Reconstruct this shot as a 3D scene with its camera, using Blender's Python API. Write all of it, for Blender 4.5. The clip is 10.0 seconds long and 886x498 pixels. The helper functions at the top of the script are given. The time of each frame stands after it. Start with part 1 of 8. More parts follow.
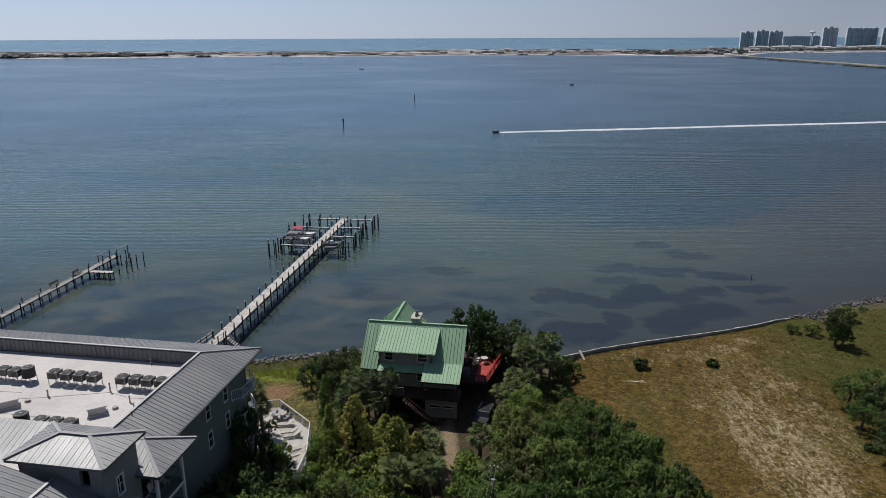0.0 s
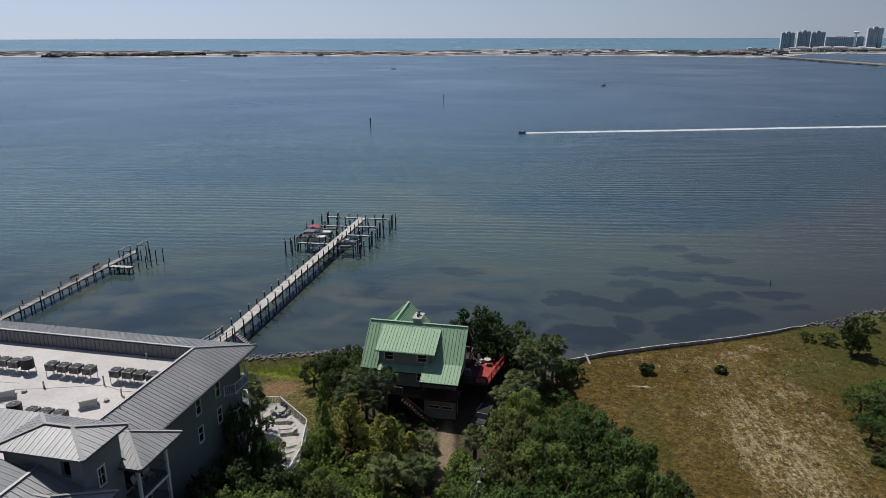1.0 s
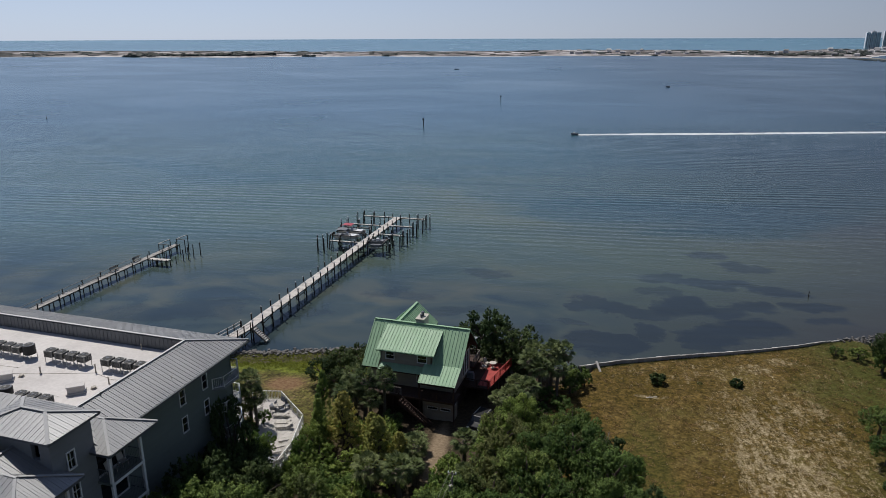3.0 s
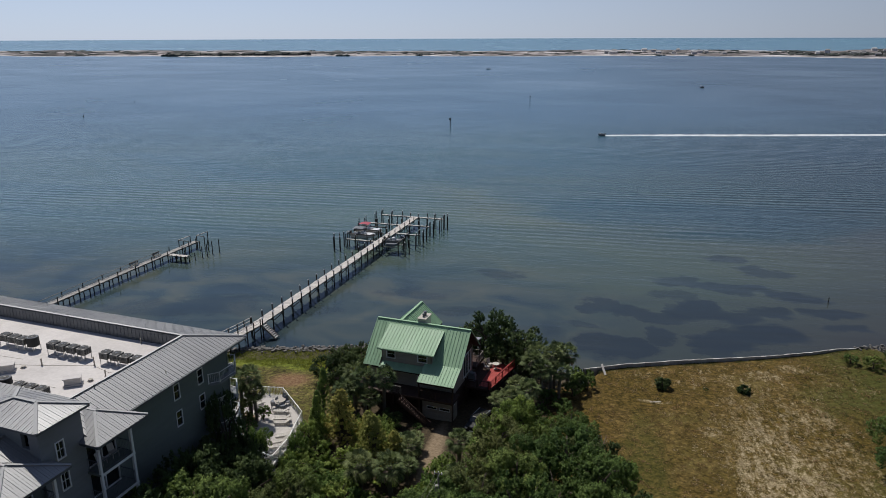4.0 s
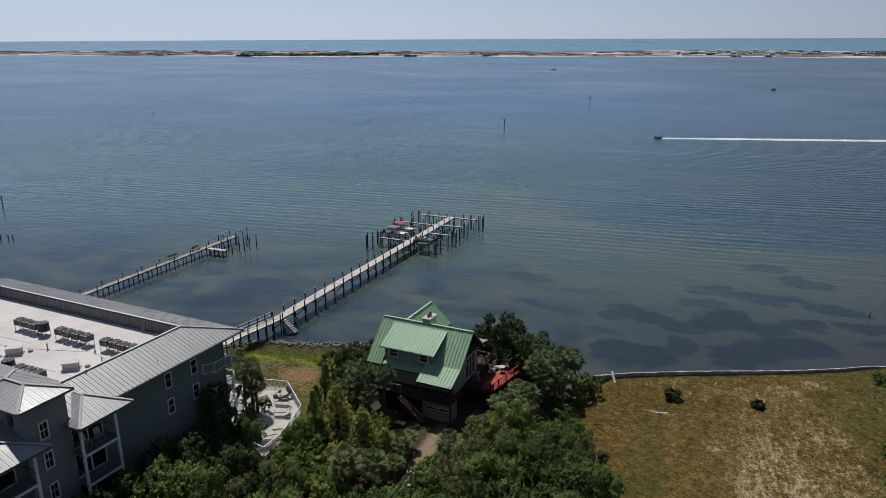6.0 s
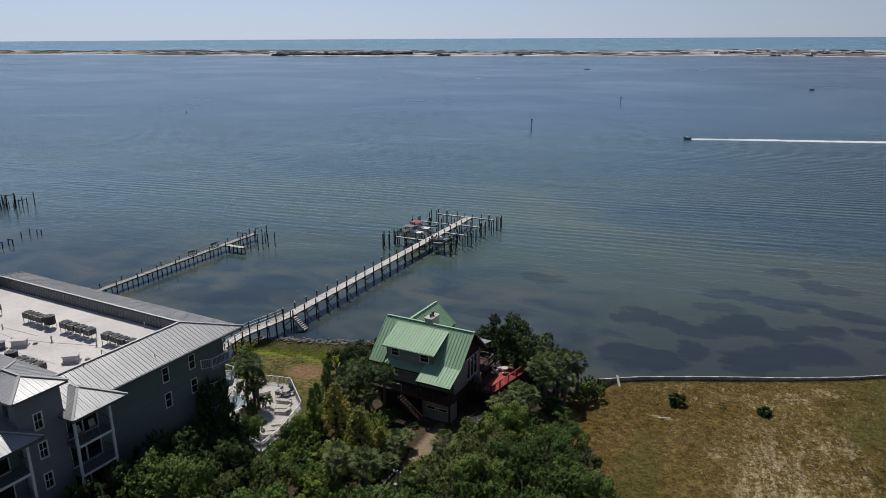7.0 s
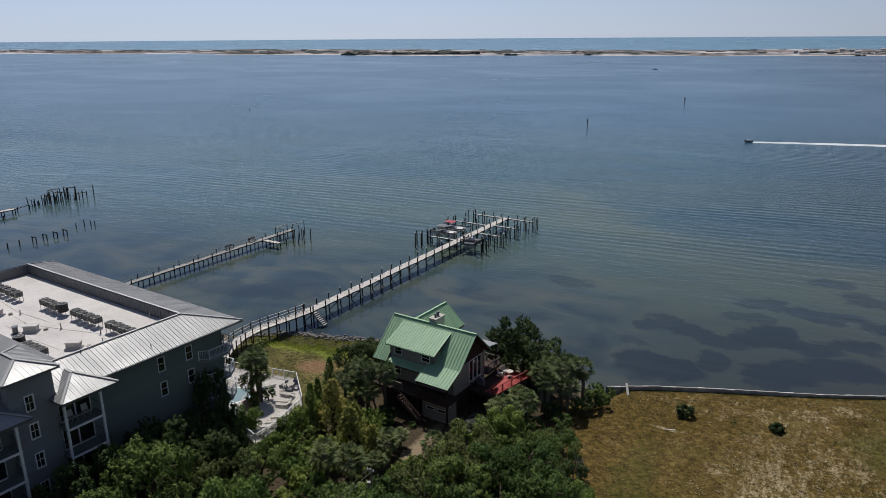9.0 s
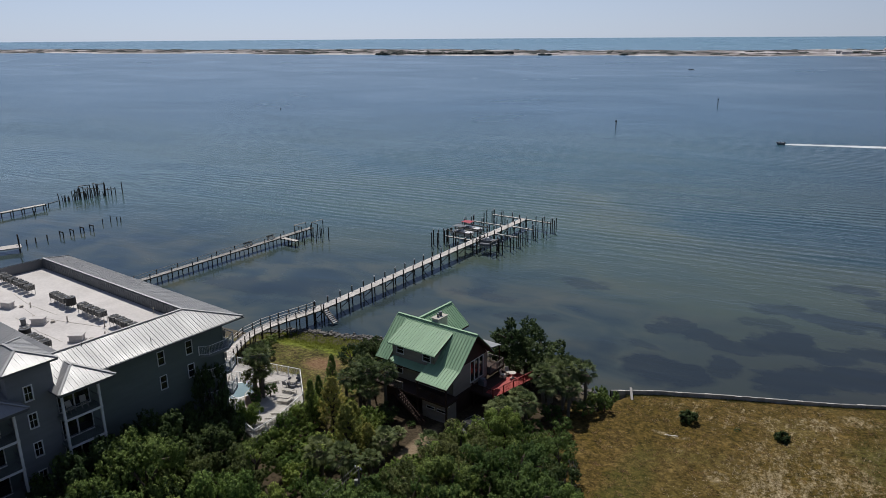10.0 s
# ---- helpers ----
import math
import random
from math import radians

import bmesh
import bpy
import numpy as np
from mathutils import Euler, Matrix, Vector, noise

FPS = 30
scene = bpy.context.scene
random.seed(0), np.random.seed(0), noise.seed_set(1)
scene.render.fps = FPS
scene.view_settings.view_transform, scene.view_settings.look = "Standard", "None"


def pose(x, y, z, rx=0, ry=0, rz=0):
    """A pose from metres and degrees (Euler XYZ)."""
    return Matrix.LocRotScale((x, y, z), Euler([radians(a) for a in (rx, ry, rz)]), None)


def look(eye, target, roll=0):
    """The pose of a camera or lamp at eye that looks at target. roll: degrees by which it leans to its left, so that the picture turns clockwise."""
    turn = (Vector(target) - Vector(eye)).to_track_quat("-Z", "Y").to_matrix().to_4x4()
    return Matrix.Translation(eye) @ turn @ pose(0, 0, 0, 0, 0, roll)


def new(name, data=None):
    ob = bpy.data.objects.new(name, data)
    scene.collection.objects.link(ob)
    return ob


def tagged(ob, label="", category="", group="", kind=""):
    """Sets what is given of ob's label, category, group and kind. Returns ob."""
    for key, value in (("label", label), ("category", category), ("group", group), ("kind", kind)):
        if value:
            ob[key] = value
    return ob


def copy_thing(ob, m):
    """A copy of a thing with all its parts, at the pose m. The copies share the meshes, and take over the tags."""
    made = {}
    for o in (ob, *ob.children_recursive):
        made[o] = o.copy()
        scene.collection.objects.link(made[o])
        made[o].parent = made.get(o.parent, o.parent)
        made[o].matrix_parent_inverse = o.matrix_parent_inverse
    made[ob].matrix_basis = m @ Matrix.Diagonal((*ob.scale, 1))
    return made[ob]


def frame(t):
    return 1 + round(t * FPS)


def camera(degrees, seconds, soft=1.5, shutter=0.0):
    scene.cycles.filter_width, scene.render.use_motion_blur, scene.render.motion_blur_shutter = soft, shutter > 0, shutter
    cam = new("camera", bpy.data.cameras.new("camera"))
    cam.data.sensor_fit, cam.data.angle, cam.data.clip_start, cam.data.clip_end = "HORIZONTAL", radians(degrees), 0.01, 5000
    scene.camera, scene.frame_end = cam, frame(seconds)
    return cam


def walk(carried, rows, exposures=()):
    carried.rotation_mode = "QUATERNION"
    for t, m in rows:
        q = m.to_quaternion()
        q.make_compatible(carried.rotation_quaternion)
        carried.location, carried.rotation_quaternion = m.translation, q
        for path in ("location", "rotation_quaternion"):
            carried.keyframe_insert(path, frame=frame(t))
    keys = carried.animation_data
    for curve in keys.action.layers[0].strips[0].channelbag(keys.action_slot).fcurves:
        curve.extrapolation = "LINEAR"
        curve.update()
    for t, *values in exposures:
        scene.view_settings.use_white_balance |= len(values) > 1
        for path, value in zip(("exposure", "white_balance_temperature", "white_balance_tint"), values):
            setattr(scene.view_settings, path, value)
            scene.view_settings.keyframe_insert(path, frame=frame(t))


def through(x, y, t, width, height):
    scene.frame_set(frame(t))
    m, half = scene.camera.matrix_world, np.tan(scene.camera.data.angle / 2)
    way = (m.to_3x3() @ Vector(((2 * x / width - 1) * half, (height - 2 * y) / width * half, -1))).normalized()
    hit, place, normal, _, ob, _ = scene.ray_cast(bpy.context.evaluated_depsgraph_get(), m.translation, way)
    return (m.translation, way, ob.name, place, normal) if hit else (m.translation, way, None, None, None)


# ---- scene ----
cam = camera(64.0, 10.0, 0.7)
PATH = [
    (0, (-0.019, -0.663, 44.627), (-0.02, 1.252, 44.05), -0.2),
    (0.5, (1.783, -0.571, 44.635), (1.737, 1.344, 44.057), -0.0),
    (1, (3.587, -0.451, 44.648), (3.496, 1.462, 44.071), -0.1),
    (1.5, (5.392, -0.298, 44.662), (5.256, 1.613, 44.086), -0.1),
    (2, (7.193, -0.102, 44.676), (7.012, 1.805, 44.101), -0.2),
    (2.5, (8.977, 0.137, 44.691), (8.752, 2.039, 44.116), -0.2),
    (4, (14.311, 0.945, 44.762), (13.953, 2.826, 44.186), -0.2),
    (4.5, (16.093, 1.248, 44.772), (15.69, 3.121, 44.196), -0.2),
    (5, (17.87, 1.603, 44.782), (17.424, 3.466, 44.207), -0.2),
    (5.5, (19.637, 2.035, 44.795), (19.146, 3.887, 44.221), -0.2),
    (7, (24.866, 3.642, 44.897), (24.243, 5.453, 44.321), -0.3),
    (7.5, (26.585, 4.27, 44.913), (25.918, 6.066, 44.338), -0.3),
    (8, (28.277, 4.967, 44.918), (27.567, 6.746, 44.343), -0.4),
    (8.5, (29.941, 5.718, 44.917), (29.189, 7.48, 44.342), -0.4),
    (9, (31.58, 6.503, 44.914), (30.787, 8.246, 44.338), -0.4),
    (9.5, (33.207, 7.299, 44.908), (32.372, 9.023, 44.333), -0.6),
    (10, (34.821, 8.088, 44.899), (33.945, 9.792, 44.323), -0.4),
]
walk(cam, [(t, look(eye, target, roll)) for t, eye, target, roll in PATH])

# ---- light ----
SUN_TO = Vector((-0.352, 0.412, 0.84)).normalized()
world = bpy.data.worlds.new("sky_world")
scene.world = world
world.use_nodes = True
wn = world.node_tree
wn.nodes.clear()
sky = wn.nodes.new("ShaderNodeTexSky")
sky.sky_type = "NISHITA"
sky.sun_disc = False
sky.sun_elevation = math.asin(SUN_TO.z)
sky.sun_rotation = math.atan2(SUN_TO.x, SUN_TO.y)
sky.air_density, sky.dust_density, sky.ozone_density = 0.55, 0.1, 3.0
bg = wn.nodes.new("ShaderNodeBackground")
bg.inputs["Strength"].default_value = 0.1
wout = wn.nodes.new("ShaderNodeOutputWorld")
haze = wn.nodes.new("ShaderNodeMix")
haze.data_type = "RGBA"
haze.inputs[7].default_value = (6.55, 7.35, 9.1, 1)
tint = wn.nodes.new("ShaderNodeMix")
tint.data_type, tint.blend_type = "RGBA", "MULTIPLY"
tint.inputs[0].default_value = 1.0
tint.inputs[7].default_value = (0.82, 0.84, 0.9, 1)
# haze thickens towards the horizon
way = wn.nodes.new("ShaderNodeTexCoord")
split = wn.nodes.new("ShaderNodeSeparateXYZ")
thick = wn.nodes.new("ShaderNodeMapRange")
thick.inputs["From Min"].default_value, thick.inputs["From Max"].default_value = 0.0, 0.24
thick.inputs["To Min"].default_value, thick.inputs["To Max"].default_value = 0.78, 0.12
wn.links.new(way.outputs["Generated"], split.inputs[0])
wn.links.new(split.outputs[2], thick.inputs["Value"])
wn.links.new(thick.outputs["Result"], haze.inputs[0])
# the haze is brighter on the sun's side
near = wn.nodes.new("ShaderNodeVectorMath")
near.operation = "DOT_PRODUCT"
near.inputs[1].default_value = SUN_TO
glow = wn.nodes.new("ShaderNodeMapRange")
glow.inputs["From Min"].default_value, glow.inputs["From Max"].default_value = 0.22, 0.6
glow.inputs["To Min"].default_value, glow.inputs["To Max"].default_value = 0.065, 0.115
wn.links.new(way.outputs["Generated"], near.inputs[0])
wn.links.new(near.outputs["Value"], glow.inputs["Value"])
wn.links.new(glow.outputs["Result"], bg.inputs["Strength"])
wn.links.new(sky.outputs["Color"], tint.inputs[6])
wn.links.new(tint.outputs[2], haze.inputs[6])
wn.links.new(haze.outputs[2], bg.inputs["Color"])
wn.links.new(bg.outputs["Background"], wout.inputs["Surface"])
sun_data = bpy.data.lights.new("sun", "SUN")
sun_data.energy, sun_data.angle, sun_data.color = 5.0, radians(0.53), (1.0, 0.955, 0.89)
sun = new("sun", sun_data)
sun.matrix_world = look(SUN_TO * 200, (0, 0, 0))
scene.view_settings.exposure = -0.38

# ---- materials ----
def mat(name, rough=0.6, metal=0.0, spec=0.5):
    m = bpy.data.materials.new(name)
    m.use_nodes = True
    t = m.node_tree
    b = t.nodes["Principled BSDF"]
    b.inputs["Roughness"].default_value = rough
    b.inputs["Metallic"].default_value = metal
    b.inputs["Specular IOR Level"].default_value = spec
    return m, t, b


def nd(t, kind, **values):
    n = t.nodes.new(kind)
    for key, value in values.items():
        n.inputs[key.replace("_", " ")].default_value = value
    return n


def coords(t, scale=(1, 1, 1), which="Object", turn=0.0):
    c = t.nodes.new("ShaderNodeTexCoord")
    m = t.nodes.new("ShaderNodeMapping")
    m.inputs["Scale"].default_value = scale
    m.inputs["Rotation"].default_value = (0, 0, turn)
    t.links.new(c.outputs[which], m.inputs["Vector"])
    return m.outputs["Vector"]


def noise_tex(t, vec, scale, detail=4.0, rough=0.55, warp=0.0):
    n = nd(t, "ShaderNodeTexNoise", Scale=scale, Detail=detail, Roughness=rough, Distortion=warp)
    t.links.new(vec, n.inputs["Vector"])
    return n.outputs["Fac"]


def ramp(t, fac, stops):
    r = t.nodes.new("ShaderNodeValToRGB")
    e = r.color_ramp.elements
    while len(e) < len(stops):
        e.new(0.5)
    for k, (p, c) in enumerate(stops):
        e[k].position = p
        e[k].color = (*c, 1) if len(c) == 3 else c
    t.links.new(fac, r.inputs["Fac"])
    return r.outputs["Color"]


def grey(t, fac, lo, hi, a=0.0, b=1.0):
    m = nd(t, "ShaderNodeMapRange")
    m.inputs["From Min"].default_value, m.inputs["From Max"].default_value = lo, hi
    m.inputs["To Min"].default_value, m.inputs["To Max"].default_value = a, b
    t.links.new(fac, m.inputs["Value"])
    return m.outputs["Result"]


def mix(t, fac, a, b, kind="MIX"):
    m = t.nodes.new("ShaderNodeMix")
    m.data_type, m.blend_type = "RGBA", kind
    for sock, value in ((m.inputs[0], fac), (m.inputs[6], a), (m.inputs[7], b)):
        if isinstance(value, (int, float)):
            sock.default_value = value
        elif isinstance(value, tuple):
            sock.default_value = (*value, 1) if len(value) == 3 else value
        else:
            t.links.new(value, sock)
    return m.outputs[2]


def calc(t, op, a, b=0.0):
    m = t.nodes.new("ShaderNodeMath")
    m.operation = op
    for k, value in enumerate((a, b)):
        if isinstance(value, (int, float)):
            m.inputs[k].default_value = value
        else:
            t.links.new(value, m.inputs[k])
    return m.outputs[0]


def bump(t, b, height, strength=0.3, distance=0.05):
    n = nd(t, "ShaderNodeBump", Strength=strength, Distance=distance)
    t.links.new(height, n.inputs["Height"])
    t.links.new(n.outputs["Normal"], b.inputs["Normal"])


def two_scale(name, dark, light, scale=1.0, fine=14.0, rough=0.7, metal=0.0, rel=0.2, spec=0.4, vary=0.1, dist=0.03, stretch=(1, 1, 1), which="Object"):
    """A surface with slow stains, fine grain, a little relief and a shift of tone from piece to piece."""
    m, t, b = mat(name, rough, metal, spec)
    v = coords(t, stretch, which)
    slow = noise_tex(t, v, scale, 3)
    quick = noise_tex(t, v, fine, 5, 0.65)
    f = calc(t, "ADD", calc(t, "MULTIPLY", slow, 0.6), calc(t, "MULTIPLY", quick, 0.4))
    c = ramp(t, f, [(0.32, dark), (0.68, light)])
    info = t.nodes.new("ShaderNodeObjectInfo")
    k = grey(t, info.outputs["Random"], 0, 1, 1 - vary, 1 + vary)
    hsv = nd(t, "ShaderNodeHueSaturation")
    t.links.new(c, hsv.inputs["Color"])
    t.links.new(k, hsv.inputs["Value"])
    t.links.new(hsv.outputs["Color"], b.inputs["Base Color"])
    t.links.new(grey(t, slow, 0.3, 0.7, rough - 0.08, min(1, rough + 0.1)), b.inputs["Roughness"])
    bump(t, b, quick, rel, dist)
    return m


def leaf_mat(name, dark, light, tip=None, through=0.34):
    m, t, b = mat(name, 0.6, 0, 0.12)
    g = t.nodes.new("ShaderNodeNewGeometry")
    info = t.nodes.new("ShaderNodeObjectInfo")
    v = coords(t, (1, 1, 1))
    clump = noise_tex(t, v, 0.9, 3)
    f = calc(t, "ADD", calc(t, "MULTIPLY", g.outputs["Random Per Island"], 0.32), calc(t, "MULTIPLY", clump, 0.8))
    stops = [(0.25, dark), (0.8, light)]
    if tip:
        stops = [(0.3, tuple(v * 0.85 for v in dark)), (0.64, light), (0.94, tip)]
    c = ramp(t, f, stops)
    hsv = nd(t, "ShaderNodeHueSaturation")
    t.links.new(c, hsv.inputs["Color"])
    t.links.new(grey(t, info.outputs["Random"], 0, 1, 0.82, 1.45), hsv.inputs["Value"])
    t.links.new(grey(t, info.outputs["Random"], 0, 1, 0.512, 0.468), hsv.inputs["Hue"])
    t.links.new(hsv.outputs["Color"], b.inputs["Base Color"])
    tr = t.nodes.new("ShaderNodeBsdfTranslucent")
    t.links.new(hsv.outputs["Color"], tr.inputs["Color"])
    ms = t.nodes.new("ShaderNodeMixShader")
    ms.inputs[0].default_value = through
    t.links.new(b.outputs[0], ms.inputs[1])
    t.links.new(tr.outputs[0], ms.inputs[2])
    t.links.new(ms.outputs[0], t.nodes["Material Output"].inputs["Surface"])
    return m


def glass_mat(name, colour, rough=0.06):
    m, t, b = mat(name, rough, 0, 0.6)
    v = coords(t, (1, 1, 1))
    t.links.new(ramp(t, noise_tex(t, v, 0.8, 2), [(0.3, tuple(c * 0.6 for c in colour)), (0.7, colour)]), b.inputs["Base Color"])
    return m


GREEN_METAL = two_scale("green_metal", (0.22, 0.37, 0.23), (0.31, 0.47, 0.30), 0.5, 9, 0.58, 0.0, 0.06, 0.35, 0.05)
GREY_METAL = two_scale("grey_metal", (0.26, 0.263, 0.27), (0.34, 0.343, 0.347), 0.4, 8, 0.57, 0.58, 0.06, 0.45, 0.05)
HIP_METAL = two_scale("hip_flashing", (0.3, 0.303, 0.31), (0.38, 0.383, 0.39), 0.4, 8, 0.72, 0.15, 0.06, 0.35, 0.05)
DARK_METAL = two_scale("dark_metal", (0.10, 0.11, 0.125), (0.15, 0.16, 0.175), 0.5, 8, 0.5, 0.3, 0.06, 0.5, 0.06)
MEMBRANE = two_scale("roof_membrane", (0.46, 0.435, 0.42), (0.645, 0.615, 0.595), 0.28, 3.2, 0.85, 0, 0.15, 0.25, 0.0)
TEAL_SIDING = two_scale("teal_siding", (0.125, 0.147, 0.136), (0.16, 0.187, 0.172), 0.4, 12, 0.75, 0, 0.15, 0.3, 0.04, 0.02, (1, 1, 5))
GREY_SIDING = two_scale("grey_siding", (0.19, 0.2, 0.207), (0.24, 0.253, 0.262), 0.4, 12, 0.75, 0, 0.15, 0.3, 0.04, 0.02, (1, 1, 5))
TAN_SIDING = two_scale("tan_siding", (0.27, 0.235, 0.20), (0.36, 0.32, 0.275), 0.5, 12, 0.8, 0, 0.15, 0.3, 0.04, 0.02, (1, 1, 5))
WHITE_PAINT = two_scale("white_paint", (0.66, 0.66, 0.65), (0.8, 0.8, 0.79), 0.8, 14, 0.55, 0, 0.1, 0.4, 0.05)
WHITE_CAP = two_scale("white_cap", (0.7, 0.7, 0.7), (0.8, 0.8, 0.8), 2, 14, 0.6)
DECK_WOOD = two_scale("weathered_deck_wood", (0.42, 0.395, 0.37), (0.6, 0.565, 0.53), 0.7, 10, 0.85, 0, 0.3, 0.2, 0.16, 0.02, (1, 6, 1))
PIER_GREY = two_scale("grey_pier_planks", (0.24, 0.23, 0.22), (0.4, 0.385, 0.365), 0.7, 10, 0.85, 0, 0.3, 0.2, 0.2, 0.02, (1, 6, 1))
PILE_WOOD = two_scale("dark_pile_wood", (0.02, 0.017, 0.014), (0.055, 0.046, 0.038), 0.8, 7, 0.85, 0, 0.4, 0.2, 0.2, 0.03, (1, 1, 0.3))
GREY_WOOD = two_scale("grey_beam_wood", (0.13, 0.12, 0.105), (0.24, 0.22, 0.20), 0.8, 8, 0.85, 0, 0.3, 0.2, 0.15)
RED_PAINT = two_scale("red_deck_paint", (0.26, 0.03, 0.026), (0.4, 0.05, 0.04), 0.7, 9, 0.6, 0, 0.15, 0.4, 0.1)
BROWN_WOOD = two_scale("brown_stained_wood", (0.035, 0.02, 0.016), (0.065, 0.038, 0.03), 0.8, 9, 0.75, 0, 0.2, 0.3, 0.1)
PAVERS = two_scale("pool_pavers", (0.4, 0.375, 0.35), (0.52, 0.49, 0.455), 0.5, 9, 0.85, 0, 0.2, 0.3, 0.06)
CONCRETE = two_scale("concrete", (0.36, 0.33, 0.29), (0.5, 0.465, 0.41), 0.5, 9, 0.9, 0, 0.2, 0.3, 0.06)
ROCK = two_scale("shore_rock", (0.09, 0.085, 0.08), (0.2, 0.19, 0.18), 1.2, 6, 0.9, 0, 0.5, 0.3, 0.3)
AC_METAL = two_scale("unit_metal", (0.2, 0.195, 0.18), (0.31, 0.30, 0.28), 1.0, 10, 0.6, 0.1, 0.08, 0.4, 0.12)
FAN_BLACK = two_scale("fan_black", (0.012, 0.012, 0.013), (0.03, 0.03, 0.03), 2, 20, 0.6)
POOL_BLUE = two_scale("pool_water", (0.2, 0.29, 0.31), (0.28, 0.37, 0.39), 0.6, 3, 0.08, 0, 0.1, 0.5)
BARK = two_scale("bark", (0.05, 0.04, 0.032), (0.13, 0.105, 0.085), 2, 12, 0.95, 0, 0.5, 0.2, 0.2, 0.03, (1, 1, 0.3))
PALM_BARK = two_scale("palm_bark", (0.09, 0.08, 0.065), (0.2, 0.18, 0.15), 2, 12, 0.95, 0, 0.5, 0.2, 0.15, 0.03)
GLASS_DARK = glass_mat("dark_window_glass", (0.018, 0.02, 0.022))
CAR_PAINT = two_scale("dark_car_paint", (0.012, 0.013, 0.015), (0.02, 0.021, 0.024), 1, 20, 0.4, 0.0, 0.0, 0.35)
TYRE = two_scale("tyre_rubber", (0.01, 0.01, 0.01), (0.02, 0.02, 0.02), 3, 20, 0.9)
STEEL = two_scale("steel", (0.4, 0.4, 0.4), (0.55, 0.55, 0.55), 2, 20, 0.35, 0.9)
HULL_WHITE = two_scale("boat_gelcoat", (0.62, 0.63, 0.64), (0.76, 0.76, 0.76), 1, 9, 0.3)
CANVAS_RED = two_scale("red_canvas", (0.28, 0.045, 0.07), (0.4, 0.085, 0.11), 1, 9, 0.8)
CANVAS_GREY = two_scale("grey_canvas", (0.12, 0.13, 0.15), (0.2, 0.21, 0.23), 1, 9, 0.85)
LOUNGE = two_scale("lounger_resin", (0.36, 0.335, 0.3), (0.5, 0.47, 0.42), 1, 9, 0.6)
CREAM = two_scale("cream_stucco", (0.4, 0.385, 0.33), (0.5, 0.48, 0.42), 0.8, 10, 0.85)
TOWER_WALL = two_scale("tower_concrete", (0.6, 0.59, 0.62), (0.7, 0.69, 0.72), 0.02, 0.2, 0.85, 0, 0.0, 0.3, 0.12)
TOWER_PALE = two_scale("tower_pale", (0.66, 0.64, 0.62), (0.78, 0.76, 0.74), 0.02, 0.2, 0.85, 0, 0.0, 0.3, 0.1)
TOWER_GLASS = glass_mat("tower_glass", (0.36, 0.36, 0.41), 0.5)
FAR_ROOF = two_scale("far_roof", (0.28, 0.27, 0.28), (0.5, 0.5, 0.5), 0.05, 1, 0.7, 0, 0, 0.3, 0.4)
FOAM = two_scale("foam", (0.42, 0.46, 0.5), (0.82, 0.83, 0.84), 0.35, 2.2, 0.8)
OAK_LEAF = leaf_mat("oak_leaf", (0.0288, 0.0528, 0.0168), (0.13, 0.204, 0.0528), (0.252, 0.336, 0.102))
BRIGHT_LEAF = leaf_mat("bright_leaf", (0.0575, 0.103, 0.025), (0.188, 0.281, 0.0688), (0.325, 0.419, 0.119))
GOLD_LEAF = leaf_mat("gold_leaf", (0.11, 0.128, 0.032), (0.34, 0.35, 0.09), (0.6, 0.5, 0.16))
DARK_LEAF = leaf_mat("dark_leaf", (0.0179, 0.0347, 0.0146), (0.0694, 0.112, 0.0381), (0.14, 0.196, 0.0728))
OLIVE_LEAF = leaf_mat("olive_leaf", (0.0384, 0.0528, 0.0192), (0.142, 0.174, 0.0576), (0.252, 0.282, 0.108))
PALM_LEAF = leaf_mat("palm_leaf", (0.026, 0.043, 0.017), (0.1, 0.138, 0.052), (0.3, 0.35, 0.19))
DEAD_FROND = leaf_mat("dead_frond", (0.1, 0.08, 0.055), (0.24, 0.2, 0.15), (0.36, 0.32, 0.25))
STRAW = leaf_mat("straw", (0.16, 0.125, 0.065), (0.34, 0.28, 0.17), (0.52, 0.46, 0.33), 0.3)
FIELD_BLADE = leaf_mat("field_blade", (0.04, 0.046, 0.012), (0.085, 0.092, 0.024), (0.14, 0.145, 0.05), 0.5)
# scrub tones lifted and greyed: distance haze is mixed into the colour
FAR_SCRUB = leaf_mat("far_scrub", (0.04, 0.047, 0.045), (0.075, 0.085, 0.08), (0.11, 0.12, 0.11))
DRY_GRASS = leaf_mat("dry_grass_blade", (0.09, 0.07, 0.026), (0.2, 0.155, 0.06), (0.33, 0.27, 0.13), 0.5)
GREEN_GRASS = leaf_mat("green_grass_blade", (0.12, 0.14, 0.022), (0.22, 0.25, 0.04), (0.32, 0.33, 0.09), 0.6)


# ---- mesh helpers ----
def box(bm, lo, hi):
    x0, y0, z0 = lo
    x1, y1, z1 = hi
    v = [bm.verts.new(p) for p in ((x0, y0, z0), (x1, y0, z0), (x1, y1, z0), (x0, y1, z0), (x0, y0, z1), (x1, y0, z1), (x1, y1, z1), (x0, y1, z1))]
    for f in ((3, 2, 1, 0), (4, 5, 6, 7), (0, 1, 5, 4), (1, 2, 6, 5), (2, 3, 7, 6), (3, 0, 4, 7)):
        bm.faces.new([v[k] for k in f])
    return bm


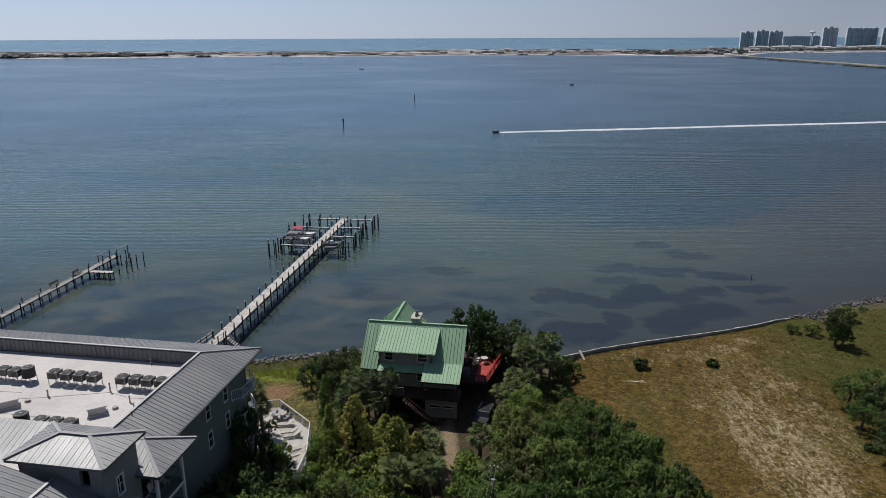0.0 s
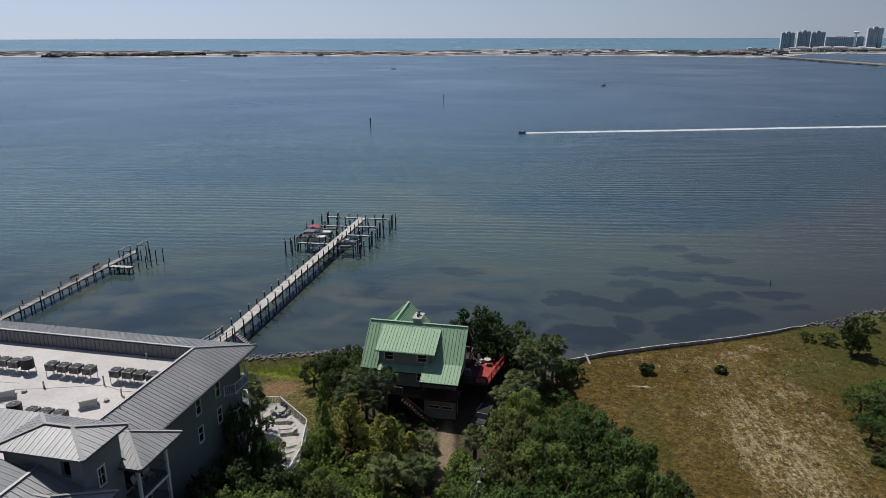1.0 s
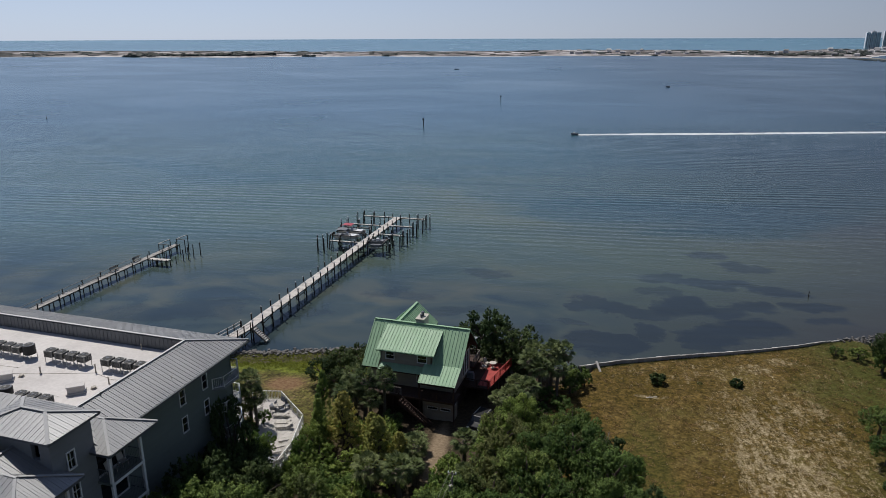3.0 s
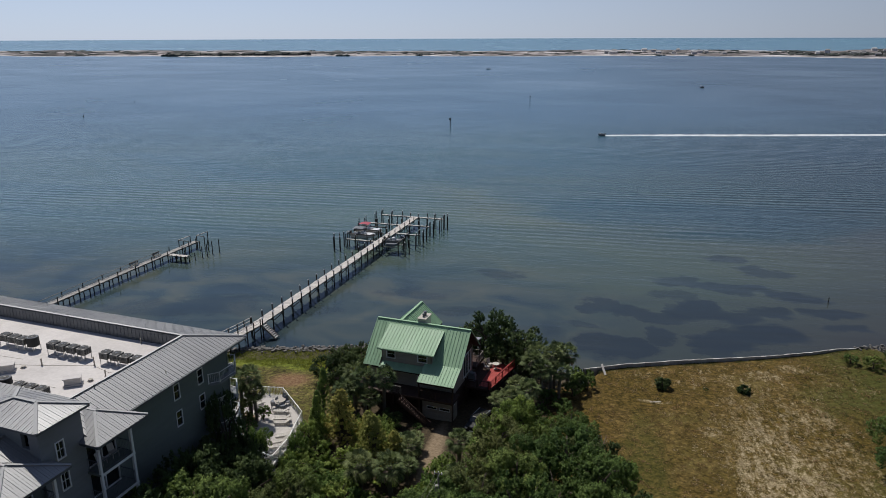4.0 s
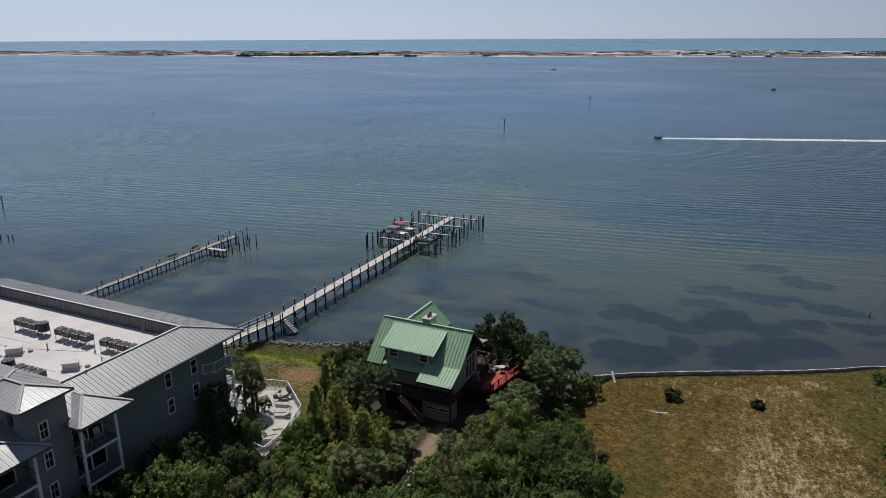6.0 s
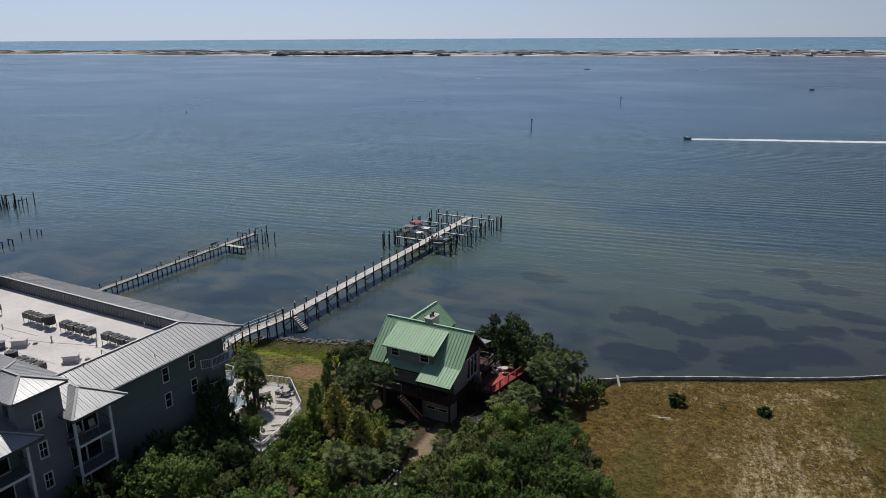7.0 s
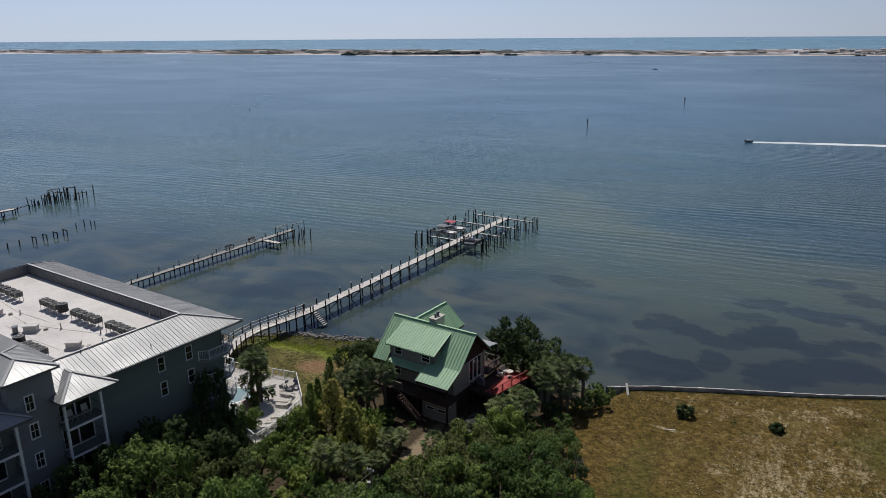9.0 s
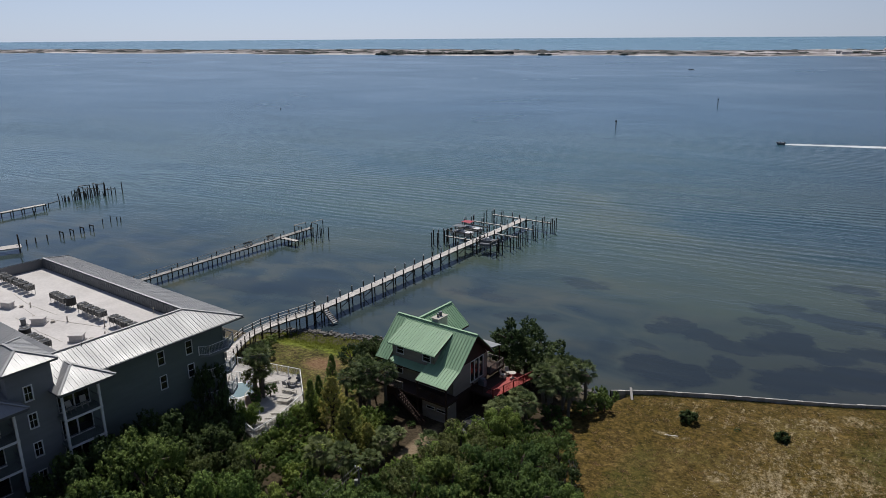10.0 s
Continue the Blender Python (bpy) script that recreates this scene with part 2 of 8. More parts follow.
def beam(bm, p, q, w, h, up=(0, 0, 1)):
    """A squared beam from p to q, w wide and h deep."""
    p, q = Vector(p), Vector(q)
    d = (q - p).normalized()
    s = d.cross(Vector(up))
    s = s.normalized() if s.length > 1e-4 else Vector((1, 0, 0))
    n = s.cross(d).normalized()
    v = [bm.verts.new(e + s * a * w / 2 + n * b * h / 2) for e in (p, q) for a, b in ((-1, -1), (1, -1), (1, 1), (-1, 1))]
    for f in ((3, 2, 1, 0), (4, 5, 6, 7), (0, 1, 5, 4), (1, 2, 6, 5), (2, 3, 7, 6), (3, 0, 4, 7)):
        bm.faces.new([v[k] for k in f])
    return bm


def tube(bm, p, q, r0, r1=None, n=8):
    """A round, tapered stick from p to q, closed at both ends."""
    r1 = r0 if r1 is None else r1
    p, q = Vector(p), Vector(q)
    d = (q - p).normalized()
    s = d.cross(Vector((0, 0, 1)))
    s = s.normalized() if s.length > 1e-4 else Vector((1, 0, 0))
    m = s.cross(d)
    rings = [[bm.verts.new(e + (s * math.cos(2 * math.pi * k / n) + m * math.sin(2 * math.pi * k / n)) * r) for k in range(n)] for e, r in ((p, r0), (q, r1))]
    for k in range(n):
        j = (k + 1) % n
        bm.faces.new((rings[0][k], rings[0][j], rings[1][j], rings[1][k]))
    bm.faces.new(rings[0][::-1])
    bm.faces.new(rings[1])
    return bm


def prism(bm, poly, down):
    """A polygon in space, given thickness along the vector down."""
    top = [bm.verts.new(p) for p in poly]
    low = [bm.verts.new(Vector(p) + Vector(down)) for p in poly]
    n = len(poly)
    bm.faces.new(top)
    bm.faces.new(low[::-1])
    for k in range(n):
        j = (k + 1) % n
        bm.faces.new((top[j], top[k], low[k], low[j]))
    return bm


def finish(bm, name):
    bmesh.ops.recalc_face_normals(bm, faces=bm.faces[:])
    me = bpy.data.meshes.new(name)
    bm.to_mesh(me)
    bm.free()
    return me


def part(name, bm, material, parent, label=""):
    me = bm if isinstance(bm, bpy.types.Mesh) else finish(bm, name)
    if not me.materials:
        me.materials.append(material)
    ob = new(name, me)
    ob.parent = parent
    if label:
        tagged(ob, label)
    return ob


def thing(name, m, label, category, group="", kind=""):
    ob = new(name)
    ob.empty_display_size = 0.2
    ob.matrix_basis = m
    return tagged(ob, label, category, group, kind)


def solid(name, bm, material, label, category, group="", kind="", m=None):
    """A thing of a single mesh."""
    me = bm if isinstance(bm, bpy.types.Mesh) else finish(bm, name)
    if not me.materials:
        me.materials.append(material)
    ob = new(name, me)
    if m is not None:
        ob.matrix_basis = m
    return tagged(ob, label, category, group, kind)


def bev(bm, width=0.02):
    bmesh.ops.bevel(bm, geom=bm.edges[:], offset=width, segments=1, affect="EDGES")
    return bm


def clip(poly, a0, a1):
    """The part of a flat polygon of (a, b) pairs between a0 and a1."""
    for lim, sign in ((a0, 1), (a1, -1)):
        out = []
        for k in range(len(poly)):
            p, q = poly[k], poly[(k + 1) % len(poly)]
            dp, dq = (p[0] - lim) * sign, (q[0] - lim) * sign
            if dp >= 0:
                out.append(p)
            if (dp >= 0) != (dq >= 0):
                f = dp / (dp - dq)
                out.append((lim, p[1] + (q[1] - p[1]) * f))
        poly = out
        if len(poly) < 3:
            return []
    return poly


def seam_roof(parent, corners, spacing, material, name="roof_panel", lift=0.03, rib=0.045, mid=0.0, joined=False):
    """Standing seam sheets on a sloping plane. corners: along the eave first; each sheet is a piece with its upstand."""
    P = [Vector(c) for c in corners]
    a = (P[1] - P[0]).normalized()
    n = a.cross(P[-1] - P[0]).normalized()
    if n.z < 0:
        n = -n
    b = n.cross(a)
    if b.dot(P[-1] - P[0]) < 0:
        b = -b
    flat = [((p - P[0]).dot(a), (p - P[0]).dot(b)) for p in P]
    lo, hi = min(f[0] for f in flat), max(f[0] for f in flat)
    count = max(1, round((hi - lo) / spacing))
    step = (hi - lo) / count

    def at(f, h=0.0):
        return P[0] + a * f[0] + b * f[1] + n * h
    whole = bmesh.new()
    for k in range(count):
        a0, a1 = lo + k * step, lo + (k + 1) * step
        strip = clip(flat, a0, a1)
        if len(strip) < 3:
            continue
        bm = whole if joined else bmesh.new()
        prism(bm, [at(f, lift) for f in strip], -n * lift * 0.9)
        edge = clip(flat, a0, min(a1, a0 + 0.045))
        if len(edge) >= 3:
            prism(bm, [at(f, lift + rib) for f in edge], -n * rib)
        half = (a0 + a1) / 2
        edge = clip(flat, half - 0.015, half + 0.015) if mid else []
        if len(edge) >= 3:
            prism(bm, [at(f, lift + mid) for f in edge], -n * mid)
        if not joined:
            part(name, bm, material, parent)
    if joined:
        part("roof_sheet", whole, material, parent)
    else:
        whole.free()


def wall_panel(bm, p, q, z0, z1, thick, holes=()):
    """An upright wall from p to q (plan), thick to its left, with real holes (a0, a1, z0, z1) along it."""
    p, q = Vector((*p, 0)), Vector((*q, 0))
    d = (q - p).normalized()
    s = Vector((-d.y, d.x, 0)) * thick
    length = (q - p).length
    xs = sorted({0.0, length, *[h[0] for h in holes], *[h[1] for h in holes]})
    zs = sorted({z0, z1, *[h[2] for h in holes], *[h[3] for h in holes]})
    for i in range(len(xs) - 1):
        run = None
        for j in range(len(zs) - 1):
            cx, cz = (xs[i] + xs[i + 1]) / 2, (zs[j] + zs[j + 1]) / 2
            solid_here = not any(h[0] < cx < h[1] and h[2] < cz < h[3] for h in holes)
            if solid_here:
                run = [zs[j], zs[j + 1]] if run is None else [run[0], zs[j + 1]]
            if run and (not solid_here or j == len(zs) - 2):
                e0, e1 = p + d * xs[i], p + d * xs[i + 1]
                prism(bm, [(*(e0 + s).xy, run[1]), (*(e1 + s).xy, run[1]), (*e1.xy, run[1]), (*e0.xy, run[1])], (0, 0, run[0] - run[1]))
                run = None
    bmesh.ops.remove_doubles(bm, verts=bm.verts[:], dist=1e-4)
    return bm


def window(parent, p, q, a0, a1, z0, z1, out=0.06, bars=(2, 2), glass=None, name="window", trim=0.09, material=None):
    """A framed window in a wall from p to q (plan, the outer side to the right)."""
    p, q = Vector((*p, 0)), Vector((*q, 0))
    d = (q - p).normalized()
    o = Vector((d.y, -d.x, 0))

    def pt(a, z, off):
        return (p + d * a + o * off) + Vector((0, 0, z))

    def slab(bm, b0, b1, c0, c1, f0, f1):
        prism(bm, [pt(b0, c0, f1), pt(b1, c0, f1), pt(b1, c1, f1), pt(b0, c1, f1)], -o * (f1 - f0))
    bm = bmesh.new()
    slab(bm, a0 - trim, a1 + trim, z1, z1 + trim, -0.05, out)
    slab(bm, a0 - trim, a1 + trim, z0 - trim, z0, -0.05, out + 0.03)
    slab(bm, a0 - trim, a0, z0, z1, -0.05, out)
    slab(bm, a1, a1 + trim, z0, z1, -0.05, out)
    w = part(name, bm, material or WHITE_PAINT, parent, "white framed window with dark glass")
    nx, nz = bars
    for i in range(nx):
        for j in range(nz):
            b0, b1 = a0 + (a1 - a0) * i / nx, a0 + (a1 - a0) * (i + 1) / nx
            c0, c1 = z0 + (z1 - z0) * j / nz, z0 + (z1 - z0) * (j + 1) / nz
            bm = bmesh.new()
            slab(bm, b0 + 0.018, b1 - 0.018, c0 + 0.018, c1 - 0.018, -0.1 + max(0, out - 0.1) * 2, -0.07 + max(0, out - 0.1) * 2)
            part("pane", bm, glass or GLASS_DARK, w)
    bm = bmesh.new()
    for i in range(1, nx):
        c = a0 + (a1 - a0) * i / nx
        slab(bm, c - 0.02, c + 0.02, z0, z1, -0.11, -0.02)
    for j in range(1, nz):
        c = z0 + (z1 - z0) * j / nz
        slab(bm, a0, a1, c - 0.02, c + 0.02, -0.11, -0.024)
    if nx + nz > 2:
        part("glazing_bar", bm, material or WHITE_PAINT, w)
    else:
        bm.free()
    return w


def railing(parent, pts, height, material, gap=0.14, name="railing", post_gap=2.0, size=0.05):
    """Posts, a top and a bottom rail and slim balusters along a line of points at floor level."""
    for k in range(len(pts) - 1):
        p, q = Vector(pts[k]), Vector(pts[k + 1])
        n = max(1, round((q - p).length / post_gap))
        bm = bmesh.new()
        up = Vector((0, 0, height))
        beam(bm, p + up, q + up, size * 1.6, size)
        beam(bm, p + up * 0.12, q + up * 0.12, size * 0.8, size * 0.8)
        m = max(2, int((q - p).length / gap))
        for j in range(1, m):
            c = p.lerp(q, j / m)
            beam(bm, c + up * 0.12, c + up * 0.98, size * 0.42, size * 0.42, (1, 0, 0))
        r = part(name, bm, material, parent)
        for j in range(n + 1):
            c = p.lerp(q, j / n)
            bm = bmesh.new()
            box(bm, (c.x - size, c.y - size, c.z), (c.x + size, c.y + size, c.z + height + 0.06))
            part("post", bm, material, r)


# ---- land, water and distance ----
SHORE = [(-900, 40), (-400, 62), (-150, 80), (-80, 87), (-40, 87.5), (-37, 88.6), (-32, 91.2), (-24, 92.6), (-12, 95.4), (0, 96), (10, 94.5), (14.6, 90.4), (16.5, 90.1), (22.1, 92.6), (28.9, 94.9), (35.7, 97.0), (42.4, 99.2), (49.1, 101.8), (52.0, 103.4), (55.0, 104.6), (60.8, 108.0), (69, 113), (77, 115.6), (100, 123), (150, 140), (400, 210), (900, 330)]
SX, SY = np.array([p[0] for p in SHORE], float), np.array([p[1] for p in SHORE], float)


def smooth(e0, e1, x):
    f = np.clip((x - e0) / (e1 - e0), 0, 1)
    return f * f * (3 - 2 * f)


def ground_z(x, y):
    """Height of the land: a bank with a sharp edge behind the bulkhead, a gentle beach west of it."""
    x, y = np.asarray(x, float), np.asarray(y, float)
    d = np.interp(x, SX, SY) - y
    inland = 1.15 + 0.35 * smooth(8, 20, x) * smooth(-2, 3.5, d) + 0.25 * smooth(20, 60, d)
    hard = smooth(16.0, 19.0, x) * (1 - smooth(56, 62, x))
    wide = 9.0 * (1 - hard) + 0.8 * hard
    rise = smooth(-0.2, 1.0, (d + 0.3) / wide)
    z = -1.3 + (inland + 1.3) * np.where(d > -1, np.maximum(rise, smooth(-1.0, 0.9, d) * 0.55 * (1 - hard)), 0)
    bumpy = 0.07 * np.sin(x * 0.9 + 1.3 * np.sin(y * 0.31)) * np.sin(y * 0.7 + np.sin(x * 0.23)) + 0.05 * np.sin(x * 2.1 + y * 1.7)
    return z + bumpy * smooth(1, 6, d)


def grid_mesh(name, xs, ys, fz):
    X, Y = np.meshgrid(xs, ys)
    Z = fz(X, Y)
    verts = np.stack([X.ravel(), Y.ravel(), Z.ravel()], 1)
    nx, ny = len(xs), len(ys)
    idx = np.arange(nx * ny).reshape(ny, nx)
    faces = np.stack([idx[:-1, :-1].ravel(), idx[:-1, 1:].ravel(), idx[1:, 1:].ravel(), idx[1:, :-1].ravel()], 1)
    me = bpy.data.meshes.new(name)
    me.from_pydata(verts.tolist(), [], faces.tolist())
    me.shade_smooth()
    return me


def ground_material():
    m, t, b = mat("coastal_ground", 0.95, 0, 0.15)
    v = coords(t, (1, 1, 1))
    sep = t.nodes.new("ShaderNodeSeparateXYZ")
    t.links.new(v, sep.inputs[0])
    X, Y = sep.outputs[0], sep.outputs[1]
    big = noise_tex(t, v, 0.07, 4, 0.6, 0.4)
    mid = noise_tex(t, v, 0.42, 5, 0.65, 0.6)
    tuft = noise_tex(t, v, 1.6, 5, 0.68, 0.3)
    fine = noise_tex(t, v, 3.2, 5, 0.7)
    blend = calc(t, "ADD", calc(t, "MULTIPLY", big, 0.35), calc(t, "ADD", calc(t, "MULTIPLY", mid, 0.35), calc(t, "MULTIPLY", tuft, 0.3)))
    grass = ramp(t, blend, [(0.36, (0.045, 0.037, 0.007)), (0.45, (0.077, 0.054, 0.011)), (0.53, (0.102, 0.069, 0.02)), (0.63, (0.16, 0.112, 0.042))])
    specks = ramp(t, calc(t, "ADD", calc(t, "MULTIPLY", fine, 0.4), calc(t, "MULTIPLY", tuft, 0.6)), [(0.38, (0.48, 0.48, 0.44)), (0.49, (0.92, 0.92, 0.9)), (0.61, (1.5, 1.46, 1.36))])
    grass = mix(t, 1.0, grass, specks, "MULTIPLY")
    green = ramp(t, calc(t, "ADD", calc(t, "MULTIPLY", fine, 0.6), calc(t, "MULTIPLY", tuft, 0.4)), [(0.35, (0.022, 0.031, 0.006)), (0.5, (0.052, 0.064, 0.013)), (0.65, (0.085, 0.088, 0.022))])
    sand = ramp(t, fine, [(0.36, (0.15, 0.11, 0.05)), (0.5, (0.3, 0.24, 0.14)), (0.64, (0.5, 0.42, 0.28))])
    litter = ramp(t, fine, [(0.35, (0.035, 0.026, 0.016)), (0.65, (0.085, 0.065, 0.04))])

    def blob(cx, cy, rx, ry, wob=0.5):
        dx = calc(t, "DIVIDE", calc(t, "SUBTRACT", X, cx), rx)
        dy = calc(t, "DIVIDE", calc(t, "SUBTRACT", Y, cy), ry)
        r = calc(t, "ADD", calc(t, "MULTIPLY", dx, dx), calc(t, "MULTIPLY", dy, dy))
        r = calc(t, "ADD", r, calc(t, "MULTIPLY", calc(t, "SUBTRACT", mid, 0.5), wob * 2.4))
        return grey(t, r, 1.25, 0.35)
    c = grass
    # greener belts along the edge of the field
    edge = grey(t, calc(t, "ADD", calc(t, "MULTIPLY", big, 30.0), X), 58, 70)
    c = mix(t, calc(t, "MULTIPLY", edge, grey(t, tuft, 0.38, 0.56, 0.35, 0.95)), c, green)
    c = mix(t, calc(t, "MULTIPLY", grey(t, big, 0.52, 0.62, 0, 0.38), grey(t, tuft, 0.42, 0.55)), c, green)
    c = mix(t, calc(t, "MULTIPLY", blob(23.0, 66, 2.8, 13, 0.7), 0.45), c, green)
    # bare sand in the field, swept into streaks
    spot = noise_tex(t, coords(t, (1.0, 0.6, 1.0), turn=-0.3), 2.3, 7, 0.8, 0.3)
    streak = noise_tex(t, coords(t, (1.0, 0.16, 1.0), turn=-0.35), 1.1, 5, 0.7, 0.4)
    bare = calc(t, "ADD", calc(t, "MULTIPLY", spot, 0.5), calc(t, "ADD", calc(t, "MULTIPLY", streak, 0.28), calc(t, "MULTIPLY", mid, 0.22)))
    core = calc(t, "MAXIMUM", blob(36.6, 67, 6.4, 15, 0.6), calc(t, "MULTIPLY", blob(43.2, 82, 3.6, 4.0, 0.5), 0.8))
    halo = calc(t, "MULTIPLY", blob(39.5, 74, 10.0, 19, 0.5), 0.76)
    where = calc(t, "MAXIMUM", core, halo)
    patch = grey(t, calc(t, "ADD", bare, calc(t, "MULTIPLY", where, 0.1)), 0.57, 0.635)
    c = mix(t, calc(t, "MULTIPLY", calc(t, "MULTIPLY", patch, where), 0.9), c, sand)
    shore_sand = calc(t, "MULTIPLY", blob(38, 90.5, 20, 5, 0.3), grey(t, bare, 0.54, 0.59))
    c = mix(t, calc(t, "MULTIPLY", shore_sand, 0.85), c, sand)
    for cx, cy, rx, ry in ((40.3, 92.3, 1.6, 0.9), (44.7, 95.0, 1.5, 0.9), (25.3, 82.7, 1.3, 0.3), (30.8, 76.6, 0.9, 0.7), (37.9, 71.0, 1.6, 0.8), (24.0, 90.0, 1.2, 0.5)):
        c = mix(t, calc(t, "MULTIPLY", calc(t, "MULTIPLY", blob(cx, cy, rx * 1.6, ry * 1.6, 0.9), grey(t, bare, 0.48, 0.55)), 0.8), c, sand)
    for cx, cy, rx, ry in ((34.4, 54, 0.3, 6), (36.4, 54.5, 0.3, 6)):
        c = mix(t, calc(t, "MULTIPLY", blob(cx, cy, rx, ry, 0.25), 0.7), c, sand)
    # woodland litter under the trees and on towards the land
    wood = grey(t, calc(t, "ADD", X, calc(t, "MULTIPLY", mid, 3.0)), 15.5, 13.0)
    c = mix(t, wood, c, litter)
    # bright marsh lawn and the brown yard behind the beach
    lawn = calc(t, "MULTIPLY", grey(t, calc(t, "ADD", Y, calc(t, "MULTIPLY", mid, 3)), 84.6, 85.6), grey(t, X, -11, -13))
    lawn_c = ramp(t, calc(t, "ADD", calc(t, "MULTIPLY", mid, 0.6), calc(t, "MULTIPLY", fine, 0.4)), [(0.36, (0.07, 0.085, 0.013)), (0.52, (0.14, 0.165, 0.024)), (0.66, (0.19, 0.2, 0.034))])
    yard_c = ramp(t, calc(t, "ADD", calc(t, "MULTIPLY", mid, 0.6), calc(t, "MULTIPLY", fine, 0.4)), [(0.36, (0.045, 0.042, 0.014)), (0.52, (0.092, 0.075, 0.028)), (0.68, (0.22, 0.16, 0.088))])
    yard = calc(t, "MULTIPLY", grey(t, X, -10, -12), grey(t, Y, 66, 68))
    yard_c = mix(t, 0.8, yard_c, specks, "MULTIPLY")
    yard_c = mix(t, grey(t, tuft, 0.47, 0.56, 0, 0.35), yard_c, lawn_c)
    lawn_c = mix(t, 0.7, lawn_c, specks, "MULTIPLY")
    c = mix(t, yard, c, yard_c)
    c = mix(t, calc(t, "MULTIPLY", blob(-21.5, 80.5, 3.0, 2.2, 0.8), 0.8), c, ramp(t, fine, [(0.35, (0.16, 0.085, 0.045)), (0.65, (0.27, 0.165, 0.1))]))
    c = mix(t, lawn, c, lawn_c)
    # sandy drive and a grass lane beside it
    c = mix(t, calc(t, "MULTIPLY", blob(-8.8, 60.6, 3.2, 2.2, 0.5), 0.8), c, lawn_c)
    c = mix(t, blob(0.5, 66, 1.15, 7.5, 0.35), c, ramp(t, fine, [(0.35, (0.17, 0.125, 0.08)), (0.65, (0.28, 0.215, 0.145))]))
    # wet strip and sea floor
    sepz = sep.outputs[2]
    c = mix(t, grey(t, sepz, 0.55, 0.1), c, (0.10, 0.085, 0.06))
    t.links.new(c, b.inputs["Base Color"])
    bump(t, b, calc(t, "ADD", calc(t, "MULTIPLY", fine, 0.6), mid), 0.8, 0.25)
    return m


gx = np.concatenate([[-4800, -2000, -900, -400, -250, -180], np.arange(-140, 121, 1.0), [150, 200, 300, 500, 900, 2000, 4800]])
gy = np.concatenate([[-4800, -2000, -800, -300, -120, -60, -20], np.arange(0, 122, 1.0), [126, 140, 170, 220, 345]])
land = grid_mesh("ground", gx, gy, ground_z)
solid("ground", land, ground_material(), "sandy coastal ground with dry grass and litter", "ground", kind="structure")


def water_material():
    m, t, b = mat("sound_water", 0.16, 0, 0.5)
    b.inputs["IOR"].default_value = 1.33
    v = coords(t, (1, 1, 1))
    sep = t.nodes.new("ShaderNodeSeparateXYZ")
    t.links.new(v, sep.inputs[0])
    X, Y = sep.outputs[0], sep.outputs[1]
    big = noise_tex(t, coords(t, (0.6, 1.6, 1)), 0.012, 4, 0.6, 0.5)
    mid = noise_tex(t, coords(t, (0.45, 1.0, 1)), 0.085, 4, 0.55, 0.8)
    # shallows: brown sand bars near the shore turn to grey-green and to blue
    off = calc(t, "ADD", Y, calc(t, "MULTIPLY", X, -0.28))
    off = calc(t, "ADD", off, calc(t, "MULTIPLY", calc(t, "SUBTRACT", big, 0.5), 120.0))
    shallow = grey(t, off, 80, 430)
    c = ramp(t, shallow, [(0.0, (0.04, 0.045, 0.044)), (0.14, (0.058, 0.084, 0.07)), (0.3, (0.054, 0.104, 0.1)), (0.5, (0.036, 0.098, 0.122)), (1.0, (0.026, 0.086, 0.142))])
    # a curved sand bar: pale and greenish along its outer edge, brown towards the east, dark deep water just outside
    xc = calc(t, "MINIMUM", calc(t, "MAXIMUM", X, -50.0), 140.0)
    edge = calc(t, "ADD", calc(t, "MULTIPLY", calc(t, "MULTIPLY", xc, xc), 0.00962), calc(t, "MULTIPLY", xc, -0.9505))
    edge = calc(t, "SUBTRACT", calc(t, "SUBTRACT", Y, 189.6), edge)
    edge = calc(t, "ADD", edge, calc(t, "MULTIPLY", calc(t, "SUBTRACT", mid, 0.5), 45.0))
    inside = calc(t, "MULTIPLY", grey(t, edge, 7, -7), grey(t, X, -42, -8))
    crest = calc(t, "MULTIPLY", inside, grey(t, edge, -60, -12))
    c = mix(t, calc(t, "MULTIPLY", crest, 0.75), c, (0.088, 0.106, 0.076))
    east = calc(t, "MULTIPLY", inside, grey(t, X, 40, 95))
    c = mix(t, calc(t, "MULTIPLY", east, 0.75), c, (0.082, 0.07, 0.056))
    drop = calc(t, "MULTIPLY", calc(t, "MULTIPLY", grey(t, edge, -4, 8), grey(t, edge, 110, 25)), grey(t, X, -42, -8))
    c = mix(t, calc(t, "MULTIPLY", drop, 0.45), c, (0.016, 0.05, 0.07))

    # clear shallows by the beach: tan sand and blue-grey weed, with sky reflections painted in
    film = noise_tex(t, coords(t, (0.72, 1.0, 1), turn=0.12), 0.1, 4, 0.5, 0.7)
    near = calc(t, "MULTIPLY", grey(t, Y, 158, 118), grey(t, X, 30, 5))
    c = mix(t, calc(t, "MULTIPLY", near, 0.75), c, ramp(t, film, [(0.36, (0.02, 0.036, 0.052)), (0.48, (0.042, 0.06, 0.064)), (0.6, (0.074, 0.084, 0.072)), (0.7, (0.098, 0.1, 0.078))]))
    tint = noise_tex(t, coords(t, (0.3, 1.0, 1), turn=0.08), 0.03, 4, 0.6, 0.9)
    mid_zone = calc(t, "MULTIPLY", grey(t, Y, 118, 150), grey(t, Y, 430, 250))
    c = mix(t, calc(t, "MULTIPLY", mid_zone, 0.34), c, ramp(t, tint, [(0.36, (0.022, 0.062, 0.085)), (0.62, (0.09, 0.114, 0.072))]))

    drift = nd(t, "ShaderNodeTexNoise", Scale=0.14, Detail=3.0, Roughness=0.6)
